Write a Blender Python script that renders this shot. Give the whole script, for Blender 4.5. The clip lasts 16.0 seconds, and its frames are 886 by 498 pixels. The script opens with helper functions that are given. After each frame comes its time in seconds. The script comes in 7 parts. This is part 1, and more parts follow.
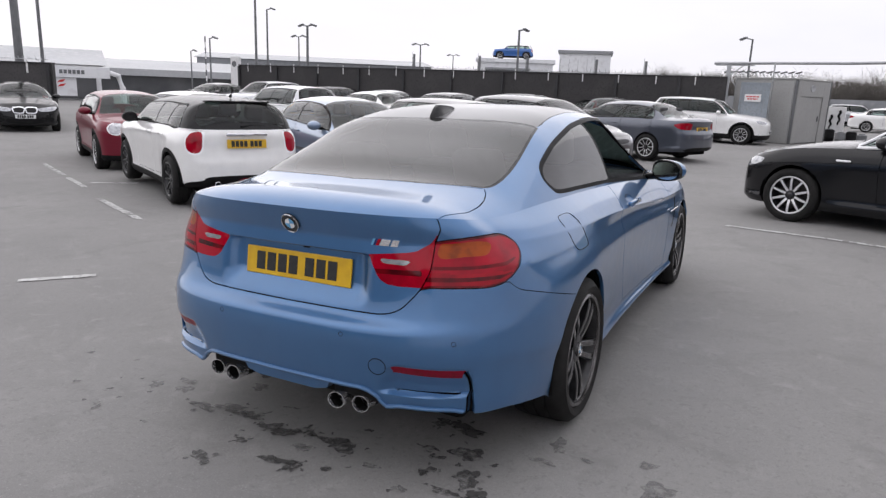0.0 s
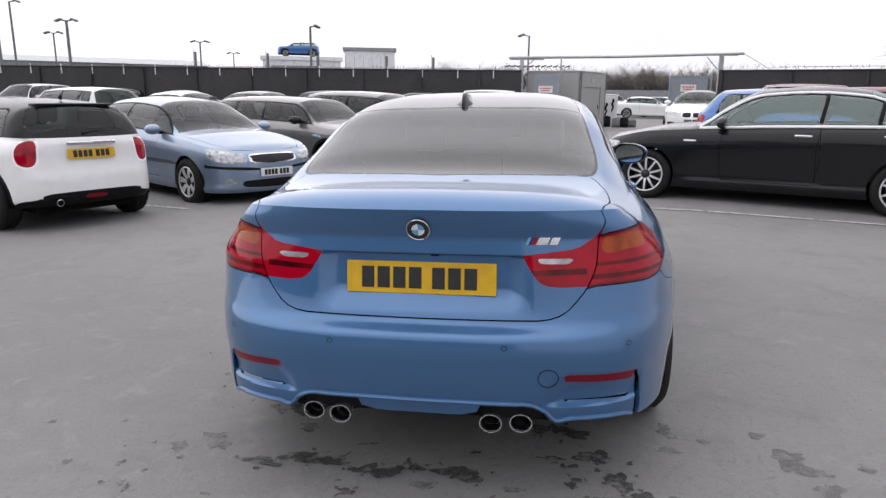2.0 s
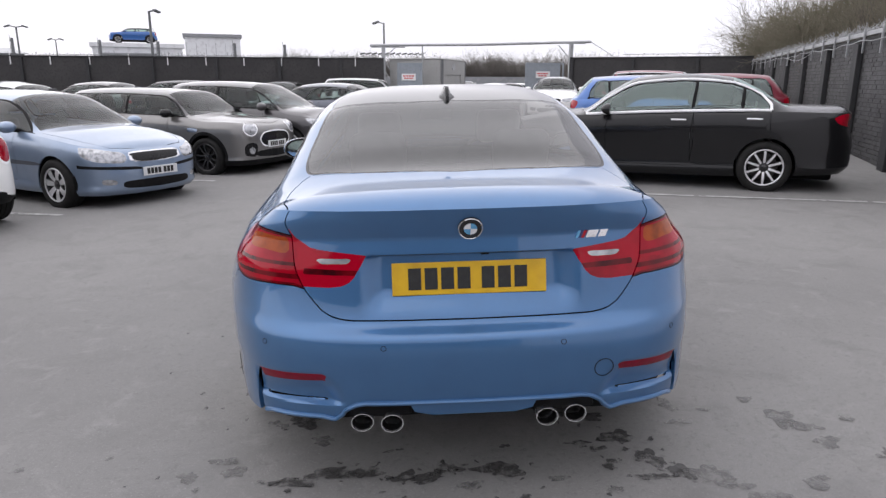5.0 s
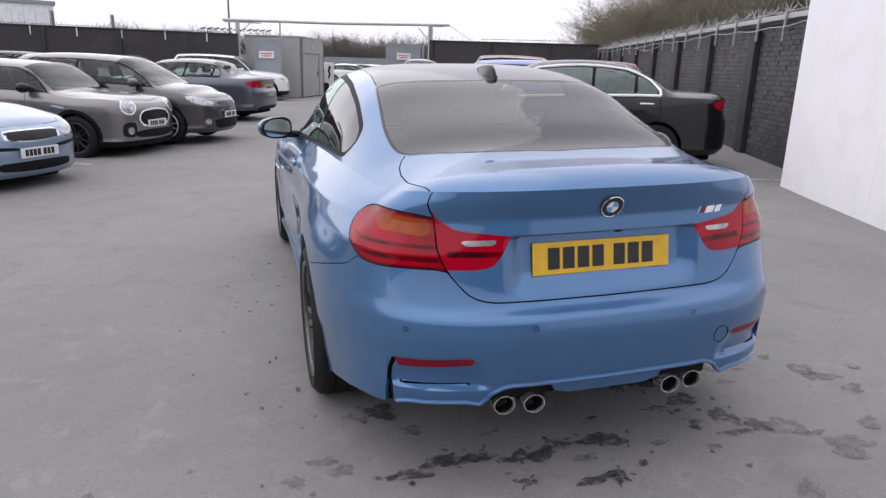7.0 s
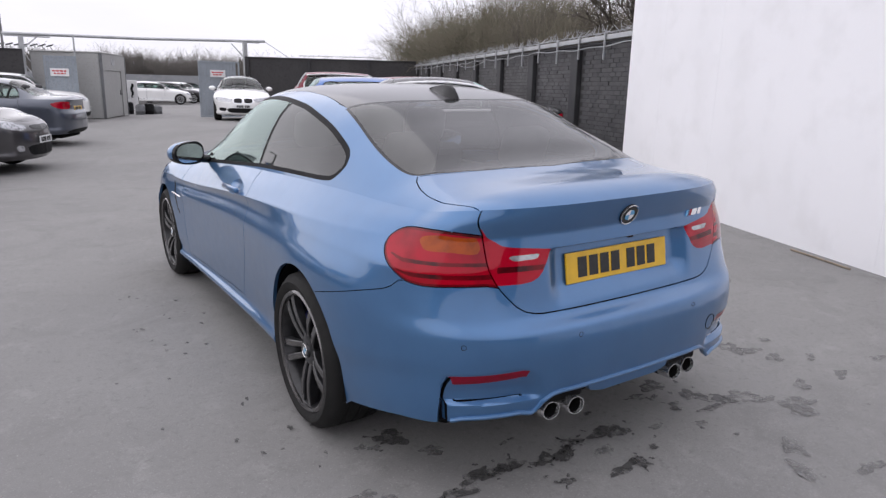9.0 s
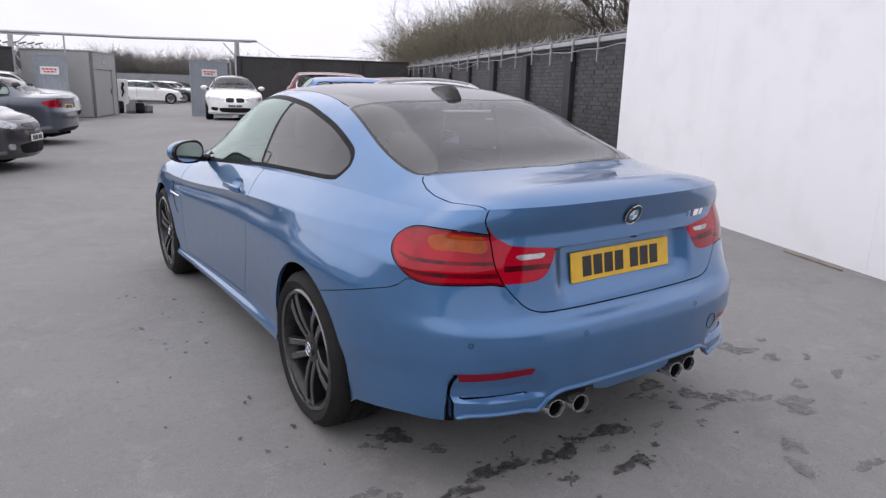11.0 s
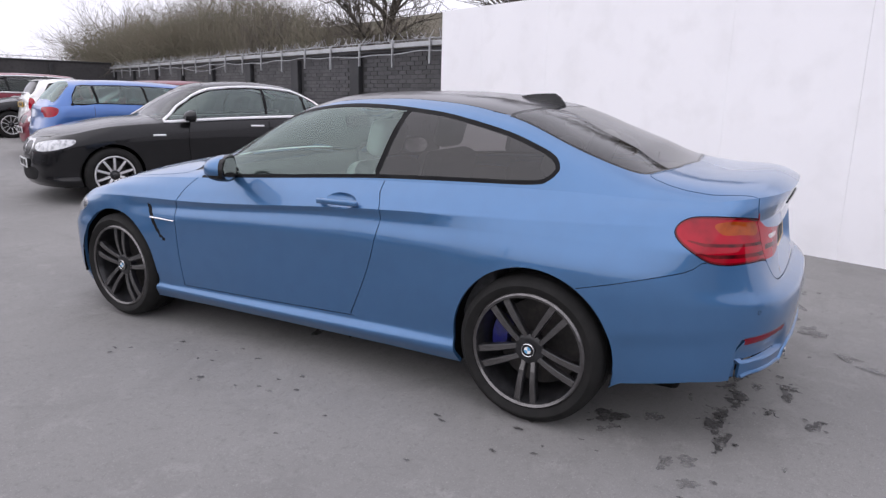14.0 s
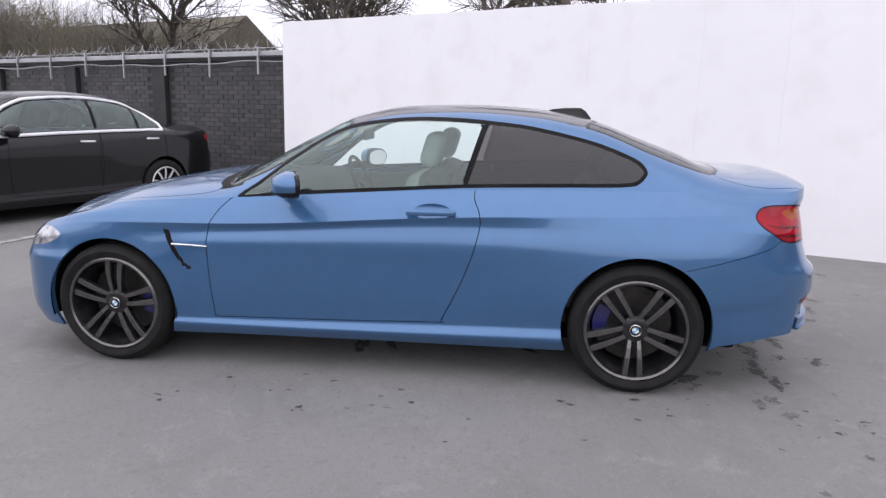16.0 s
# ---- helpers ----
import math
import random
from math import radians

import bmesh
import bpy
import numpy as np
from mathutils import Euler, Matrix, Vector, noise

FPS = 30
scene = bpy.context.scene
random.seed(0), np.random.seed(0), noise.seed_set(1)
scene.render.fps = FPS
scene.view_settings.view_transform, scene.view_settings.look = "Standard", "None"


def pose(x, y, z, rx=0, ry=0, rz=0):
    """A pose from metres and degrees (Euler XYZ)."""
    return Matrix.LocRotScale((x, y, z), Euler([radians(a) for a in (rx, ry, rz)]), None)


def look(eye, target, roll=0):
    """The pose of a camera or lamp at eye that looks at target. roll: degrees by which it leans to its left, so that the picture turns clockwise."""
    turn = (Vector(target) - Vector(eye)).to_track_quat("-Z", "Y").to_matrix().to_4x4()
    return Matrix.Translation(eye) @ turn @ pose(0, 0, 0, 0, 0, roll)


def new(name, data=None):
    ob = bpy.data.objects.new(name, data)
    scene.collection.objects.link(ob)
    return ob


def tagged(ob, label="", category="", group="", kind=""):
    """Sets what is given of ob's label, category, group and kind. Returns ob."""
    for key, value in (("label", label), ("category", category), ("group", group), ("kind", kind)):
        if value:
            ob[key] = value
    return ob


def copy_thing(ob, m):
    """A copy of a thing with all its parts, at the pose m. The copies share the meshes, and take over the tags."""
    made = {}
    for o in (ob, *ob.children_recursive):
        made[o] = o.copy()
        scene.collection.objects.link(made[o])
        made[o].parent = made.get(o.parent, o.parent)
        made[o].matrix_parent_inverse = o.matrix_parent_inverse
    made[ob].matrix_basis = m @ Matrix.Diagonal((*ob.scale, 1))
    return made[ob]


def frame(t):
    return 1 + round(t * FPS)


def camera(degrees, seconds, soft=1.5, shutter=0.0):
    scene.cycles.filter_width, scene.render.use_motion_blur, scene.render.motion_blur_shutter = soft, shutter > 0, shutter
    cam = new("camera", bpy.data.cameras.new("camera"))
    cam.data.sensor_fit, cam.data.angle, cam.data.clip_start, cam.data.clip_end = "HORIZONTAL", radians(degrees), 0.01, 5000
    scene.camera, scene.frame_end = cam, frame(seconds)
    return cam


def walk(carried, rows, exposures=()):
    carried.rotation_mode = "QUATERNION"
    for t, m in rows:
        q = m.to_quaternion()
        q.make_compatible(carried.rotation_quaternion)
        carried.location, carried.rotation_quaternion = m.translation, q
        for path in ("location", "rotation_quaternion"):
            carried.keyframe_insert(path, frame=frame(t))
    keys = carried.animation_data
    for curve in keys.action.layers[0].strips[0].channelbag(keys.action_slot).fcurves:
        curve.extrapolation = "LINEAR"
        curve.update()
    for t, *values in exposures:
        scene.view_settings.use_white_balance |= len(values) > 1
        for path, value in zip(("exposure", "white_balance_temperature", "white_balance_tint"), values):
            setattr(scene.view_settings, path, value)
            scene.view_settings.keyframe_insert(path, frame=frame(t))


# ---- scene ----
cam = camera(66.81, 16.0, 1.35)
PATH = [
    (0, (1.673, -1.854, 1.504), (0.791, -0.119, 1.044), 2.22),
    (0.5, (1.476, -1.906, 1.466), (0.688, -0.132, 0.984), 3.11),
    (1, (1.143, -1.987, 1.450), (0.481, -0.167, 0.950), 1.30),
    (1.5, (0.787, -1.943, 1.417), (0.283, -0.074, 0.913), -0.27),
    (2, (0.421, -2.005, 1.423), (0.118, -0.080, 0.973), 0.81),
    (2.5, (0.139, -2.064, 1.437), (0.031, -0.121, 0.975), 1.23),
    (3, (-0.040, -1.992, 1.435), (-0.049, -0.049, 0.963), 0.14),
    (3.5, (-0.128, -1.971, 1.444), (-0.052, -0.034, 0.953), 0.59),
    (4, (-0.148, -1.977, 1.444), (-0.072, -0.036, 0.970), 0.48),
    (4.2, (-0.145, -1.990, 1.444), (-0.073, -0.048, 0.971), 0.48),
    (6.3, (-0.716, -1.933, 1.436), (-0.360, -0.027, 0.947), 2.60),
    (6.5, (-0.840, -1.903, 1.417), (-0.433, -0.005, 0.937), 3.37),
    (7, (-1.177, -1.789, 1.413), (-0.605, 0.055, 0.890), 1.84),
    (7.5, (-1.519, -1.716, 1.401), (-0.736, 0.065, 0.939), 1.04),
    (8, (-1.740, -1.632, 1.397), (-0.774, 0.048, 0.902), 2.18),
    (8.5, (-1.825, -1.520, 1.401), (-0.784, 0.121, 0.928), 1.20),
    (9, (-1.867, -1.497, 1.412), (-0.801, 0.130, 0.947), 1.33),
    (11.3, (-1.950, -1.473, 1.405), (-0.849, 0.132, 0.945), 1.87),
    (11.5, (-1.994, -1.408, 1.390), (-0.837, 0.157, 0.927), 2.71),
    (12, (-2.332, -1.230, 1.391), (-1.055, 0.241, 0.940), 1.88),
    (12.5, (-2.605, -0.977, 1.368), (-1.240, 0.417, 0.931), 2.25),
    (13, (-2.893, -0.689, 1.383), (-1.409, 0.582, 0.955), 2.41),
    (13.5, (-3.254, -0.347, 1.390), (-1.639, 0.752, 0.962), 2.08),
    (14, (-3.489, 0.021, 1.372), (-1.785, 0.976, 0.943), 1.42),
    (14.5, (-3.750, 0.407, 1.368), (-1.940, 1.177, 1.005), 1.19),
    (15, (-3.961, 0.802, 1.362), (-2.098, 1.422, 0.979), 2.61),
    (15.5, (-4.067, 1.230, 1.362), (-2.159, 1.692, 0.982), 1.52),
    (16, (-4.219, 1.639, 1.339), (-2.268, 1.866, 0.961), 1.36),
]
walk(cam, [(t, look(eye, target, roll)) for t, eye, target, roll in PATH], [(0.0, -0.03, 6500, 10), (1.5, 0.04, 6490, 10), (4.0, 0.06, 6480, 10), (7.5, 0.08, 6400, 12), (9.0, 0.02, 6390, 12), (12.5, 0.0, 6350, 13), (14.5, 0.09, 6330, 14), (16.0, 0.12, 6330, 14)])
from mathutils.bvhtree import BVHTree


# ---------------------------------------------------------------- light
world = bpy.data.worlds.new("overcast")
scene.world = world
world.use_nodes = True
wn, wl = world.node_tree.nodes, world.node_tree.links
wn.clear()
w_out = wn.new("ShaderNodeOutputWorld")
w_bg = wn.new("ShaderNodeBackground")
w_sky = wn.new("ShaderNodeTexSky")
w_sky.sky_type = "NISHITA"
w_sky.sun_disc = False
w_sky.sun_elevation = radians(35)
w_sky.sun_rotation = radians(301)
w_tc = wn.new("ShaderNodeTexCoord")
w_map = wn.new("ShaderNodeMapping")
w_map.inputs["Scale"].default_value = (1.0, 1.0, 3.2)
w_cl = wn.new("ShaderNodeTexNoise")
w_cl.inputs["Scale"].default_value = 2.3
w_cl.inputs["Detail"].default_value = 7
w_cl.inputs["Roughness"].default_value = 0.55
w_rmp = wn.new("ShaderNodeValToRGB")
w_rmp.color_ramp.elements[0].position = 0.32
w_rmp.color_ramp.elements[0].color = (0.955, 0.94, 1.01, 1)
w_rmp.color_ramp.elements[1].position = 0.58
w_rmp.color_ramp.elements[1].color = (1.03, 1.01, 1.09, 1)
w_dim = wn.new("ShaderNodeVectorMath")
w_dim.operation = "SCALE"
w_dim.inputs["Scale"].default_value = 0.10
w_mix = wn.new("ShaderNodeMix")
w_mix.data_type = "RGBA"
w_mix.inputs["Factor"].default_value = 0.93
wl.new(w_tc.outputs["Generated"], w_map.inputs["Vector"])
wl.new(w_map.outputs["Vector"], w_cl.inputs["Vector"])
wl.new(w_cl.outputs["Fac"], w_rmp.inputs["Fac"])
wl.new(w_sky.outputs["Color"], w_dim.inputs[0])
wl.new(w_dim.outputs["Vector"], w_mix.inputs["A"])
wl.new(w_rmp.outputs["Color"], w_mix.inputs["B"])
w_bg.inputs["Strength"].default_value = 1.0
# an overcast sky is brighter overhead than at the horizon
w_sep = wn.new("ShaderNodeSeparateXYZ")
w_lift = wn.new("ShaderNodeMapRange")
w_lift.inputs["From Min"].default_value = 0.05
w_lift.inputs["To Min"].default_value = 1.02
w_lift.inputs["To Max"].default_value = 1.40
w_up = wn.new("ShaderNodeVectorMath")
w_up.operation = "SCALE"
wl.new(w_tc.outputs["Generated"], w_sep.inputs[0])
wl.new(w_sep.outputs["Z"], w_lift.inputs["Value"])
wl.new(w_mix.outputs["Result"], w_up.inputs[0])
wl.new(w_lift.outputs["Result"], w_up.inputs["Scale"])
wl.new(w_up.outputs["Vector"], w_bg.inputs["Color"])
wl.new(w_bg.outputs["Background"], w_out.inputs["Surface"])

sun = new("sun", bpy.data.lights.new("sun", "SUN"))
sun.data.energy = 1.25
sun.data.angle = radians(130)
sun.data.color = (1.0, 0.97, 0.93)
sun.matrix_world = look((-23, 14, 22), (0, 0, 0))


# ---------------------------------------------------------------- materials
def material(name, base, rough=0.5, metal=0.0, coat=0.0, var=None, var_scale=3.0, var2=None, var2_scale=60.0,
             bump=0.0, bump_scale=120.0, emit=None, emit_strength=1.0, flakes=0.0, rough_var=0.0, per_piece=0.0, spec=0.5):
    m = bpy.data.materials.new(name)
    m.use_nodes = True
    nt = m.node_tree
    n, l = nt.nodes, nt.links
    b = n["Principled BSDF"]
    b.inputs["Roughness"].default_value = rough
    b.inputs["Metallic"].default_value = metal
    b.inputs["Coat Weight"].default_value = coat
    b.inputs["Coat Roughness"].default_value = 0.03
    b.inputs["Specular IOR Level"].default_value = spec
    b.inputs["Base Color"].default_value = (*base, 1)
    tc = n.new("ShaderNodeTexCoord")
    colour = None

    def tint(prev, other, scale, lo, hi, detail=5.0):
        tx = n.new("ShaderNodeTexNoise")
        tx.inputs["Scale"].default_value = scale
        tx.inputs["Detail"].default_value = detail
        l.new(tc.outputs["Object"], tx.inputs["Vector"])
        mr = n.new("ShaderNodeMapRange")
        mr.inputs["From Min"].default_value = lo
        mr.inputs["From Max"].default_value = hi
        l.new(tx.outputs["Fac"], mr.inputs["Value"])
        mx = n.new("ShaderNodeMix")
        mx.data_type = "RGBA"
        l.new(mr.outputs["Result"], mx.inputs["Factor"])
        if prev is None:
            mx.inputs["A"].default_value = (*base, 1)
        else:
            l.new(prev, mx.inputs["A"])
        mx.inputs["B"].default_value = (*other, 1)
        return mx.outputs["Result"]

    if var:
        colour = tint(colour, var, var_scale, 0.42, 0.68)
    if var2:
        colour = tint(colour, var2, var2_scale, 0.5, 0.7)
    if per_piece:
        oi = n.new("ShaderNodeObjectInfo")
        ge = n.new("ShaderNodeNewGeometry")
        ad = n.new("ShaderNodeMath")
        ad.operation = "ADD"
        l.new(oi.outputs["Random"], ad.inputs[0])
        l.new(ge.outputs["Random Per Island"], ad.inputs[1])
        fr = n.new("ShaderNodeMath")
        fr.operation = "FRACT"
        l.new(ad.outputs[0], fr.inputs[0])
        mr = n.new("ShaderNodeMapRange")
        mr.inputs["To Min"].default_value = 1 - per_piece
        mr.inputs["To Max"].default_value = 1 + per_piece
        l.new(fr.outputs[0], mr.inputs["Value"])
        hs = n.new("ShaderNodeHueSaturation")
        if colour is None:
            hs.inputs["Color"].default_value = (*base, 1)
        else:
            l.new(colour, hs.inputs["Color"])
        l.new(mr.outputs["Result"], hs.inputs["Value"])
        colour = hs.outputs["Color"]
    if colour is not None:
        l.new(colour, b.inputs["Base Color"])
    if rough_var:
        tx = n.new("ShaderNodeTexNoise")
        tx.inputs["Scale"].default_value = var_scale * 1.7
        tx.inputs["Detail"].default_value = 4
        l.new(tc.outputs["Object"], tx.inputs["Vector"])
        mr = n.new("ShaderNodeMapRange")
        mr.inputs["To Min"].default_value = max(rough - rough_var, 0.0)
        mr.inputs["To Max"].default_value = rough + rough_var
        l.new(tx.outputs["Fac"], mr.inputs["Value"])
        l.new(mr.outputs["Result"], b.inputs["Roughness"])
    if bump:
        tx = n.new("ShaderNodeTexNoise")
        tx.inputs["Scale"].default_value = bump_scale
        tx.inputs["Detail"].default_value = 4
        l.new(tc.outputs["Object"], tx.inputs["Vector"])
        bp = n.new("ShaderNodeBump")
        bp.inputs["Strength"].default_value = min(bump, 1.0)
        bp.inputs["Distance"].default_value = 0.004
        l.new(tx.outputs["Fac"], bp.inputs["Height"])
        l.new(bp.outputs["Normal"], b.inputs["Normal"])
    if emit:
        b.inputs["Emission Color"].default_value = (*emit, 1)
        b.inputs["Emission Strength"].default_value = emit_strength
    return m


def glass(name, tint, gloss=1.0, ior=1.75, hue=(1.0, 1.0, 1.0)):
    """Thin car or building glass: tinted see-through, mirror-like towards grazing."""
    m = bpy.data.materials.new(name)
    m.use_nodes = True
    n, l = m.node_tree.nodes, m.node_tree.links
    n.clear()
    out = n.new("ShaderNodeOutputMaterial")
    tr = n.new("ShaderNodeBsdfTransparent")
    tr.inputs["Color"].default_value = (*tint, 1)
    gl = n.new("ShaderNodeBsdfGlossy")
    gl.inputs["Roughness"].default_value = 0.02
    gl.inputs["Color"].default_value = (*hue, 1)
    fr = n.new("ShaderNodeFresnel")
    fr.inputs["IOR"].default_value = ior
    mx = n.new("ShaderNodeMixShader")
    l.new(fr.outputs["Fac"], mx.inputs["Fac"])
    l.new(tr.outputs["BSDF"], mx.inputs[1])
    l.new(gl.outputs["BSDF"], mx.inputs[2])
    l.new(mx.outputs["Shader"], out.inputs["Surface"])
    return m


def paint(name, base, metal=0.35, rough=0.32, coat=1.0):
    return material(name, base, rough=rough, metal=metal, coat=coat, spec=0.5 * coat, var=tuple(c * 0.94 for c in base), var_scale=9.0,
                    var2=tuple(min(c * 1.12, 1) for c in base), var2_scale=900.0, rough_var=0.04)


M = {
    "hero": paint("blue_metallic_paint", (0.050, 0.143, 0.302), metal=0.54, rough=0.35),
    "white": paint("white_paint", (0.78, 0.78, 0.77), metal=0.0, rough=0.3),
    "red": paint("red_paint", (0.15, 0.004, 0.018), metal=0.1, coat=0.5),
    "black": paint("black_paint", (0.007, 0.007, 0.008), metal=0.0, rough=0.25, coat=0.45),
    "graphite": paint("dark_grey_paint", (0.055, 0.052, 0.055), metal=0.5),
    "greyblue": paint("grey_blue_paint", (0.075, 0.085, 0.11), metal=0.5),
    "grey": paint("mid_grey_paint", (0.19, 0.185, 0.18), metal=0.55),
    "silverblue": paint("pale_blue_paint", (0.22, 0.285, 0.39), metal=0.5),
    "silver": paint("silver_paint", (0.5, 0.51, 0.53), metal=0.6),
    "blue": paint("bright_blue_paint", (0.035, 0.12, 0.36), metal=0.35),
    "carbon": material("carbon_roof", (0.020, 0.019, 0.023), rough=0.28, coat=0.6, spec=0.4, var=(0.035, 0.035, 0.04), var_scale=160.0, var2=(0.012, 0.012, 0.014), var2_scale=420.0),
    "trim": material("black_plastic", (0.008, 0.008, 0.009), rough=0.55, spec=0.1, var=(0.014, 0.014, 0.014), var_scale=12.0, bump=0.1, bump_scale=700.0),
    "gloss_black": material("gloss_black", (0.008, 0.008, 0.009), rough=0.22, coat=0.0, spec=0.3, var=(0.012, 0.012, 0.012), var_scale=20),
    "rubber": material("tyre_rubber", (0.010, 0.0098, 0.0095), rough=0.75, spec=0.25, var=(0.016, 0.0155, 0.015), var_scale=14.0, bump=0.3, bump_scale=260.0),
    "under": material("underbody", (0.007, 0.007, 0.007), rough=0.95, spec=0.1, var=(0.012, 0.011, 0.010), var_scale=6.0),
    "bright": material("bright_satin_trim", (0.88, 0.88, 0.89), rough=0.3, metal=0.0, var=(0.82, 0.82, 0.83), var_scale=30.0),
    "polished": material("polished_steel", (0.82, 0.82, 0.83), rough=0.22, metal=0.85, rough_var=0.05, var=(0.74, 0.74, 0.75), var_scale=40.0),
    "chrome": material("chrome", (0.75, 0.75, 0.76), rough=0.09, metal=1.0, rough_var=0.04, var=(0.68, 0.68, 0.69), var_scale=30.0),
    "alloy": material("silver_alloy", (0.66, 0.66, 0.67), rough=0.35, metal=0.45, var=(0.58, 0.58, 0.59), var_scale=20.0),
    "alloy_cut": material("machined_alloy_face", (0.15, 0.145, 0.145), rough=0.22, metal=0.85, var=(0.11, 0.105, 0.105), var_scale=25.0, var2=(0.20, 0.195, 0.195), var2_scale=400.0),
    "alloy_black": material("black_alloy", (0.010, 0.010, 0.011), rough=0.28, metal=0.0, spec=0.35, coat=0.2, var=(0.026, 0.026, 0.028), var_scale=18),
    "disc": material("brake_disc", (0.045, 0.043, 0.042), rough=0.45, metal=0.7, var=(0.07, 0.064, 0.06), var_scale=30),
    "caliper": material("blue_caliper", (0.018, 0.02, 0.17), rough=0.35, coat=0.5, var=(0.012, 0.016, 0.09), var_scale=40),
    "leather": material("pale_leather", (0.52, 0.55, 0.52), rough=0.55, var=(0.44, 0.47, 0.44), var_scale=9, bump=0.2, bump_scale=300),
    "cloth": material("dark_seat_cloth", (0.055, 0.055, 0.058), rough=0.9, var=(0.08, 0.08, 0.084), var_scale=30, bump=0.2, bump_scale=500),
    "plate_y": material("yellow_plate", (0.66, 0.40, 0.012), rough=0.35, var=(0.58, 0.34, 0.010), var_scale=15, coat=0.2),
    "plate_w": material("white_plate", (0.75, 0.76, 0.76), rough=0.35, var=(0.68, 0.69, 0.69), var_scale=15, coat=0.2),
    "ink": material("plate_ink", (0.012, 0.012, 0.012), rough=0.5, var=(0.02, 0.02, 0.02), var_scale=60),
    "lamp_red": material("red_lens", (0.34, 0.001, 0.014), rough=0.05, coat=0.0, spec=0.35, var=(0.20, 0.001, 0.009), var_scale=9.0),
    "lamp_red_dark": material("dark_red_lens", (0.13, 0.001, 0.005), rough=0.05, coat=0.0, spec=0.35, var=(0.03, 0.001, 0.003), var_scale=14.0),
    "lamp_red_bright": material("bright_red_light_bar", (0.34, 0.001, 0.012), rough=0.05, coat=0.0, spec=0.35, var=(0.20, 0.002, 0.01), var_scale=10.0),
    "lamp_amber": material("amber_lens", (0.32, 0.055, 0.003), rough=0.05, coat=0.0, spec=0.35, var=(0.20, 0.035, 0.004), var_scale=22.0),
    "lamp_clear": material("clear_lamp", (0.50, 0.51, 0.53), rough=0.12, metal=0.6, coat=0.8, var=(0.20, 0.205, 0.215), var_scale=22.0),
    "reflector": material("red_reflector", (0.20, 0.002, 0.020), rough=0.35, coat=0.1, spec=0.2, var=(0.15, 0.004, 0.014), var_scale=60.0),
    "logo_blue": material("badge_blue", (0.12, 0.36, 0.6), rough=0.25, coat=0.6, var=(0.1, 0.32, 0.55), var_scale=50),
    "logo_dark": material("badge_dark", (0.01, 0.01, 0.012), rough=0.2, coat=0.6, var=(0.016, 0.016, 0.018), var_scale=50),
    "logo_white": material("badge_white", (0.78, 0.78, 0.78), rough=0.25, coat=0.6, var=(0.7, 0.7, 0.7), var_scale=50),
    "badge_navy": material("badge_navy", (0.01, 0.02, 0.12), rough=0.25, coat=0.6, var=(0.012, 0.016, 0.09), var_scale=50),
    "glass_clear": glass("clear_car_glass", (0.72, 0.85, 0.81), ior=1.95, hue=(0.86, 1.0, 0.96)),
    "glass_tint": glass("tinted_car_glass", (0.60, 0.70, 0.67), ior=1.42),
    "glass_dark": glass("dark_privacy_glass", (0.12, 0.112, 0.112), ior=1.6),
    "glass_rear": glass("tinted_rear_glass", (0.24, 0.24, 0.235), ior=1.68),
    "galv": material("galvanised_steel", (0.42, 0.43, 0.44), rough=0.45, metal=0.7, var=(0.34, 0.35, 0.36), var_scale=5, var2=(0.5, 0.5, 0.5), var2_scale=45),
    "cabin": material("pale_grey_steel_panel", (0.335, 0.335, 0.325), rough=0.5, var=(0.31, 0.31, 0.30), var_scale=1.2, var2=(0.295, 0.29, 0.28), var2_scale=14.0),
    "gate": material("grey_painted_gate", (0.27, 0.30, 0.33), rough=0.5, var=(0.235, 0.265, 0.29), var_scale=2.0, var2=(0.21, 0.23, 0.25), var2_scale=14.0),
    "sign_white": material("sign_white", (0.72, 0.72, 0.72), rough=0.4, var=(0.64, 0.64, 0.63), var_scale=8),
    "sign_red": material("sign_red", (0.55, 0.03, 0.03), rough=0.4, var=(0.48, 0.025, 0.025), var_scale=8),
    "brick": material("charcoal_painted_brick", (0.061, 0.060, 0.062), rough=0.62, var=(0.082, 0.080, 0.082), var_scale=1.7, var2=(0.042, 0.041, 0.042), var2_scale=38, bump=0.5, bump_scale=140, per_piece=0.22),
    "mortar": material("charcoal_painted_mortar", (0.033, 0.032, 0.033), rough=0.8, var=(0.045, 0.043, 0.043), var_scale=4, bump=0.4, bump_scale=200),
    "pier": material("black_painted_pier", (0.022, 0.022, 0.024), rough=0.6, var=(0.032, 0.032, 0.034), var_scale=3, bump=0.3, bump_scale=120),
    "darkwall": material("dark_boarded_wall", (0.042, 0.040, 0.041), rough=0.75, var=(0.055, 0.052, 0.052), var_scale=1.1, var2=(0.03, 0.029, 0.03), var2_scale=14, bump=0.4, bump_scale=60, per_piece=0.15),
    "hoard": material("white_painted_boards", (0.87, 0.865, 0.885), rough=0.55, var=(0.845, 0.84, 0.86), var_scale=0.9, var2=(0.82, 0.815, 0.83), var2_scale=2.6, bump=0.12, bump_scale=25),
    "hoard_edge": material("bare_board_edge", (0.28, 0.22, 0.16), rough=0.8, var=(0.2, 0.16, 0.12), var_scale=20),
    "line": material("worn_white_line", (0.50, 0.50, 0.49), rough=0.75, var=(0.34, 0.335, 0.325), var_scale=7.0, var2=(0.26, 0.255, 0.25), var2_scale=26.0),
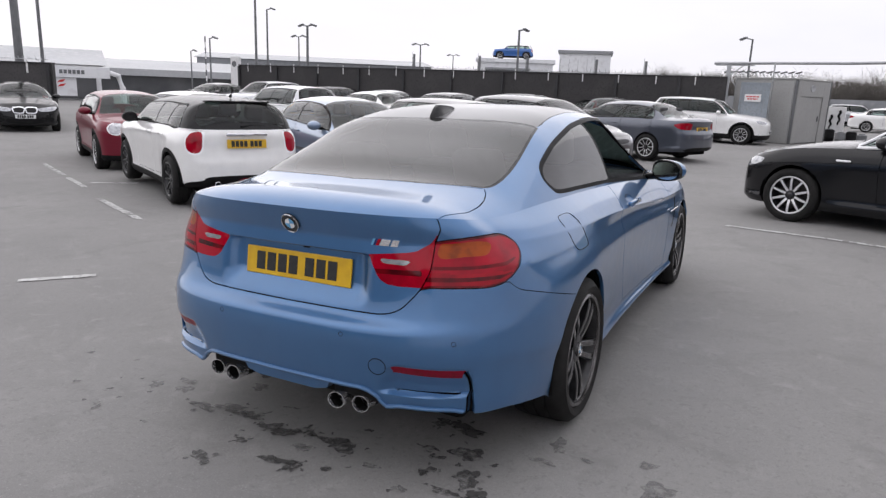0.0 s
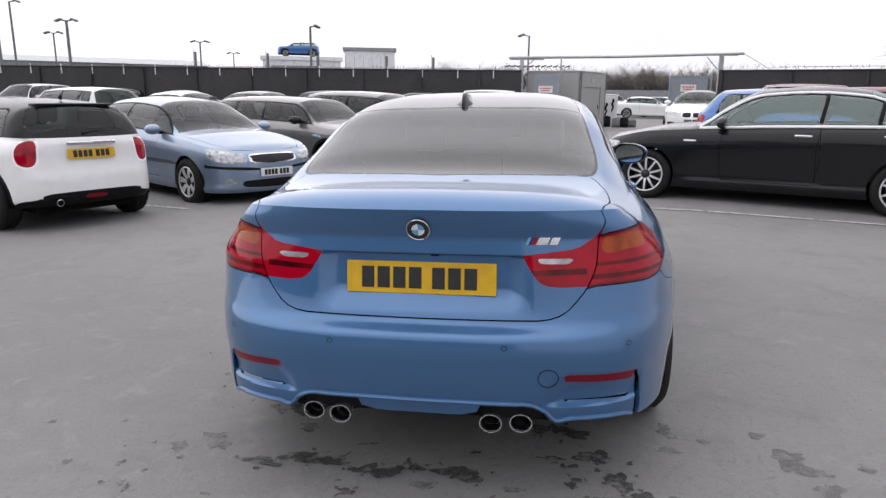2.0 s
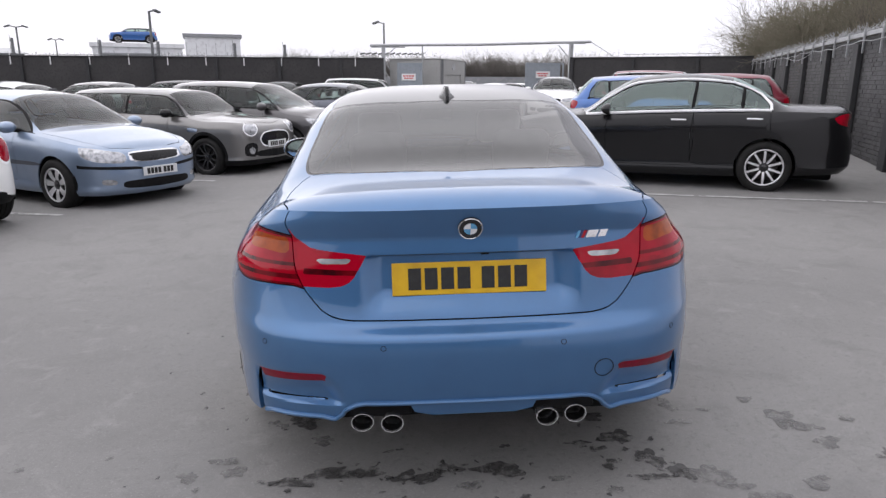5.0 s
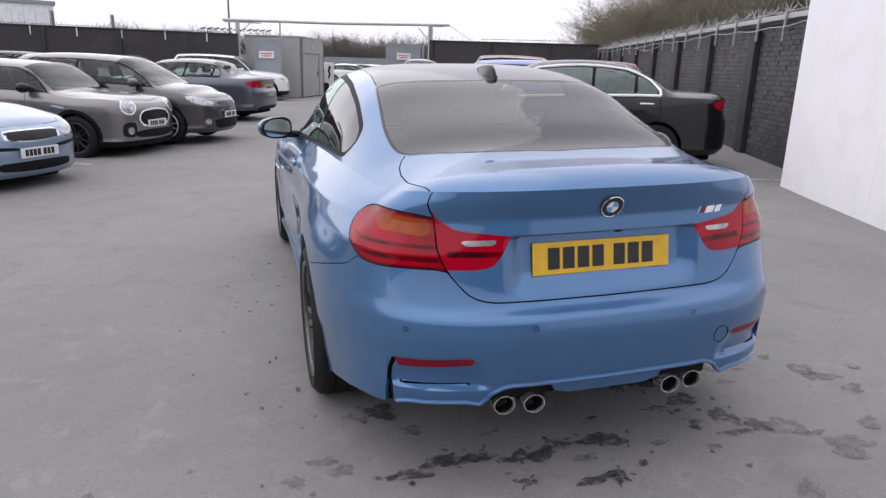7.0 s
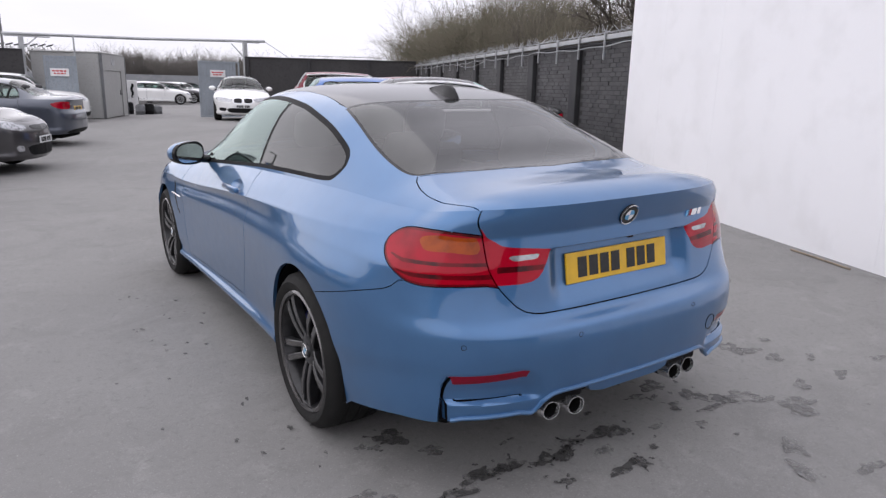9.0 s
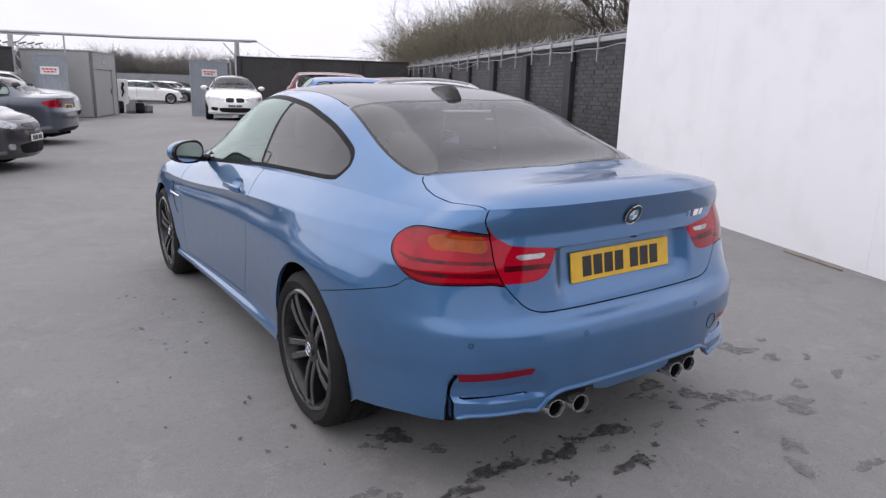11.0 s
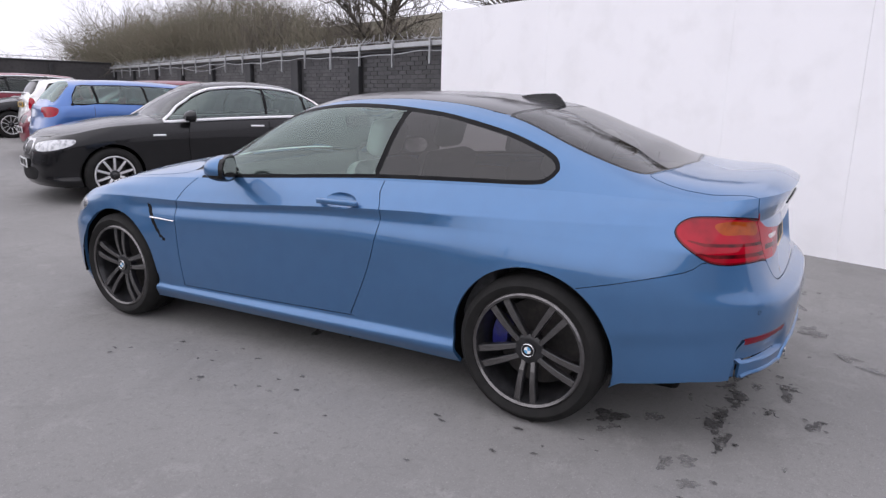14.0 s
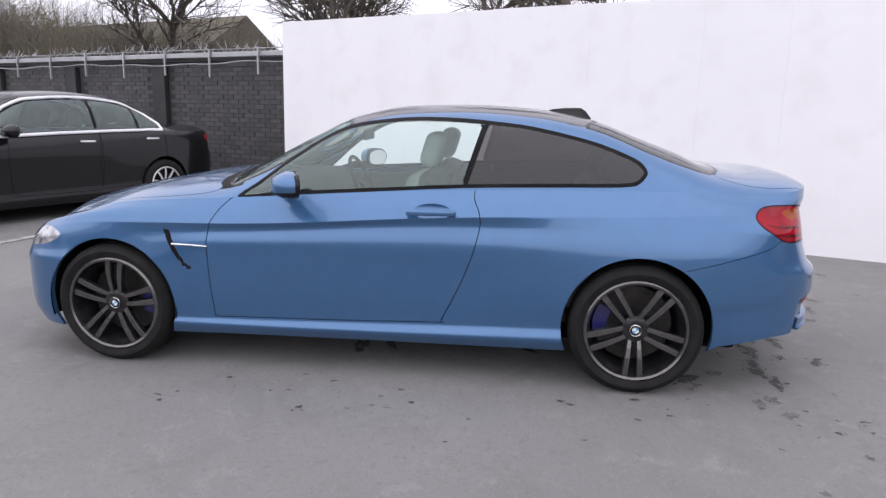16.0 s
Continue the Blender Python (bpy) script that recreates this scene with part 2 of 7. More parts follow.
    "wet": material("damp_stain", (0.055, 0.054, 0.053), rough=0.55, var=(0.075, 0.073, 0.071), var_scale=9.0, var2=(0.042, 0.041, 0.04), var2_scale=60.0, bump=0.4, bump_scale=160.0),
    "damp": material("faint_damp_stain", (0.15, 0.148, 0.145), rough=0.7, var=(0.19, 0.187, 0.183), var_scale=11.0, var2=(0.12, 0.118, 0.115), var2_scale=70.0, bump=0.4, bump_scale=160.0),
    "bark": material("bare_twigs", (0.125, 0.108, 0.09), rough=0.9, var=(0.09, 0.08, 0.068), var_scale=2.0, var2=(0.165, 0.145, 0.12), var2_scale=15.0),
    "bark_green": material("budding_twigs", (0.18, 0.165, 0.12), rough=0.9, var=(0.135, 0.13, 0.088), var_scale=1.2, var2=(0.20, 0.165, 0.13), var2_scale=9.0),
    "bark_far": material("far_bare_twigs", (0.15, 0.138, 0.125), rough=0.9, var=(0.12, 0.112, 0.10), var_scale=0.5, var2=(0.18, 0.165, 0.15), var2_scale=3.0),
    "bank": material("scrub_bank", (0.12, 0.105, 0.08), rough=0.95, var=(0.085, 0.082, 0.056), var_scale=0.8, var2=(0.15, 0.13, 0.10), var2_scale=6.0, bump=1.0, bump_scale=8.0),
    "roofsheet": material("grey_roof_sheet", (0.40, 0.41, 0.42), rough=0.5, var=(0.35, 0.36, 0.37), var_scale=0.2, var2=(0.45, 0.45, 0.46), var2_scale=3.0),
    "clad": material("grey_cladding", (0.24, 0.25, 0.26), rough=0.5, var=(0.2, 0.21, 0.22), var_scale=0.3, var2=(0.28, 0.28, 0.29), var2_scale=3.0),
    "clad_dark": material("dark_glazing_band", (0.06, 0.063, 0.068), rough=0.25, var=(0.09, 0.092, 0.096), var_scale=0.4),
    "clad_white": material("white_cladding", (0.72, 0.73, 0.74), rough=0.5, var=(0.66, 0.67, 0.69), var_scale=0.3, var2=(0.6, 0.6, 0.61), var2_scale=2.0),
    "pole": material("grey_lamp_pole", (0.16, 0.165, 0.17), rough=0.5, metal=0.4, var=(0.12, 0.125, 0.13), var_scale=4),
}


def ground_material():
    m = bpy.data.materials.new("worn_tarmac")
    m.use_nodes = True
    n, l = m.node_tree.nodes, m.node_tree.links
    b = n["Principled BSDF"]
    tc = n.new("ShaderNodeTexCoord")

    def tex(scale, detail, rough=0.55, dist=0.0):
        t = n.new("ShaderNodeTexNoise")
        t.inputs["Scale"].default_value = scale
        t.inputs["Detail"].default_value = detail
        t.inputs["Roughness"].default_value = rough
        t.inputs["Distortion"].default_value = dist
        l.new(tc.outputs["Object"], t.inputs["Vector"])
        return t.outputs["Fac"]

    def ramp(src, lo, hi):
        r = n.new("ShaderNodeMapRange")
        r.inputs["From Min"].default_value = lo
        r.inputs["From Max"].default_value = hi
        l.new(src, r.inputs["Value"])
        return r.outputs["Result"]

    def mix(f, a, c):
        x = n.new("ShaderNodeMix")
        x.data_type = "RGBA"
        l.new(f, x.inputs["Factor"])
        if isinstance(a, tuple):
            x.inputs["A"].default_value = (*a, 1)
        else:
            l.new(a, x.inputs["A"])
        x.inputs["B"].default_value = (*c, 1)
        return x.outputs["Result"]

    col = mix(ramp(tex(0.35, 3), 0.38, 0.66), (0.236, 0.231, 0.225), (0.196, 0.192, 0.188))
    col = mix(ramp(tex(2.2, 6, 0.66, 0.9), 0.50, 0.74), col, (0.178, 0.174, 0.170))
    col = mix(ramp(tex(5.5, 6, 0.68, 0.5), 0.55, 0.78), col, (0.275, 0.27, 0.262))
    col = mix(ramp(tex(11.0, 6, 0.7, 0.4), 0.61, 0.74), col, (0.150, 0.147, 0.143))
    col = mix(ramp(tex(38.0, 5, 0.7), 0.54, 0.72), col, (0.165, 0.162, 0.158))
    col = mix(ramp(tex(230.0, 3, 0.75), 0.50, 0.72), col, (0.165, 0.162, 0.158))
    col = mix(ramp(tex(120.0, 3, 0.7), 0.58, 0.74), col, (0.31, 0.305, 0.297))
    l.new(col, b.inputs["Base Color"])
    b.inputs["Roughness"].default_value = 0.82
    b.inputs["Specular IOR Level"].default_value = 0.3
    bp = n.new("ShaderNodeBump")
    bp.inputs["Strength"].default_value = 0.5
    bp.inputs["Distance"].default_value = 0.004
    l.new(tex(180.0, 4, 0.7), bp.inputs["Height"])
    bp2 = n.new("ShaderNodeBump")
    bp2.inputs["Strength"].default_value = 0.25
    bp2.inputs["Distance"].default_value = 0.03
    l.new(tex(1.6, 4), bp2.inputs["Height"])
    l.new(bp.outputs["Normal"], bp2.inputs["Normal"])
    l.new(bp2.outputs["Normal"], b.inputs["Normal"])
    return m


M["ground"] = ground_material()


def ragged(m, scale, lo, hi):
    """Breaks a stain's edge up: the material thins out by a noise."""
    n, l = m.node_tree.nodes, m.node_tree.links
    tc = n.new("ShaderNodeTexCoord")
    tx = n.new("ShaderNodeTexNoise")
    tx.inputs["Scale"].default_value = scale
    tx.inputs["Detail"].default_value = 6
    tx.inputs["Roughness"].default_value = 0.65
    l.new(tc.outputs["Object"], tx.inputs["Vector"])
    mr = n.new("ShaderNodeMapRange")
    mr.inputs["From Min"].default_value = lo
    mr.inputs["From Max"].default_value = hi
    l.new(tx.outputs["Fac"], mr.inputs["Value"])
    l.new(mr.outputs["Result"], n["Principled BSDF"].inputs["Alpha"])


ragged(M["wet"], 17.0, 0.36, 0.60)
ragged(M["damp"], 15.0, 0.38, 0.68)
ragged(M["line"], 11.0, 0.30, 0.46)


# ---------------------------------------------------------------- building helpers
def part(name, bm, mat, parent=None, label="", smooth=False, angle=35):
    me = bpy.data.meshes.new(name)
    bm.to_mesh(me)
    bm.free()
    for mm in (mat if isinstance(mat, (list, tuple)) else [mat]):
        me.materials.append(M[mm] if isinstance(mm, str) else mm)
    if smooth:
        me.shade_smooth()
        me.set_sharp_from_angle(angle=radians(angle))
    ob = new(name, me)
    if parent is not None:
        ob.parent = parent
    if label:
        ob["label"] = label
    return ob


def thing(name, label, category, group="", m=None):
    ob = new(name)
    ob.empty_display_size = 0.3
    if m is not None:
        ob.matrix_world = m
    return tagged(ob, label, category, group)


def box(bm, x0, x1, y0, y1, z0, z1, bevel=0.0, m=None, seg=2):
    r = bmesh.ops.create_cube(bm, size=1.0)
    vs = r["verts"]
    bmesh.ops.scale(bm, vec=(abs(x1 - x0), abs(y1 - y0), abs(z1 - z0)), verts=vs)
    bmesh.ops.translate(bm, vec=((x0 + x1) / 2, (y0 + y1) / 2, (z0 + z1) / 2), verts=vs)
    if bevel:
        es = list({e for v in vs for e in v.link_edges})
        vs = bmesh.ops.bevel(bm, geom=es, offset=bevel, segments=seg, affect="EDGES", profile=0.5)["verts"] + [v for v in vs if v.is_valid]
        vs = list(set(vs))
    if m is not None:
        bmesh.ops.transform(bm, matrix=m, verts=[v for v in vs if v.is_valid])
    return bm


def tube(bm, pts, r, seg=8, r2=None, cap=True):
    """A round bar along points, tapering from r to r2."""
    pts = [Vector(p) for p in pts]
    r2 = r if r2 is None else r2
    rings = []
    for i, p in enumerate(pts):
        d = (pts[min(i + 1, len(pts) - 1)] - pts[max(i - 1, 0)]).normalized()
        a = d.cross(Vector((0, 0, 1)) if abs(d.z) < 0.9 else Vector((1, 0, 0))).normalized()
        c = d.cross(a)
        rr = r + (r2 - r) * i / max(len(pts) - 1, 1)
        rings.append([bm.verts.new(p + rr * (math.cos(6.28319 * k / seg) * a + math.sin(6.28319 * k / seg) * c)) for k in range(seg)])
    for q, w in zip(rings, rings[1:]):
        for k in range(seg):
            bm.faces.new((q[k], q[(k + 1) % seg], w[(k + 1) % seg], w[k]))
    if cap and seg > 2:
        bm.faces.new(rings[0][::-1])
        bm.faces.new(rings[-1])
    return bm


def lathe(bm, prof, seg=32, axis="x"):
    """Turns a profile of (along, radius) about an axis."""
    rings = []
    for a, r in prof:
        ring = []
        for k in range(seg):
            c, s = r * math.cos(6.28319 * k / seg), r * math.sin(6.28319 * k / seg)
            ring.append(bm.verts.new((a, c, s) if axis == "x" else (c, a, s) if axis == "y" else (c, s, a)))
        rings.append(ring)
    for q, w in zip(rings, rings[1:]):
        for k in range(seg):
            bm.faces.new((q[k], q[(k + 1) % seg], w[(k + 1) % seg], w[k]))
    return bm


def prism(bm, poly, y0, y1, plane="xz"):
    """A solid from a 2D outline: plane xz runs from y0 to y1, yz along x, xy along z."""
    def at(p, d):
        return (p[0], d, p[1]) if plane == "xz" else (d, p[0], p[1]) if plane == "yz" else (p[0], p[1], d)
    a = [bm.verts.new(at(p, y0)) for p in poly]
    b = [bm.verts.new(at(p, y1)) for p in poly]
    n = len(poly)
    for k in range(n):
        bm.faces.new((a[k], a[(k + 1) % n], b[(k + 1) % n], b[k]))
    bm.faces.new(a[::-1])
    bm.faces.new(b)
    bmesh.ops.recalc_face_normals(bm, faces=bm.faces[-n - 2:] if False else list(bm.faces))
    return bm


def along(p, deg, s, off=0.0, z=0.0):
    """A point s metres along a line from p at deg clockwise of +y, off metres to its right."""
    a = radians(deg)
    return Vector((p[0] + s * math.sin(a) + off * math.cos(a), p[1] + s * math.cos(a) - off * math.sin(a), z))


def frame_at(p, deg, s=0.0, off=0.0, z=0.0):
    """A pose whose +y runs along the line and whose +x points to its right."""
    return Matrix.Translation(along(p, deg, s, off, z)) @ Matrix.Rotation(-radians(deg), 4, "Z")

# ---------------------------------------------------------------- ground
def ground_z(x, y):
    """The yard falls gently across the blue car's bay and on towards the west row, and lifts towards the gate."""
    def sm(v):
        v = min(max(v, 0.0), 1.0)
        return v * v * (3 - 2 * v)
    fall = .0252 * (min(max(x, -2.2), 2.2) - .03) - .013 * min(max(-x - 2.2, 0), 8)
    fall *= (1 - sm((y - 13) / 6)) * (1 - sm((-x - 18) / 6)) * (1 - sm((x - 13) / 5))
    near = -.0090 * (y - 1.96) * (1 - sm((math.hypot(x, (y - 1.6) * .75) - 2.2) / 1.9))
    return fall + near + .24 * sm((.354 * x + .935 * y - 5.5) / 12) * sm((x - .6) / 2.4) * (1 - sm((y - 22) / 4.5)) * (1 - sm((x - 13) / 5))


def grade(lo, hi, n, far):
    fine = [-5 + .12 * k for k in range(101)]
    return sorted([-far, -300, -120] + [v for v in (lo + (hi - lo) * k / n for k in range(n + 1)) if not -5.1 < v < 7.1] + fine + [120, 300, far])


bm = bmesh.new()
gx, gy = grade(-40, 30, 100, 900), grade(-20, 60, 110, 900)
grid = [[bm.verts.new((x, y, ground_z(x, y))) for y in gy] for x in gx]
for a, b in zip(grid, grid[1:]):
    for j in range(len(gy) - 1):
        bm.faces.new((a[j], b[j], b[j + 1], a[j + 1]))
g = part("ground", bm, "ground", smooth=True)
tagged(g, "pale worn grey tarmac yard with patches and grit", "ground", kind="structure")

EW, EDEG = (6.28, 5.3), 20.7          # inner face of the brick wall
HB, HDEG = (3.95, 1.2), 21.5           # face of the white hoarding
NE = (13.5, 24.45)
GATE_L, GATE_R = (-0.95, 27.2), (7.0, 27.4)
NW = (-25.3, 26.3)


def stripe(name, a, b, w, label, z=0.004, group="painted bay lines"):
    """A worn painted line from a to b with ragged ends and gaps."""
    a, b = Vector(a), Vector(b)
    d = (b - a).normalized()
    n = Vector((-d.y, d.x))
    bm = bmesh.new()
    steps = max(int((b - a).length / 0.06), 2)
    rnd = random.Random(int(abs(a.x * 31 + a.y * 17) * 100))
    rows = []
    for k in range(steps + 1):
        p = a + (b - a) * k / steps
        e1, e2 = w / 2 + rnd.uniform(-0.008, 0.006), w / 2 + rnd.uniform(-0.008, 0.006)
        zz = z + ground_z(p.x, p.y) + .003
        rows.append((bm.verts.new((p.x + n.x * e1, p.y + n.y * e1, zz)), bm.verts.new((p.x - n.x * e2, p.y - n.y * e2, zz))))
    for k, (q, r) in enumerate(zip(rows, rows[1:])):
        if rnd.random() > 0.07:
            bm.faces.new((q[0], q[1], r[1], r[0]))
    ob = part(name, bm, "line")
    return tagged(ob, label, "road marking", group, "structure")


LINE = "worn white painted parking line on the tarmac"
for a, b in (((-11.0, 6.1), (-9.3, 5.35)), ((-8.9, 5.15), (-7.7, 4.62)), ((-6.6, 4.05), (-4.95, 3.36)), ((-8.1, 4.98), (-7.5, 5.4)),
             ((-3.55, 1.12), (-3.2, 1.54)), ((-5.6, 6.35), (-4.2, 5.98)), ((-5.0, 9.25), (-3.15, 8.66)), ((1.08, 6.88), (6.3, 5.42)),
             ((-3.9, 12.4), (-2.2, 11.9))):
    stripe("bay_line", a, b, 0.085, LINE)

# damp stains behind and under the car, irregular blots
def blot(bm, x, y, rx, ry, turn, seed, z=0.003):
    rnd = random.Random(seed)
    ph = [rnd.uniform(0, 6.28) for _ in range(4)]
    ring = []
    for k in range(34):
        a = 6.28319 * k / 34
        r = 1 + 0.24 * math.sin(2 * a + ph[0]) + 0.18 * math.sin(3 * a + ph[1]) + 0.14 * math.sin(5 * a + ph[2]) + 0.10 * math.sin(9 * a + ph[3]) + rnd.uniform(-0.08, 0.08)
        px, py = rx * r * math.cos(a), ry * r * math.sin(a)
        c, s = math.cos(turn), math.sin(turn)
        qx, qy = x + c * px - s * py, y + s * px + c * py
        ring.append(bm.verts.new((qx, qy, ground_z(qx, qy) + z + 0.0005 * (seed % 9))))
    bm.faces.new(ring)


STAINS = [(-.64, .25, .075, .032), (-.50, .30, .080, .042), (-.38, .29, .065, .042), (-.22, .25, .040, .036), (-.13, .24, .075, .032), (-.05, .29, .040, .032),
          (.14, .265, .080, .050), (.65, .465, .056, .060), (.725, .295, .054, .055), (.565, .26, .030, .034), (.56, .38, .024, .015), (.49, .43, .034, .018),
          (.69, .165, .055, .020), (-.65, .725, .070, .055), (.56, .65, .070, .048), (.43, .66, .044, .032), (.81, .19, .045, .042), (0, .04, .085, .026),
          (-.30, -.09, .060, .026), (-.25, .09, .030, .020), (.07, .04, .030, .036), (-.08, .27, .036, .020)]
FAINT = [(1.395, .555, .058, .062), (1.44, .48, .075, .033), (.96, .72, .030, .052), (.91, .15, .065, .066), (1.04, -.04, .085, .070), (.67, -.23, .045, .052),
         (.54, -.35, .040, .058), (.78, -.47, .065, .026), (-.87, .35, .035, .038), (-1.04, .32, .035, .030), (1.47, .34, .040, .046), (.02, .17, .033, .031), (-.91, .42, .030, .024)]
rnd = random.Random(5)
bm = bmesh.new()
for k, (x, y, rx, ry) in enumerate(STAINS):
    blot(bm, x, y, rx * 1.05, ry * 1.0, rnd.uniform(-.25, .25), 11 + k)
    for j in range(3):
        a = rnd.uniform(0, 6.28)
        blot(bm, x + rx * 1.6 * math.cos(a), y + ry * 1.7 * math.sin(a), rnd.uniform(.006, .016), rnd.uniform(.005, .010), a, 140 + 3 * k + j)
for k in range(14):
    x, y = rnd.uniform(-.75, .85), rnd.uniform(-.05, .45)
    r = rnd.uniform(.006, .016)
    blot(bm, x, y, r * rnd.uniform(1, 2), r, rnd.uniform(-.5, .6), 240 + k)
for k in range(44):
    x, y = rnd.gauss(-1.12, .14), rnd.uniform(-.1, 3.8)
    r = rnd.uniform(.005, .014)
    blot(bm, x, y, r * rnd.uniform(1, 2.2), r, rnd.uniform(1.2, 1.9), 300 + k)
for k in range(7):
    blot(bm, rnd.uniform(-0.6, 0.6), rnd.uniform(1.5, 3.6), rnd.uniform(0.06, 0.2), rnd.uniform(0.03, 0.07), rnd.uniform(0, 3), 420 + k)
st = part("oil_stains", bm, "wet")
tagged(st, "dark damp oil blots on the tarmac behind the blue car", "stain", kind="stuff")
bm = bmesh.new()
for k, (x, y, rx, ry) in enumerate(FAINT):
    blot(bm, x, y, rx * 1.15, ry * 1.1, rnd.uniform(-.3, .3), 560 + k, 0.002)
for k in range(34):
    x, y = rnd.uniform(-2.2, 2.4), rnd.uniform(-1.6, 0.9)
    r = rnd.uniform(0.010, 0.034)
    blot(bm, x, y, r * rnd.uniform(1, 1.9), r, rnd.uniform(-0.4, 0.6), 600 + k, 0.002)
st = part("faint_stains", bm, "damp")
tagged(st, "faint grey damp patches on the yard surface", "stain", kind="stuff")

# ---------------------------------------------------------------- brick wall along the east side
def wall_block(name, p, deg, s0, s1, thick, h, mat, label):
    bm = bmesh.new()
    box(bm, 0.0, thick, s0, s1, -0.1, h)
    ob = part(name, bm, mat)
    ob.matrix_world = frame_at(p, deg)
    return tagged(ob, label, "wall", kind="structure")


brick_wall = wall_block("wall_east", EW, EDEG, -1.2, 20.45, 0.24, 2.2, "mortar", "charcoal-painted brick boundary wall with piers and a steel rail")
wall_block("wall_east_behind_boards", EW, EDEG, -16.0, -1.204, 0.24, 2.2, "mortar", "charcoal-painted boundary wall behind the white boards")
PIERS = [2.93 + 2.42 * k for k in range(8)]
for s in PIERS:
    bm = bmesh.new()
    box(bm, -0.10, -0.004, s - 0.16, s + 0.16, 0, 2.16, 0.012)
    part("pier", bm, "pier", brick_wall, "black-painted brick pier")
# coping and steel rail
bm = bmesh.new()
box(bm, -0.03, 0.28, -1.2, 20.45, 2.204, 2.26, 0.01)
part("coping", bm, "pier", brick_wall)
rail = thing("wall_rail", "galvanised steel rail with brackets and cable along the wall top", "rail", m=frame_at(EW, EDEG))
bm = bmesh.new()
box(bm, -0.09, -0.034, -1.0, 20.3, 2.265, 2.345, 0.008)
part("channel", bm, "galv", rail)
k = 0
s = 0.60
while s < 20.2:
    bm = bmesh.new()
    box(bm, -0.125, -0.093, s - 0.016, s + 0.016, 1.94 if k % 2 else 1.98, 2.39, 0.004)
    part("bracket", bm, "galv", rail)
    s += 1.06
    k += 1
rnd = random.Random(8)
bm = bmesh.new()
pts = []
for j in range(135):
    y = -0.8 + j * 0.155
    pts.append((-0.135, y, 2.165 + 0.012 * math.sin(j * 0.73) + 0.018 * math.sin(j * 0.21)))
tube(bm, pts, 0.008, 6)
pts = [(-0.14, 9.0 + 3.2 * q / 20, 2.15 - 0.12 * math.sin(math.pi * q / 20)) for q in range(21)]
tube(bm, pts, 0.007, 6)
part("cable", bm, "galv", rail, "slack grey cable")


def spikes(name, p, deg, s0, s1, off, z, label, step=0.16, hgt=0.16, mat="galv"):
    """Anti-climb spikes: a rotating bar with forked barbs."""
    rnd = random.Random(int(s1 * 100))
    bm = bmesh.new()
    tube(bm, [(off, s0, z + 0.05), (off, s1, z + 0.05)], 0.008, 5)
    s = s0 + 0.05
    while s < s1:
        for q in range(3):
            a = rnd.uniform(0, 6.28) + q * 2.1
            dx, dz = math.cos(a) * hgt * 0.55, math.sin(a) * hgt * 0.55
            tube(bm, [(off, s, z + 0.05), (off + dx, s + rnd.uniform(-0.06, 0.06), z + 0.05 + dz)], 0.008, 3, 0.003)
        s += step
    ob = part(name, bm, mat)
    ob.matrix_world = frame_at(p, deg)
    return tagged(ob, label, "spikes", kind="stuff")


spikes("wall_spikes", EW, EDEG, -1.0, 20.3, 0.08, 2.36, "tangled galvanised anti-climb spikes on the brick wall", 0.10, 0.27, "galv")

# ---------------------------------------------------------------- north and west boundary walls
def heading(a, b):
    return math.degrees(math.atan2(b[0] - a[0], b[1] - a[1]))


def boarded_wall(name, a, b, h, label, bay=2.5, off=0.0):
    deg = heading(a, b)
    ln = (Vector(b) - Vector(a)).length
    bm = bmesh.new()
    box(bm, off, off + 0.16, 0, ln, -0.4, h)
    ob = part(name, bm, "darkwall")
    ob.matrix_world = frame_at(a, deg)
    tagged(ob, label, "wall", kind="structure")
    s = 0.1
    while s < ln:
        bm = bmesh.new()
        box(bm, off - 0.09, off - 0.003, s - 0.06, s + 0.06, 0, h - 0.03, 0.006)
        box(bm, off + 0.163, off + 0.25, s - 0.06, s + 0.06, 0, h - 0.03, 0.006)
        part("post", bm, "pier", ob)
        s += bay
    bm = bmesh.new()
    box(bm, off - 0.04, off + 0.2, 0, ln, h + 0.002, h + 0.05, 0.008)
    part("capping", bm, "pier", ob)
    return ob, deg, ln


ob, deg, ln = boarded_wall("wall_north_east", GATE_R, NE, 2.46, "dark boarded boundary wall with posts beside the gate")
spikes("wall_spikes", GATE_R, deg, 2.2, ln - 1.2, 0.08, 2.56, "row of dark spikes on the boundary wall", 0.19, 0.16, "pier")
ob, deg, ln = boarded_wall("wall_north_west", NW, GATE_L, 2.38, "long dark boarded boundary wall with posts and white brackets")
spikes("wall_spikes", NW, deg, 0.2, ln - 0.2, 0.05, 2.42, "barbed spikes along the boundary wall", 0.13, 0.26, "pole")
for k in range(16):
    bm = bmesh.new()
    box(bm, 0.166, 0.196, k * 1.5 + 0.7 - 0.02, k * 1.5 + 0.7 + 0.02, 2.08, 2.52, 0.004)
    part("bracket", bm, "sign_white", ob)
WL0, WL1 = (-40.4, 5.46), (-21.9, 13.66)
ob, deg, ln = boarded_wall("wall_west", WL0, WL1, 1.88, "dark boundary wall behind the parked black saloon")
spikes("wall_spikes", WL0, deg, 0.2, ln - 0.2, 0.05, 1.98, "spikes along the boundary wall", 0.16, 0.24, "galv")
for s in (ln - 0.9, ln - 3.4):
    bm = bmesh.new()
    box(bm, 0.166, 0.2, s - 0.03, s + 0.03, 1.55, 2.0, 0.004)
    part("bracket", bm, "sign_white", ob)
wall_block("wall_south", (-45, -16), 90, 0, 75, 0.3, 2.4, "darkwall", "dark boundary wall closing the yard")

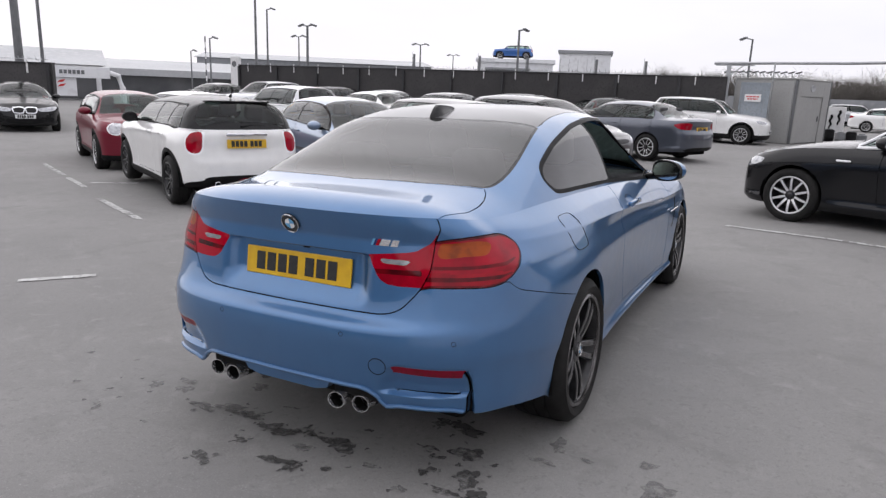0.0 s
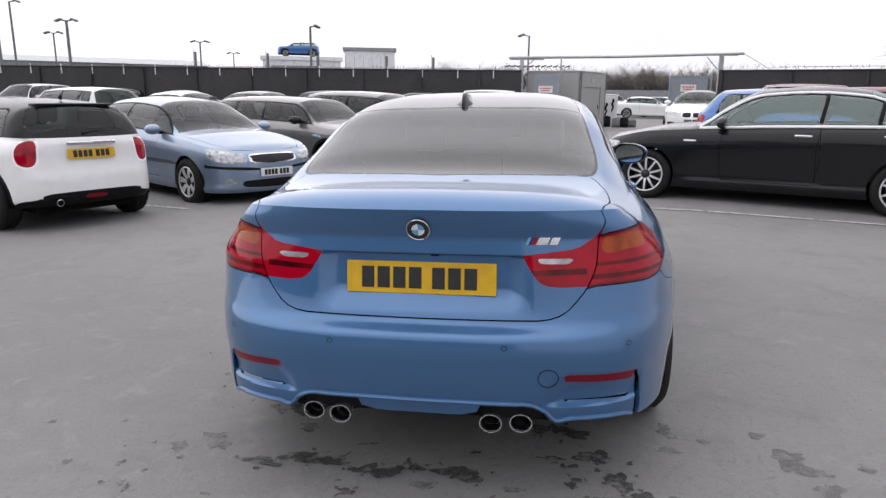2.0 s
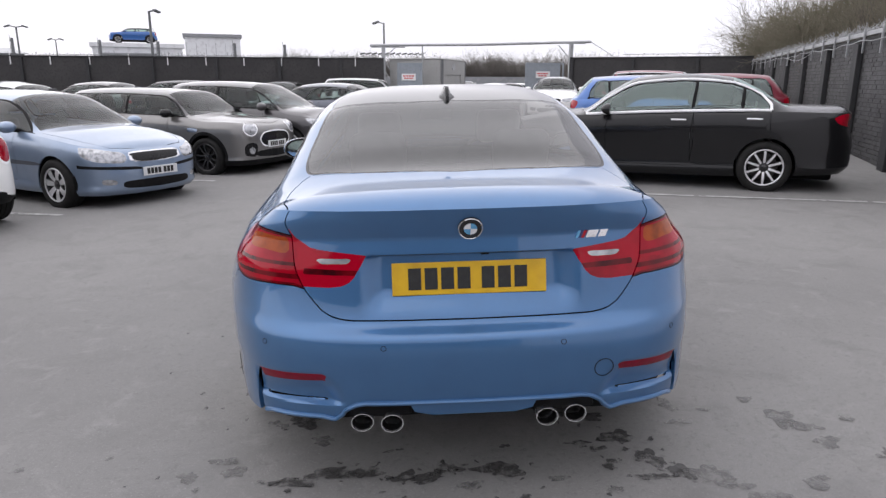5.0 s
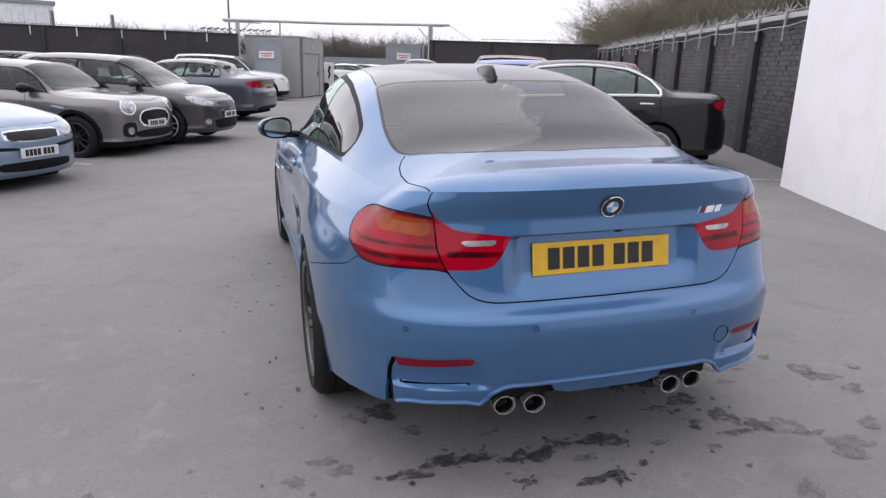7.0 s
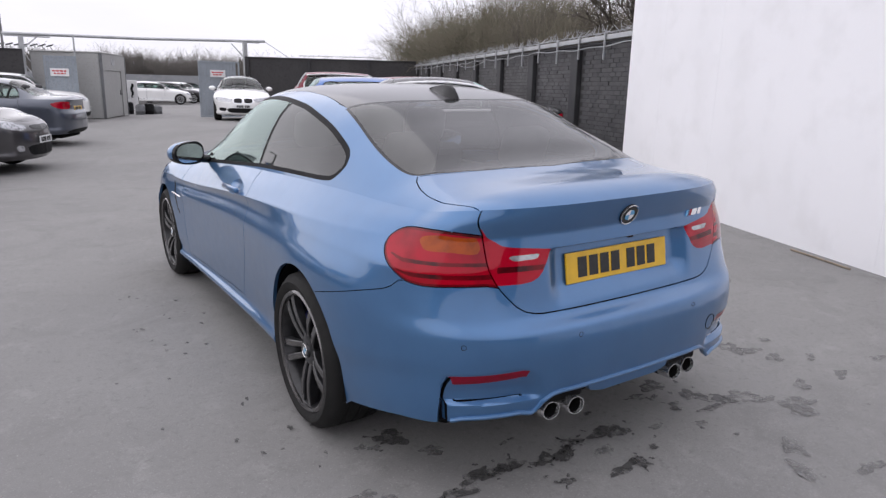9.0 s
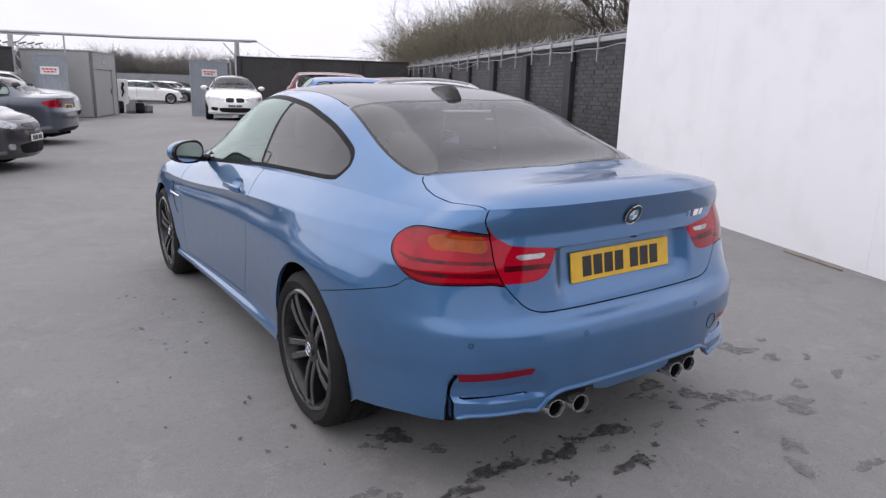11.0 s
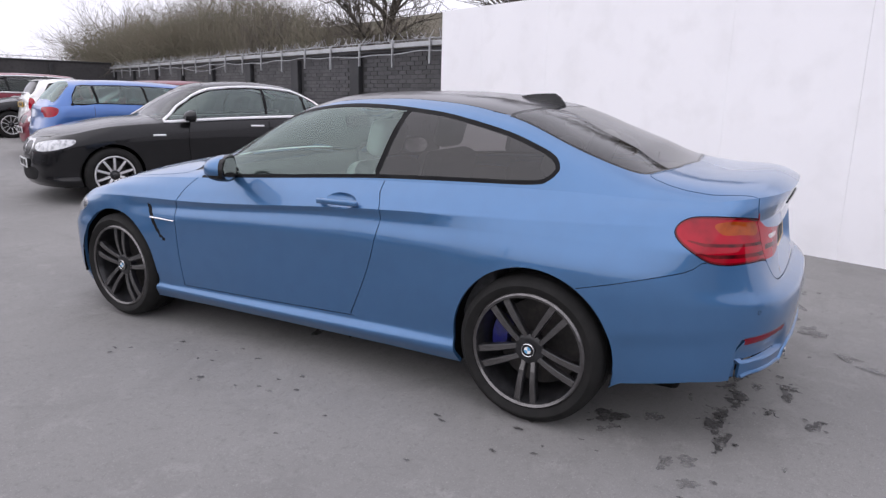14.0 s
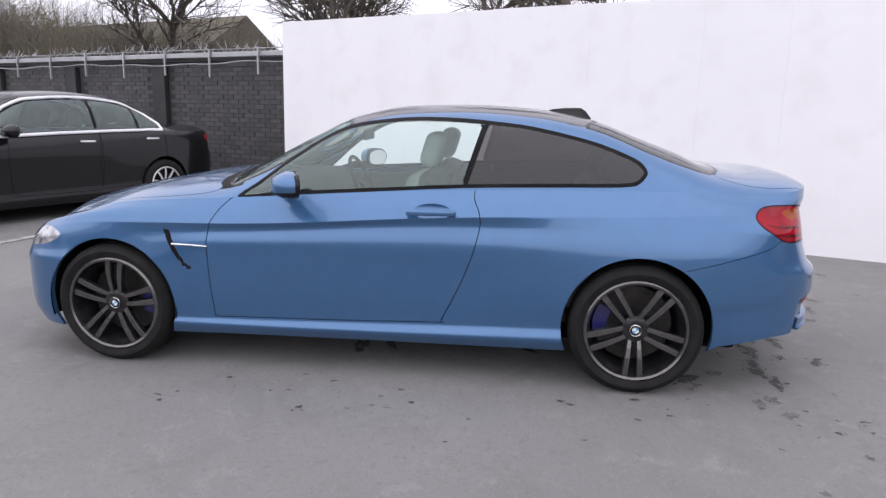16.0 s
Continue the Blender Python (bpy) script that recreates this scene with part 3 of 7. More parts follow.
# ---------------------------------------------------------------- white hoarding
hoard = thing("hoarding", "tall white-painted board hoarding with visible panel joints", "hoarding", m=frame_at(HB, HDEG))
SEAMS = [4.27, 3.38, 2.17, 0.96, -0.26, -1.48, -2.30, -3.64, -4.86, -6.08, -7.3]
rnd = random.Random(3)
for s1, s0 in zip(SEAMS, SEAMS[1:]):
    bm = bmesh.new()
    top = 2.66 if s1 > -1.5 else 2.86
    lean = rnd.uniform(-0.002, 0.002)
    box(bm, lean, lean + 0.018, s0 + 0.0003, s1 - 0.0003, 0.012, top + rnd.uniform(-0.004, 0.004), 0.002)
    part("board", bm, "hoard", hoard)
for s in SEAMS[:-1]:
    bm = bmesh.new()
    box(bm, 0.03, 0.09, s - 0.09, s - 0.03, 0, 2.6)
    part("stud", bm, "hoard_edge", hoard, "bare timber stud")
bm = bmesh.new()
flap = [(0.0, 0.54), (-0.02, 0.60), (-0.055, 0.638), (-0.16, 0.632), (-0.175, 0.612), (-0.10, 0.605), (-0.06, 0.58)]
prism(bm, flap, -0.012, -0.009, "yz")
for v in bm.verts:
    v.co.x -= 0.5 * max(v.co.z - 0.58, 0)
tag = part("torn_flap", bm, "hoard", hoard, "torn flap of white facing curling off the board")
tag.matrix_local = Matrix.Translation((0, -1.80, 0.0))
# shadow gap behind the flap, drawn as a slightly larger brown copy
bm = bmesh.new()
prism(bm, [(q[0] * 1.04, q[1] + 0.008) for q in flap], -0.0085, -0.0075, "yz")
tag = part("bare_patch", bm, "hoard_edge", hoard, "dark brown patch standing in for the shade behind the torn flap")
tag.matrix_local = Matrix.Translation((0, -1.80, 0.0))

# ---------------------------------------------------------------- gate, cabin, far yard
gate = thing("height_barrier", "tall galvanised height-restriction gate frame over the yard exit", "gate")
gdeg = heading(GATE_L, GATE_R)
glen = (Vector(GATE_R) - Vector(GATE_L)).length
gate.matrix_world = frame_at(GATE_L, gdeg)
for s in (0.0, glen):
    bm = bmesh.new()
    box(bm, -0.08, 0.08, s - 0.08, s + 0.08, 0, 2.84 if s == 0 else 3.06, 0.008)
    part("post", bm, "galv", gate)
bm = bmesh.new()
tube(bm, [(0, -.55, 2.93), (0, glen * 0.5, 3.00), (0, glen + .85, 3.16)], 0.055, 8)
part("beam", bm, "galv", gate)
for s, d in ((0.0, 1), (glen, -1)):
    bm = bmesh.new()
    tube(bm, [(0, s, 2.42), (0, s + d * 0.55, 2.90 + (.1 if d < 0 else 0))], 0.022, 6)
    part("brace", bm, "galv", gate)
    bm = bmesh.new()
    box(bm, -0.05, 0.05, s - 0.5 - (0.5 if d < 0 else 0), s + 0.9 - (0.3 if d < 0 else 0), 2.845 if d > 0 else 3.065, 2.885 if d > 0 else 3.105, 0.005)
    part("bracket", bm, "galv", gate)
bm = bmesh.new()
tube(bm, [(0, glen + .85, 3.15), (0.0, glen + 1.9, 2.55)], 0.012, 5)
part("stay_wire", bm, "galv", gate)


def sign(m, w, h, label):
    """A small notice whose writing is too small to read: bars of its colour."""
    t = thing("notice_sign", label, "sign", "notices on the gate leaves", m)
    bm = bmesh.new()
    box(bm, -w / 2, w / 2, -0.008, 0, -h / 2, h / 2, 0.002)
    part("panel", bm, "sign_white", t)
    for z, ww, mat in ((0.16 * h, 0.78 * w, "sign_red"), (-0.16 * h, 0.62 * w, "sign_red")):
        bm = bmesh.new()
        x = -ww / 2
        rnd = random.Random(int(ww * 1000))
        while x < ww / 2 - 0.02:
            e = min(x + rnd.uniform(0.06, 0.12), ww / 2)
            box(bm, x, e, -0.012, -0.0085, z - 0.09 * h, z + 0.09 * h)
            x = e + 0.025
        part("lettering_bar", bm, mat, t)
    return t


def gate_leaf(p, deg, w, h):
    t = thing("gate_leaf", "open grey steel gate leaf with vertical sheeting and a notice", "gate", "gate leaves", frame_at(p, deg))
    bm = bmesh.new()
    for y0, y1, z0, z1 in ((0, 0.06, 0.05, h), (w - 0.06, w, 0.05, h), (0.061, w - 0.061, 0.05, 0.11), (0.061, w - 0.061, h - 0.06, h)):
        box(bm, -0.03, 0.03, y0, y1, z0, z1, 0.004)
    part("leaf_frame", bm, "gate", t)
    y = 0.07
    while y < w - 0.16:
        bm = bmesh.new()
        box(bm, -0.012, 0.008, y, y + 0.125, 0.112, h - 0.062, 0.004)
        part("sheet", bm, "gate", t)
        y += 0.13
    return t


# leaves: folded back on either side of the exit
gate_leaf((-0.38, 26.42), 97, 1.02, 2.22)
sign(Matrix.Translation((0.08, 26.31, 1.66)) @ Matrix.Rotation(radians(-10), 4, "Z"), 0.58, 0.27, "small white notice with two red lines on the gate leaf")
gate_leaf((5.05, 27.35), 92, 1.65, 2.28)
sign(Matrix.Translation((5.80, 27.27, 1.79)) @ Matrix.Rotation(radians(-4), 4, "Z"), 0.60, 0.28, "small white notice with red lines on the gate leaf")

CAB = (1.42, 26.9)
cab = thing("site_cabin", "pale grey steel site cabin with a plain door", "cabin", m=frame_at(CAB, 22.6))
bm = bmesh.new()
box(bm, -2.30, 0, 0, 3.2, 0.02, 2.38, 0.015)
part("body", bm, "cabin", cab)
bm = bmesh.new()
box(bm, -2.33, 0.04, -0.03, 3.24, 2.383, 2.43, 0.01)
part("roof", bm, "cabin", cab)
bm = bmesh.new()
box(bm, 0.003, 0.08, 0.16, 0.48, 0.02, 2.36, 0.006)
box(bm, 0.003, 0.08, 2.52, 3.1, 0.02, 2.36, 0.006)
box(bm, 0.003, 0.08, 0.481, 2.519, 1.78, 2.36, 0.006)
part("door_frame", bm, "cabin", cab)
bm = bmesh.new()
box(bm, 0.003, 0.045, 0.50, 2.50, 0.04, 1.76, 0.006)
dr = part("door", bm, "cabin", cab, "plain grey steel door")
bm = bmesh.new()
box(bm, 0.046, 0.085, 2.28, 2.32, 0.85, 1.05, 0.008)
part("door_handle", bm, "pole", dr)
for x, y in ((0.004, 0.02), (0.004, 3.12)):
    bm = bmesh.new()
    box(bm, x, x + 0.09, y, y + 0.06, 0.02, 2.37, 0.004)
    part("corner_strip", bm, "pole", cab, "dark corner strip")
bm = bmesh.new()
lathe(bm, [(0.081, 0.001), (0.10, 0.13), (0.081, 0.135)], 16, "x")
bmesh.ops.scale(bm, vec=(1, 1.7, 1), verts=bm.verts)
bmesh.ops.translate(bm, vec=(0, 1.45, 2.1), verts=bm.verts)
part("vent", bm, "galv", cab)
for k in range(3):
    bm = bmesh.new()
    x = -2.29 + 1.13 * k
    box(bm, x, x + 0.012, -0.008, -0.003, 0.1, 2.32)
    part("seam", bm, "clad", cab)
bm = bmesh.new()
tube(bm, [(-.70, -.30, 0), (-.70, -.30, 2.98)], .03, 8)
gp = part("gate_prop", bm, "galv")
gp.matrix_world = frame_at(CAB, 22.6)
tagged(gp, "thin galvanised prop under the gate beam", "post")
# canopy of tilted panels in the next yard
for k in range(11):
    t = thing("canopy_panel", "dark tilted panel on a tall leg in the next yard", "panel", "tilted panels in the next yard", pose(-3.25 + 0.44 * k, 50.0, 3.42, 0, -16, 0))
    bm = bmesh.new()
    box(bm, 0, 0.40, -0.5, 0.5, 0, 0.06, 0.006)
    part("panel", bm, "clad_dark", t)
    bm = bmesh.new()
    tube(bm, [(.2, 0, -.002), (1.14, 0, -3.34)], .03, 6)
    part("leg", bm, "galv", t)


# charging and hose board beside the cabin
board = thing("service_board", "white equipment board with black hoses beside the cabin", "equipment", m=frame_at((3.12, 32.1), 96, z=ground_z(3.12, 32.1)))
bm = bmesh.new()
box(bm, -0.12, 0.12, -0.36, 0.36, 0.15, 1.45, 0.02)
part("panel", bm, "sign_white", board)
for y, z1 in ((-0.16, 1.1), (0.14, 1.3)):
    bm = bmesh.new()
    pts = [(0.14, y + 0.03 * math.sin(q * 1.1), z1 - 0.055 * q) for q in range(12)]
    tube(bm, pts, 0.055, 6, 0.03)
    part("hose", bm, "trim", board, smooth=True)
for y in (-0.3, 0.3):
    bm = bmesh.new()
    box(bm, -0.05, 0.05, y - 0.04, y + 0.04, 0, 0.149)
    part("foot", bm, "pole", board)
for k, (x, y, mt, h) in enumerate(((2.95, 31.3, "trim", 0.5), (3.35, 30.9, "pole", 0.4), (3.75, 31.1, "trim", 0.45), (4.15, 31.4, "pole", 0.35))):
    t = thing("storage_drum", "small dark drum standing beside the cabin", "drum", "drums beside the cabin", Matrix.Translation((x, y, ground_z(x, y))))
    bm = bmesh.new()
    lathe(bm, [(0, 0.001), (0, 0.19), (h * 0.3, 0.2), (h * 0.34, 0.21), (h * 0.38, 0.2), (h * 0.9, 0.2), (h, 0.17), (h, 0.001)], 16, "z")
    part("shell", bm, mt, t, smooth=True, angle=40)
    bm = bmesh.new()
    lathe(bm, [(h + 0.002, 0.001), (h + 0.002, 0.12), (h + 0.03, 0.12), (h + 0.03, 0.001)], 12, "z")
    part("lid", bm, "pole", t)


# a thin lath lying on the ground along the hoarding
lath = thing("lath", "thin dark wooden lath lying on the tarmac by the hoarding", "lath")
bm = bmesh.new()
tube(bm, [(x, y, ground_z(x, y) + .011) for x, y in ((4.02, 1.74), (3.90, 1.42), (3.77, 1.10))], 0.009, 5)
part("strip", bm, "hoard_edge", lath)

# ---------------------------------------------------------------- car bodies
def curve(keys, x):
    """Smooth monotone curve through (x, value) keys."""
    k = np.array(keys, float)
    kx, ky = k[:, 0], k[:, 1]
    x = np.clip(np.asarray(x, float), kx[0], kx[-1])
    if len(kx) == 1:
        return np.full_like(x, ky[0])
    h = np.diff(kx)
    d = np.diff(ky) / h
    m = np.zeros_like(ky)
    m[0], m[-1] = d[0], d[-1]
    for i in range(1, len(ky) - 1):
        if d[i - 1] * d[i] > 0:
            w1, w2 = 2 * h[i] + h[i - 1], h[i] + 2 * h[i - 1]
            m[i] = (w1 + w2) / (w1 / d[i - 1] + w2 / d[i])
    i = np.clip(np.searchsorted(kx, x) - 1, 0, len(h) - 1)
    t = (x - kx[i]) / h[i]
    return ((2 * t ** 3 - 3 * t ** 2 + 1) * ky[i] + (t ** 3 - 2 * t ** 2 + t) * h[i] * m[i]
            + (-2 * t ** 3 + 3 * t ** 2) * ky[i + 1] + (t ** 3 - t ** 2) * h[i] * m[i + 1])


def loop(pts, n=5):
    """A closed outline rounded by a spline; n points a side."""
    p = np.array(pts, float)
    out = []
    for i in range(len(p)):
        a, b, c, d = p[i - 1], p[i], p[(i + 1) % len(p)], p[(i + 2) % len(p)]
        for k in range(n):
            t = k / n
            out.append(0.5 * (2 * b + (c - a) * t + (2 * a - 5 * b + 4 * c - d) * t * t + (3 * b - a - 3 * c + d) * t ** 3))
    return np.array(out)


def inside(poly, u, v):
    """Signed distance to an outline, negative inside."""
    q = np.stack([u, v], 1)
    a = np.asarray(poly)
    b = np.roll(a, -1, 0)
    e = b - a
    w = q[:, None, :] - a[None]
    t = np.clip((w * e).sum(2) / np.maximum((e * e).sum(1), 1e-12), 0, 1)
    dist = np.sqrt(((w - t[:, :, None] * e) ** 2).sum(2)).min(1)
    c1 = a[None, :, 1] > q[:, None, 1]
    c2 = b[None, :, 1] > q[:, None, 1]
    den = np.where(np.abs(e[:, 1]) < 1e-12, 1e-12, e[:, 1])
    xi = a[None, :, 0] + (q[:, None, 1] - a[None, :, 1]) * e[None, :, 0] / den
    odd = ((c1 != c2) & (q[:, None, 0] < xi)).sum(1) % 2
    return np.where(odd == 1, -dist, dist)


class Skin:
    """A sheet over (u, v) in 0..1, tabulated finely, that outlines are cut into."""

    def __init__(self, table, nu, nv, us=None, vs=None):
        self.table = table
        self.bm = bmesh.new()
        us = np.linspace(0, 1, nu) if us is None else us
        vs = np.linspace(0, 1, nv) if vs is None else vs
        grid = [[self.bm.verts.new((u, v, 0)) for v in vs] for u in us]
        for a, b in zip(grid, grid[1:]):
            for j in range(len(vs) - 1):
                self.bm.faces.new((a[j], b[j], b[j + 1], a[j + 1]))

    def place(self, uv):
        t = self.table
        n, m = t.shape[0] - 1, t.shape[1] - 1
        x, y = np.clip(uv[:, 0], 0, 1) * n, np.clip(uv[:, 1], 0, 1) * m
        i, j = np.minimum(x.astype(int), n - 1), np.minimum(y.astype(int), m - 1)
        fx, fy = (x - i)[:, None], (y - j)[:, None]
        return (t[i, j] * (1 - fx) * (1 - fy) + t[i + 1, j] * fx * (1 - fy) + t[i, j + 1] * (1 - fx) * fy + t[i + 1, j + 1] * fx * fy)

    def uv(self):
        return np.array([v.co[:2] for v in self.bm.verts])

    def cut(self, f):
        """Splits the sheet along f(points, uv) = 0."""
        bm = self.bm
        bm.verts.ensure_lookup_table()
        uv = self.uv()
        val = f(self.place(uv), uv)
        val = np.where(np.abs(val) < 2e-4, 2e-4, val)
        bm.verts.index_update()
        todo = []
        for e in bm.edges:
            a, b = e.verts
            va, vb = val[a.index], val[b.index]
            if va * vb < 0:
                todo.append((e, a, float(va / (va - vb))))
        fresh = set()
        faces = set()
        for e, a, t in todo:
            faces.update(e.link_faces)
            fresh.add(bmesh.utils.edge_split(e, a, t)[1])
        for fc in faces:
            vs = [v for v in fc.verts if v in fresh]
            if len(vs) == 2:
                try:
                    bmesh.utils.face_split(fc, vs[0], vs[1])
                except ValueError:
                    pass

    def gap(self, f, w=0.0022):
        """Cuts a shut line of width 2 w along f = 0."""
        self.cut(lambda p, q: f(p, q) - w)
        self.cut(lambda p, q: f(p, q) + w)

    def centres(self):
        self.bm.faces.ensure_lookup_table()
        uv = np.array([np.mean([v.co[:2] for v in f.verts], axis=0) for f in self.bm.faces])
        return self.place(uv), uv


def sheet(skins, mirror, lip=0.0, both=True, solid=0.0):
    """One mesh from chosen faces of skins: [(skin, face indices)]. mirror: build the far side; lip: depth of the turned-in edge."""
    out = bmesh.new()
    for sk, chosen in skins:
        for sgn in ((1, -1) if both else ((-1,) if mirror else (1,))):
            vm = {}
            vl = list({v for i in chosen for v in sk.bm.faces[i].verts})
            if not vl:
                continue
            co = sk.place(np.array([v.co[:2] for v in vl]))
            for v, c in zip(vl, co):
                vm[v] = out.verts.new((c[0] * sgn, c[1], c[2]))
            for i in chosen:
                vs = [vm[v] for v in sk.bm.faces[i].verts]
                try:
                    out.faces.new(vs[::-1] if sgn > 0 else vs)
                except ValueError:
                    pass
    bmesh.ops.remove_doubles(out, verts=out.verts, dist=0.0004)
    if lip:
        out.normal_update()
        border = [e for e in out.edges if len(e.link_faces) == 1]
        nv = {}
        for e in border:
            for v in e.verts:
                if v not in nv:
                    nv[v] = out.verts.new(v.co - v.normal * lip)
        for e in border:
            a, b = e.verts
            lp = e.link_loops[0]
            if lp.vert is a:
                a, b = b, a
            try:
                out.faces.new((a, b, nv[b], nv[a]))
            except ValueError:
                pass
    return out


def ring_table(spec, ns=360, nv=120):
    """The lower body: round the plan from the middle of the tail to the middle of the nose, from the bottom edge to the belt."""
    plan = np.array(spec["plan"], float)
    seg = np.r_[0, np.cumsum(np.hypot(*np.diff(plan, axis=0).T))]
    s = np.linspace(0, seg[-1], ns)
    px = curve(np.c_[seg, plan[:, 0]], s)
    py = curve(np.c_[seg, plan[:, 1]], s)
    L, W = spec["L"], max(plan[:, 0])
    lv = spec["levels"]
    rear = np.clip(1 - (py - plan[0, 1]) / 0.75, 0, 1) ** 1.5
    front = np.clip(1 - (plan[-1, 1] - py) / 0.9, 0, 1) ** 1.5
    pts = np.zeros((len(lv), ns, 3))
    for k, d in enumerate(lv):
        pts[k, :, 0] = px - curve(d["in"], py) * np.clip(px / (0.6 * W), 0, 1)
        pts[k, :, 1] = py + (curve(d["rear"], py) if isinstance(d["rear"], list) else d["rear"]) * rear - d["front"] * front
        pts[k, :, 2] = curve(d["z"], py)
    vk = np.array(spec["vk"])
    v = np.linspace(0, 1, nv)
    out = np.zeros((ns, nv, 3))
    brk = [0] + list(spec.get("creases", [])) + [len(lv) - 1]
    for i in range(ns):
        for c in range(3):
            for a, b in zip(brk, brk[1:]):
                m = (v >= vk[a] - 1e-9) & (v <= vk[b] + 1e-9)
                out[i, m, c] = curve(np.c_[vk[a:b + 1], pts[a:b + 1, i, c]], v[m])
    out[:, :, 0] *= -1
    return out, s / seg[-1]


def top_table(spec, ring, ns=300, nw=80):
    """The upper body: sections from the belt up over the roof to the middle line."""
    edge = ring[:, -1, :]
    y = edge[:, 1]
    i0 = spec.get("tail_i", None)
    if i0 is None:
        i0 = int(np.argmax(np.abs(edge[:, 0]) > spec["tail_x"]))
    i1 = len(y) - 1 - int(np.argmax(np.abs(edge[::-1, 0]) > spec["nose_x"]))
    sub = edge[i0:i1 + 1]
    d = np.r_[0, np.cumsum(np.linalg.norm(np.diff(sub, axis=0), axis=1))]
    t = np.linspace(0, d[-1], ns)
    B = np.stack([np.interp(t, d, sub[:, c]) for c in range(3)], 1)
    w = np.linspace(0, 1, nw)
    yb = B[:, 1]
    xq, zt, zq = curve(spec["xq"], yb), curve(spec["zt"], yb), curve(spec["zq"], yb)
    h1, h2 = curve(spec["h1"], yb), curve(spec["h2"], yb)
    P0 = np.c_[-np.abs(B[:, 0]), B[:, 2]]
    T = np.c_[np.zeros(ns), zt]
    Q = np.c_[-xq, zq]
    P1 = P0 + h1[:, None] * (Q - P0)
    P2 = T + h2[:, None] * (np.c_[-xq, zt] - T)
    out = np.zeros((ns, nw, 3))
    for j, q in enumerate(w):
        pt = (1 - q) ** 3 * P0 + 3 * (1 - q) ** 2 * q * P1 + 3 * (1 - q) * q * q * P2 + q ** 3 * T
        out[:, j, 0], out[:, j, 2] = pt[:, 0], pt[:, 1]
        out[:, j, 1] = yb
    # the tail and nose edges bow with the plan
    for end, i, reach in ((0, i0, 0.5), (-1, i1, 0.6)):
        e = ring[:i0 + 1, -1] if end == 0 else ring[i1:, -1][::-1]
        ax = np.abs(e[:, 0])
        o = np.argsort(ax)
        k = np.abs(out[end, :, 0])
        ey = np.interp(k, ax[o], e[o, 1])
        ez = np.interp(k, ax[o], e[o, 2])
        dy, dz = ey - out[end, :, 1], ez - out[end, :, 2]
        fall = np.clip(1 - np.abs(yb - yb[end]) / reach, 0, 1) ** 2
        fz = np.clip(1 - np.abs(yb - yb[end]) / 0.12, 0, 1) ** 2
        bow = (ey - yb[end])
        spread = np.clip(1 - np.abs(yb - yb[end]) / reach, 0, 1) ** 1.2
        out[:, :, 1] += spread[:, None] * bow[None, :]
        out[:, :, 2] += fz[:, None] * dz[None, :]
    return out


def pick(c, test):
    return set(np.nonzero(test)[0].tolist())


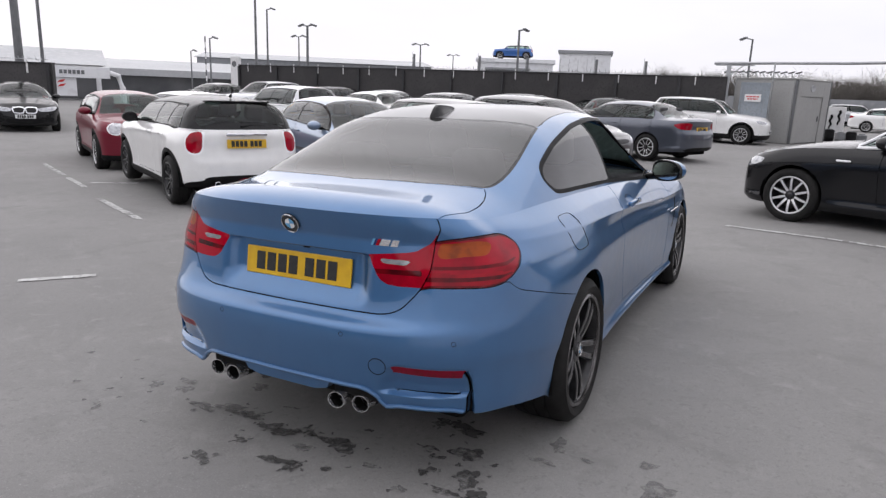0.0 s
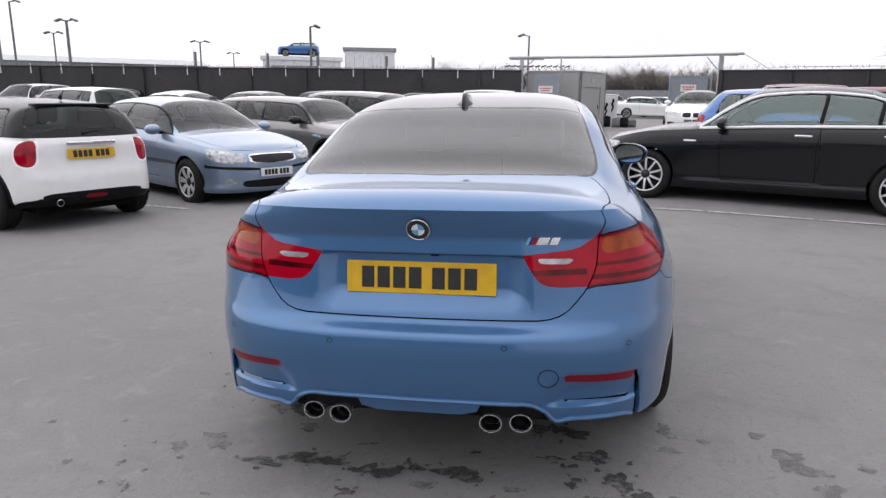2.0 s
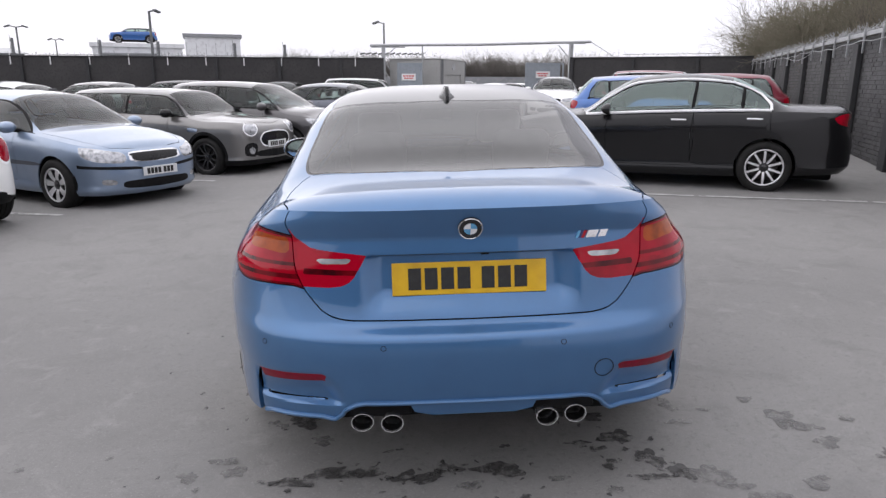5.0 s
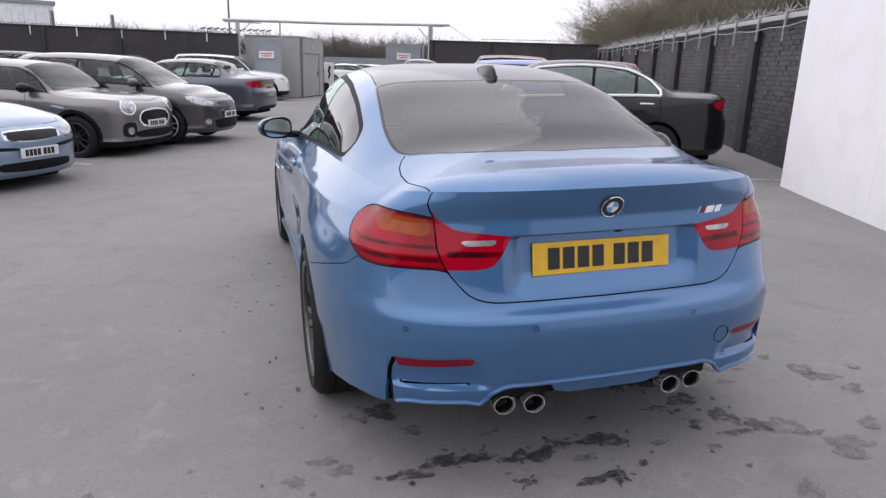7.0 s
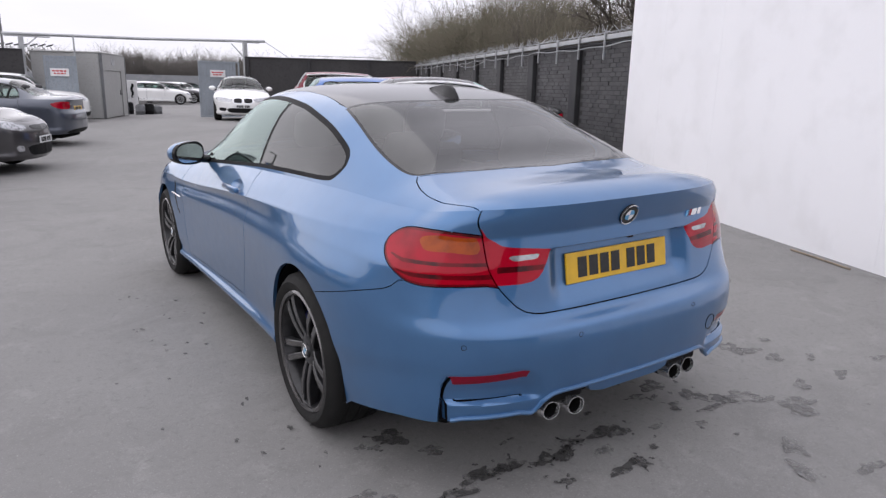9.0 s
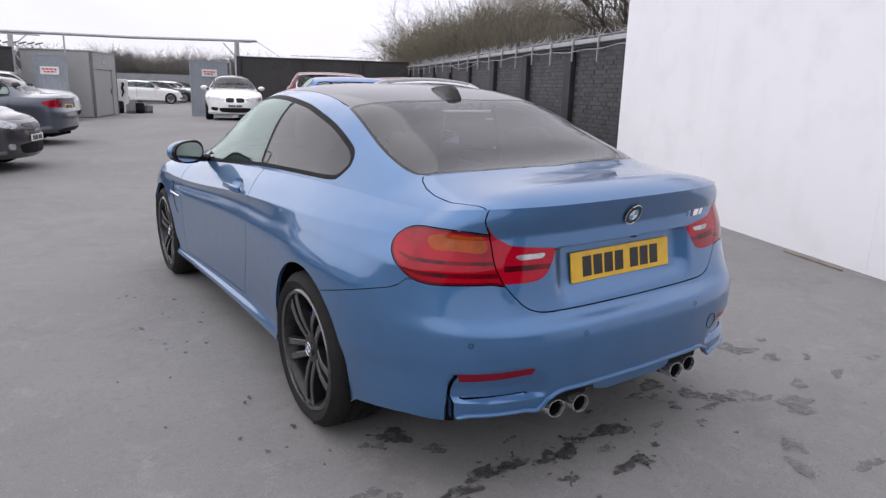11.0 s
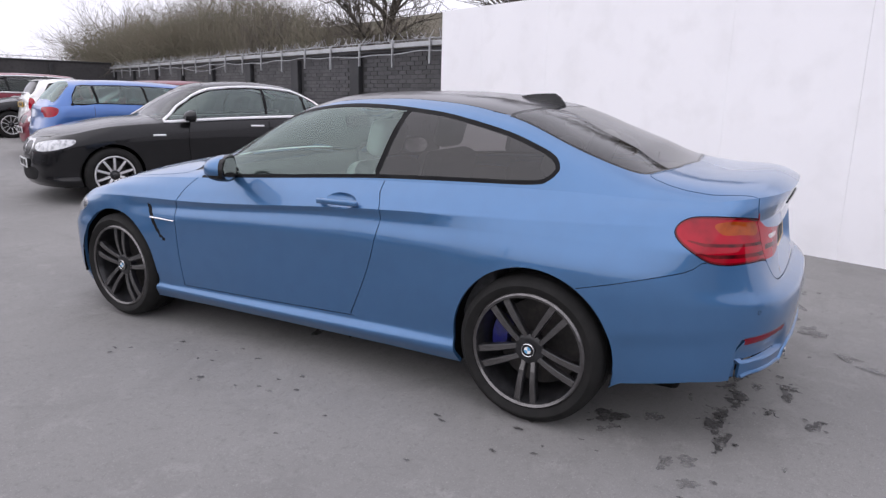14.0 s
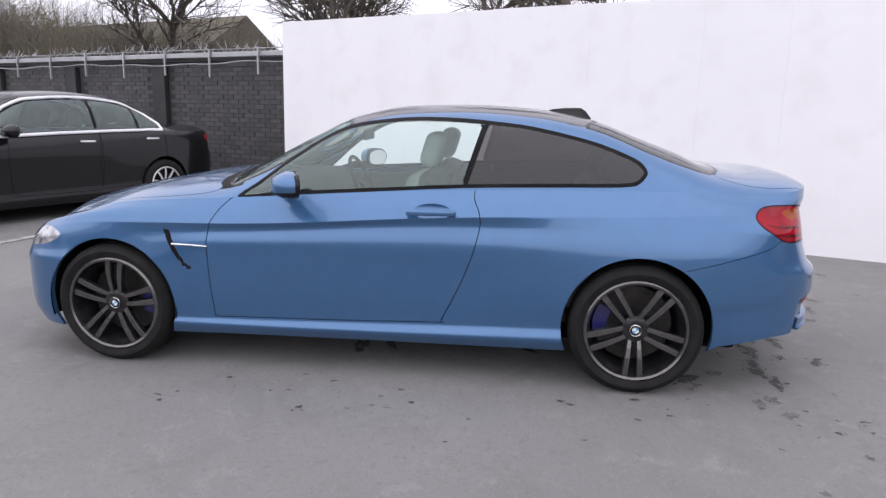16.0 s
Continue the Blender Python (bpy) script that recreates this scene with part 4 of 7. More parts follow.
# ---------------------------------------------------------------- wheels
def make_wheel(name, r, rim, width, style, face, barrel, parent, m, caliper=None, seg=48, tread=True, spokes=5):
    """A wheel about its own x axis, the outside towards -x."""
    w = new(name)
    w.empty_display_size = 0.1
    w.parent = parent
    w.matrix_local = m
    h = width / 2
    bm = bmesh.new()
    lathe(bm, [(-h + 0.012, rim - 0.004), (-h - 0.004, rim + 0.012), (-h - 0.010, (r + rim) / 2), (-h + 0.004, r - 0.022), (-h + 0.022, r - 0.004), (-h + 0.05, r), (-0.062, r + .001), (-0.058, r - .006), (-0.050, r - .006), (-0.046, r + .001), (-0.006, r + .001), (-0.003, r - .006), (0.003, r - .006), (0.006, r + .001),
               (0.046, r + .001), (0.050, r - .006), (0.058, r - .006), (0.062, r + .001), (h - 0.05, r), (h - 0.022, r - 0.004), (h - 0.004, r - 0.022), (h + 0.01, (r + rim) / 2), (h - 0.012, rim)], seg)
    bmesh.ops.recalc_face_normals(bm, faces=bm.faces)
    part("tyre", bm, "rubber", w, smooth=True, angle=50)
    bm = bmesh.new()
    lathe(bm, [(-h + 0.004, rim + 0.004), (-h - 0.004, rim - 0.006), (-h + 0.002, rim - 0.017), (-h + 0.010, rim - 0.018)], seg)
    part("rim_lip", bm, face, w, smooth=True)
    bm = bmesh.new()
    lathe(bm, [(-h + 0.010, rim - 0.018), (-h + 0.05, rim - 0.035), (h - 0.03, rim - 0.05), (h - 0.01, rim - 0.01)], seg)
    part("rim_barrel", bm, barrel, w, smooth=True)
    bm = bmesh.new()
    lathe(bm, [(0.02, 0.001), (0.02, rim * 0.76), (0.035, rim * 0.76), (0.035, 0.001)], 32)
    part("brake_disc", bm, "disc", w, smooth=True)
    bm = bmesh.new()
    lathe(bm, [(0.06, 0.001), (0.06, rim - 0.03)], 24)
    part("backing_plate", bm, "under", w)
    if caliper:
        bm = bmesh.new()
        a0, a1 = 1.22, 1.95
        poly = [(rim * 0.80 * math.cos(a0 + (a1 - a0) * q / 8), rim * 0.80 * math.sin(a0 + (a1 - a0) * q / 8)) for q in range(9)]
        poly += [(rim * 0.56 * math.cos(a1 + (a0 - a1) * q / 8), rim * 0.52 * math.sin(a1 + (a0 - a1) * q / 8)) for q in range(9)]
        prism(bm, poly, -0.03, 0.016, "yz")
        cal = part("brake_caliper", bm, "caliper", w, "bright blue brake caliper")
        cal.matrix_local = Matrix.Rotation(caliper, 4, "X")
    # spokes: tapering bars from the hub to the lip
    hubx = -h + 0.035
    for k in range(spokes):
        a = 6.28319 * k / spokes + 1.5708
        arms = ((-1, 0.0), (1, 0.0)) if style in ("double", "split") else ((0, 0.0),)
        for sd, _ in arms:
            bm = bmesh.new()
            mats = [face, barrel]
            if style == "double":
                y0, y1, wi, wo = sd * 0.022, sd * 0.038, 0.0125, 0.0175
            elif style == "split":
                y0, y1, wi, wo = sd * 0.020, sd * 0.055, 0.013, 0.012
            elif style == "wide":
                y0, y1, wi, wo = 0, 0, 0.030, 0.045
            else:
                y0, y1, wi, wo = 0, 0, 0.020, 0.017
            rows = []
            for q in range(5):
                t = q / 4
                rr = 0.048 + (rim - 0.016 - 0.048) * t
                cy = y0 + (y1 - y0) * t
                ww = wi + (wo - wi) * t
                x = hubx - 0.012 * math.sin(t * 3.14) + (-h + 0.014 - hubx) * t
                rows.append([bm.verts.new((x + dx, cy + dy, rr)) for dx, dy in ((0.034, -ww), (0.004, -ww), (0.0, -ww + 0.004), (0.0, ww - 0.004), (0.004, ww), (0.034, ww))])
            for p, n in zip(rows, rows[1:]):
                for j in range(5):
                    f = bm.faces.new((p[j], p[j + 1], n[j + 1], n[j]))
                    f.material_index = 0 if j == 2 else 1
            bmesh.ops.recalc_face_normals(bm, faces=bm.faces)
            sp = part("spoke", bm, mats, w)
            sp.matrix_local = Matrix.Rotation(a - 1.5708, 4, "X")
    bm = bmesh.new()
    lathe(bm, [(hubx + 0.04, 0.075), (hubx + 0.004, 0.07), (hubx - 0.004, 0.058), (hubx - 0.004, 0.034)], 24)
    part("hub", bm, barrel, w, smooth=True)
    bm = bmesh.new()
    lathe(bm, [(hubx - 0.003, 0.035), (hubx - 0.011, 0.033), (hubx - 0.014, 0.028), (hubx - 0.015, 0.001)], 24)
    cap = part("hub_cap", bm, "logo_dark", w, smooth=True)
    if seg >= 64:
        badge_disc(cap, hubx - 0.0165, 0.026)
    return w


def badge_disc(parent, x, r):
    """A round badge of four quarters, two pale and two blue, facing -x."""
    for q in range(4):
        bm = bmesh.new()
        c = bm.verts.new((x, 0, 0))
        ring = [bm.verts.new((x, r * 0.62 * math.cos(1.5708 * (q + k / 6)), r * 0.62 * math.sin(1.5708 * (q + k / 6)))) for k in range(7)]
        for a, b in zip(ring, ring[1:]):
            bm.faces.new((c, b, a))
        part("badge_quarter", bm, "logo_blue" if q % 2 else "logo_white", parent)
    bm = bmesh.new()
    lathe(bm, [(x, r * 1.16), (x - 0.0015, r * 1.1), (x, r * 1.04)], 24)
    part("badge_ring", bm, "chrome", parent, smooth=True)


def seat(parent, x, y, mat, z=0.28, head=True, tilt=14, w=0.46):
    """Seat as a part: cushion, back and head restraint of one kind."""
    bm = bmesh.new()
    box(bm, -w / 2, w / 2, 0, 0.50, 0, 0.20, 0.06, seg=3)
    box(bm, -w / 2, w / 2, -0.02, 0.13, 0.16, 0.66, 0.055, m=Matrix.Rotation(radians(tilt), 4, "X"), seg=3)
    st = part("seat", bm, mat, parent, smooth=True, angle=60)
    st.matrix_local = Matrix.Translation((x, y, z))
    if head:
        bm = bmesh.new()
        box(bm, -0.13, 0.13, 0.0, 0.11, 0.70, 0.90, 0.045, m=Matrix.Rotation(radians(tilt), 4, "X"), seg=3)
        part("headrest", bm, mat, st, smooth=True, angle=60)
    return st

# ---------------------------------------------------------------- the blue coupe
HERO = {
    "L": 4.65,
    "plan": [(0, .034), (.25, .040), (.45, .064), (.60, .108), (.715, .180), (.790, .275), (.868, .45), (.922, .66), (.941, .88), (.943, 1.1), (.928, 1.4), (.908, 1.9),
             (.90, 2.5), (.905, 3.1), (.922, 3.6), (.928, 3.84), (.920, 4.06), (.902, 4.22), (.855, 4.345), (.72, 4.48), (.47, 4.585), (.22, 4.64), (0, 4.65)],
    "levels": [
        {"z": [(0, .29), (.3, .262), (.66, .245), (1.4, .205), (3.44, .172), (4.2, .165), (4.65, .17)], "in": [(0, .01), (.3, .015), (.66, .035), (1.4, .045), (3.44, .045), (4.2, .03)], "rear": .035, "front": .06},
        {"z": [(0, .40), (.3, .375), (.66, .345), (1.4, .275), (3.44, .235), (4.2, .25), (4.65, .25)], "in": [(0, 0), (.3, .005), (.66, .02), (1.4, .004), (3.44, .008), (4.2, .01)], "rear": .018, "front": .01},
        {"z": [(0, .50), (.66, .43), (1.4, .335), (3.44, .272), (4.2, .32), (4.65, .32)], "in": [(0, 0), (.66, .012), (1.4, .022), (2, .032), (3.44, .022), (4.2, .005)], "rear": .005, "front": 0},
        {"z": [(0, .585), (.66, .52), (1.4, .46), (3.44, .42), (4.2, .42), (4.65, .42)], "in": [(0, 0), (.66, 0), (1.1, 0), (1.4, .008), (2, .024), (3.2, .016), (3.6, 0)], "rear": 0, "front": 0},
        {"z": [(0, .640), (.66, .622), (1.4, .6), (3.44, .56), (4.2, .54), (4.65, .52)], "in": [(0, 0), (.66, 0), (1.1, 0), (1.4, .006), (2, .018), (3.2, .012), (3.6, 0)], "rear": .008, "front": 0},
        {"z": [(0, .680), (.66, .72), (1.4, .72), (3.44, .665), (4.2, .61), (4.65, .58)], "in": [(0, 0), (.66, .005), (1.1, .006), (1.4, .010), (2, .010), (3.4, .01), (4.2, .015)], "rear": [(.03, .072), (.064, .064), (.108, .050), (.18, .046), (.45, .048)], "front": .02},
        {"z": [(0, .83), (.5, .845), (1.0, .85), (1.9, .835), (3.2, .755), (3.84, .735), (4.65, .63)], "in": [(0, .0), (.3, .002), (.45, .022), (.66, .050), (1.1, .044), (1.4, .040), (2, .034), (3.2, .030), (3.84, .02), (4.2, .03)], "rear": .100, "front": .05},
        {"z": [(0, .955), (.5, .935), (1.0, .915), (1.9, .880), (3.2, .795), (3.84, .782), (4.65, .66)], "in": [(0, .03), (.25, .045), (.4, .078), (.66, .092), (1.1, .070), (2, .020), (3.2, .014), (3.84, .025), (4.2, .05)], "rear": .118, "front": .08},
        {"z": [(0, 1.02), (.3, .99), (.5, .985), (1.0, .975), (1.9, .942), (3.2, .865), (3.84, .84), (4.65, .68)], "in": [(0, .05), (.25, .072), (.4, .120), (.66, .145), (1.1, .125), (2, .066), (3.2, .055), (3.84, .06), (4.2, .09)], "rear": .092, "front": .12},
        {"z": [(0, 1.056), (.2, 1.044), (.4, 1.022), (.6, 1.02), (.9, 1.030), (1.9, 1.005), (3.1, .93), (3.5, .905), (3.84, .875), (4.2, .79), (4.65, .69)], "in": [(0, .09), (.2, .105), (.4, .165), (.66, .198), (1.1, .178), (2, .125), (3.2, .100), (3.84, .12), (4.2, .16)], "rear": .078, "front": .18},
    ],
    "vk": [0, .10, .19, .31, .41, .49, .68, .80, .90, 1.0],
    "creases": [7],
    "tail_x": .575, "nose_x": .5,
    "xq": [(.1, .55), (.35, .58), (.62, .61), (.9, .622), (1.27, .634), (1.9, .650), (2.3, .648), (2.6, .63), (3.0, .66), (3.3, .68), (3.8, .64), (4.4, .5), (4.65, .4)],
    "zt": [(.1, 1.07), (.15, 1.096), (.22, 1.115), (.30, 1.105), (.45, 1.102), (.62, 1.126), (.8, 1.200), (1.0, 1.272), (1.27, 1.366), (1.6, 1.418), (1.95, 1.434), (2.3, 1.422), (2.6, 1.366), (2.85, 1.255), (3.1, 1.12), (3.27, 1.035), (3.36, 1.018), (3.6, .99), (3.9, .93), (4.2, .84), (4.45, .745), (4.65, .69)],
    "zq": [(.1, 1.06), (.35, 1.085), (.62, 1.122), (.8, 1.185), (1.0, 1.262), (1.27, 1.366), (1.6, 1.424), (1.95, 1.440), (2.3, 1.425), (2.6, 1.352), (2.85, 1.225), (3.1, 1.09), (3.27, .995), (3.6, .955), (3.9, .895), (4.2, .81), (4.65, .69)],
    "h1": [(.1, .8), (.62, .84), (1.0, .93), (1.27, .96), (2.6, .93), (3.3, .7), (4.6, .7)],
    "h2": [(.1, .8), (.62, .85), (1.0, .90), (1.27, .92), (2.6, .90), (3.3, .75), (4.6, .7)],
}
HUB_R, HUB_F, AXLE_R, AXLE_F = 0.344, 0.319, 1.038, 3.856


def plan_length(spec):
    p = np.array(spec["plan"], float)
    return float(np.hypot(*np.diff(p, axis=0).T).sum())


def smooth01(x):
    x = np.clip(x, 0, 1)
    return x * x * (3 - 2 * x)


def number_plate(parent, m, mat, w, h, bars=True):
    """A registration plate whose characters stand as plain dark bars."""
    bm = bmesh.new()
    box(bm, -w / 2, w / 2, -.004, .004, -h / 2, h / 2, .003)
    pl = part("number_plate", bm, mat, parent, "number plate with plain dark bars")
    pl.matrix_local = m
    if bars:
        cw, x = w * .083, -w * .395
        for k in range(7):
            if k == 4:
                x += w * .05
            bm = bmesh.new()
            box(bm, x, x + cw, -.0062, -.0045, -h * .33, h * .33, .0005)
            part("character_bar", bm, "ink", pl)
            x += w * .106
    return pl


def hero_tables():
    """The coupe's lower and upper skins, with the plate hollow pressed into the lid."""
    ring, _ = ring_table(HERO, 640, 190)
    total = plan_length(HERO)
    ns, nv = ring.shape[:2]
    D = np.repeat(np.linspace(0, total, ns)[:, None], nv, 1)
    # the flanks run fair along their length
    k = np.hanning(43)[1:-1] / np.hanning(43).sum()
    pad = np.concatenate([ring[:1].repeat(20, 0), ring, ring[-1:].repeat(20, 0)])
    fair = sum(k[i] * pad[i:i + ns] for i in range(41))
    w = (smooth01((D - 1.0) / .3) * smooth01((total - .8 - D) / .3))[:, :, None]
    ring[:] = ring * (1 - w) + fair * w
    z = ring[:, :, 2]
    ring[:, :, 1] += .044 * smooth01((.900 - z) / .010) * smooth01((z - .690) / .085) * smooth01((.375 - D) / .085)
    # hollow under each reflector, with a shelf along its lower edge
    lid = np.interp(D, [.40, .46, .51, .74, .79], [.44, .500, .532, .519, .513])
    f = smooth01((lid - z) / .010) * smooth01((z - .404) / .012) * smooth01((D - .415) / .075) * smooth01((.80 - D) / .02)
    ring[:, :, 1] += f * (.003 + .024 * smooth01((lid - z) / .085))
    return ring, top_table(HERO, ring), total


def build_hero():
    car = thing("blue_coupe", "metallic blue two-door coupe with dark roof and black five-spoke wheels", "car", "cars in the yard")
    ring, top, total = hero_tables()
    ns, nv = ring.shape[:2]
    us = np.r_[np.linspace(0, 0.19, 112), np.linspace(0.19, 0.80, 150)[1:], np.linspace(0.80, 1, 40)[1:]]
    R = Skin(ring, 0, 0, us, np.r_[np.linspace(0, .08, 8), np.linspace(.08, .24, 34)[1:], np.linspace(.24, .66, 36)[1:], np.linspace(.66, .78, 26)[1:], np.linspace(.78, 1, 22)[1:]])
    T = Skin(top, 190, 56)

    def dz(poly):
        return lambda p, q: inside(poly, q[:, 0] * total, p[:, 2])

    def yz(poly):
        return lambda p, q: inside(poly, p[:, 1], p[:, 2])

    def xy(poly):
        return lambda p, q: inside(poly, np.abs(p[:, 0]), p[:, 1])

    def ball(y, z, r):
        return lambda p, q: np.hypot(p[:, 1] - y, p[:, 2] - z) - r + 1e3 * (np.abs(p[:, 0]) < 0.5)

    arch_r, arch_f = ball(AXLE_R, HUB_R + .005, .372), ball(AXLE_F, HUB_F + .005, .366)
    LOW_D = [0, .36, .398, .425, .462, .475, .49, .51, .71, .745, .80, .83, .96, 1.25, 1.5]
    LOW_Z = [.415, .414, .407, .390, .354, .350, .352, .358, .352, .344, .330, .326, .320, .276, .1]
    bottom = lambda p, q: p[:, 2] - np.interp(q[:, 0] * total, LOW_D, LOW_Z)
    door = yz(loop([(2.055, .314), (2.035, .316), (2.022, .340), (1.942, .505), (1.880, .665), (1.845, .80), (1.840, .88), (1.872, .955), (1.945, 1.06), (2.5, 1.1), (3.06, 1.06), (3.135, .965), (3.230, .87), (3.290, .75), (3.292, .6), (3.284, .45), (3.272, .32), (3.269, .290), (3.266, .280), (3.255, .278), (3.22, .279), (2.6, .292)], 4))
    lamp = dz(loop([(.53, .945), (.60, .957), (.65, .964), (.72, .973), (.84, .980), (.95, .977), (1.015, .969), (1.048, .952), (1.064, .925), (1.054, .900), (1.02, .874), (.97, .847), (.925, .822), (.885, .807), (.82, .800), (.72, .801), (.60, .799), (.53, .797)], 3))
    lid = dz(np.array([(-.3, 1.3), (.73, 1.3), (.712, 1.040), (.692, 1.010), (.642, .962), (.565, .80), (.548, .775), (.527, .75), (.50, .721), (.472, .704), (.44, .694), (.40, .689), (.2, .687), (-.3, .685)]))
    inner = dz(np.array([(.66, .985), (.622, .955), (.588, .940), (.560, .926), (.522, .9185), (.444, .910), (.352, .900), (.365, .866), (.385, .829), (.403, .811), (.43, .799), (.475, .795), (.54, .797), (.66, .80)]))
    refl = dz(np.array([(.765, .508), (.74, .509), (.51, .521), (.490, .517), (.499, .494), (.55, .489), (.72, .477), (.748, .475)]))
    shelf = dz(np.array([(.735, .416), (.50, .4225), (.50, .4180), (.735, .4105)]))
    slot = dz(np.array([(.756, .506), (.776, .503), (.794, .45), (.803, .37), (.807, .25), (.764, .25), (.767, .345), (.771, .41), (.769, .47)]))
    bump = lambda p, q: p[:, 2] - np.interp(q[:, 0] * total, [0, .565, .80, .90, .93, .97, 1.01, 1.16, 1.42, 1.6], [.68, .795, .797, .812, .810, .785, .770, .736, .672, .625])
    head = yz(loop([(4.15, .700), (4.24, .728), (4.35, .702), (4.41, .62), (4.28, .628), (4.19, .660)], 4))
    vent = yz(loop([(3.535, .752), (3.505, .745), (3.485, .70), (3.452, .63), (3.405, .567), (3.375, .553), (3.415, .556), (3.470, .613), (3.508, .68)], 4))
    hollow = lambda y, z: ((y - 2.085) / .100) ** 2 + ((z - .899) / .038) ** 2 - 1
    scoop = lambda p, q: np.where(p[:, 0] < -.5, hollow(p[:, 1], p[:, 2]), 1.0)
    R.cut(bottom)
    R.cut(arch_r)
    R.cut(arch_f)
    R.gap(door)
    R.cut(shelf)
    R.cut(slot)
    R.cut(refl)
    R.gap(lamp, .0018)
    R.gap(lid)
    R.cut(inner)
    R.cut(head)
    R.cut(vent)
    for e in (0, .25, .5, .75, .93):
        R.cut(lambda p, q, e=e: scoop(p, q) + e)
    c, q = R.centres()
    R.cut(lambda p, q: np.where((p[:, 1] < .84), bump(p, q) + .0016, 1.0) + np.where((lamp(p, q) < .004) | (lid(p, q) < .004), 1.0, 0))
    R.cut(lambda p, q: np.where((p[:, 1] < .84) & (q[:, 0] * total > .87), bump(p, q) - .0016, 1.0))
    # lens bands
    amber = dz(loop([(.657, .952), (.70, .956), (.80, .963), (.868, .957), (.884, .945), (.862, .926), (.83, .913), (.74, .911), (.640, .905)], 3))
    bar1, bar2 = dz(np.array([(.56, .874), (.93, .884), (1.0, .893), (1.0, .888), (.92, .872), (.56, .862)])), dz(np.array([(.56, .836), (.90, .842), (.95, .850), (.94, .842), (.88, .828), (.56, .820)]))
    clear = dz(loop([(.518, .889), (.46, .8895), (.405, .889), (.414, .874), (.46, .8725), (.502, .873)], 3))
    bar3 = dz(np.array([(.35, .850), (.56, .858), (.56, .838), (.36, .834)]))
    R.cut(lambda p, q: lamp(p, q) + .009)
    R.cut(amber)
    R.cut(bar1)
    R.cut(bar2)
    R.cut(clear)
    R.cut(bar3)
    # ---- upper outlines
    dlo = yz(loop([(3.15, .922), (2.9, .945), (2.5, .974), (1.94, 1.014), (1.476, 1.032), (1.12, 1.045), (1.045, 1.066), (1.010, 1.106), (1.014, 1.135), (1.045, 1.17), (1.126, 1.208), (1.286, 1.264), (1.563, 1.325), (1.767, 1.350), (2.014, 1.366), (2.276, 1.362), (2.56, 1.322), (2.73, 1.250), (2.9, 1.135), (3.05, 1.012)], 4))
    pillar = lambda p, q: (p[:, 1] - (1.942 - (p[:, 2] - 1.0) * .30))
    rear_glass = xy(loop([(-.5, .572), (.2, .575), (.40, .600), (.52, .638), (.578, .664), (.602, .715), (.611, .80), (.606, .93), (.590, 1.07), (.575, 1.20), (.561, 1.30), (.550, 1.317), (.40, 1.268), (.2, 1.243), (-.5, 1.24)], 3))
    screen = xy(loop([(-.5, 2.64), (.3, 2.62), (.53, 2.58), (.575, 2.62), (.63, 2.85), (.70, 3.14), (.70, 3.22), (.5, 3.28), (-.5, 3.34)], 3))
    roof = xy(np.array([(-.5, 1.248), (.2, 1.251), (.40, 1.276), (.549, 1.324), (.545, 1.42), (.530, 1.6), (.518, 1.85), (.518, 2.2), (.535, 2.575), (.3, 2.612), (-.5, 2.632)]))
    deck = xy(np.array([(-.5, -.5), (.598, -.5), (.600, .24), (.622, .30), (.634, .38), (.634, .485), (.622, .56), (.600, .622), (.576, .656), (.52, .630), (.40, .593), (.2, .568), (-.5, .565)]))
    bonnet = xy(loop([(-.5, 3.40), (.5, 3.345), (.70, 3.28), (.765, 3.36), (.78, 3.6), (.755, 3.9), (.68, 4.2), (.56, 4.40), (.3, 4.5), (-.5, 4.53)], 3))
    for f in (dlo, rear_glass, screen):
        T.cut(f)
    T.cut(lambda p, q: dlo(p, q) + .019)
    T.cut(lambda p, q: np.where(dlo(p, q) < -.026, pillar(p, q) - .016, 1.0))
    T.cut(lambda p, q: np.where(dlo(p, q) < -.026, pillar(p, q) + .016, 1.0))
    T.cut(lambda p, q: rear_glass(p, q) + .012)
    T.cut(lambda p, q: screen(p, q) + .02)
    T.gap(roof, .0015)
    T.gap(deck)
    T.gap(bonnet)
    cowl = lambda p, q: np.maximum.reduce([np.abs(p[:, 0]) - .73, 3.15 - p[:, 1], p[:, 1] - 3.5])
    T.cut(cowl)

    # ---- sort the ring's faces into parts
    c, q = R.centres()
    gapw = .0021
    v = {n: f(c, q) for n, f in dict(bottom=bottom, ar=arch_r, af=arch_f, door=door, lamp=lamp, lid=lid, inner=inner, refl=refl, slot=slot, shelf=shelf, bump=bump, head=head, vent=vent, amber=amber, bar1=bar1, bar2=bar2, clear=clear, bar3=bar3, scoop=scoop).items()}
    gone = (v["bottom"] < 0) & (q[:, 0] * total < 1.45) | (v["ar"] < 0) | (v["af"] < 0)
    gone |= (np.abs(v["door"]) < gapw) | (np.abs(v["lid"]) < gapw) | ((np.abs(v["lamp"]) < .0017) & (v["lid"] > 0))
    gone |= (np.abs(v["bump"]) < .0016) & (c[:, 1] < .84) & (q[:, 0] * total > .87) & (v["lamp"] > .002)
    left = ~gone
    def take(mask):
        nonlocal left
        m = left & mask
        left = left & ~m
        return np.nonzero(m)[0].tolist()
    f_lamp = (v["lamp"] < 0) & (v["lid"] > 0)
    f_rim = take(f_lamp & (v["lamp"] > -.009))
    f_amber = take(f_lamp & (v["amber"] < 0))
    f_bars = take(f_lamp & ((v["bar1"] < 0) | (v["bar2"] < 0)))
    f_low = take(f_lamp & (c[:, 2] < .853))
    f_lamp = take(f_lamp)
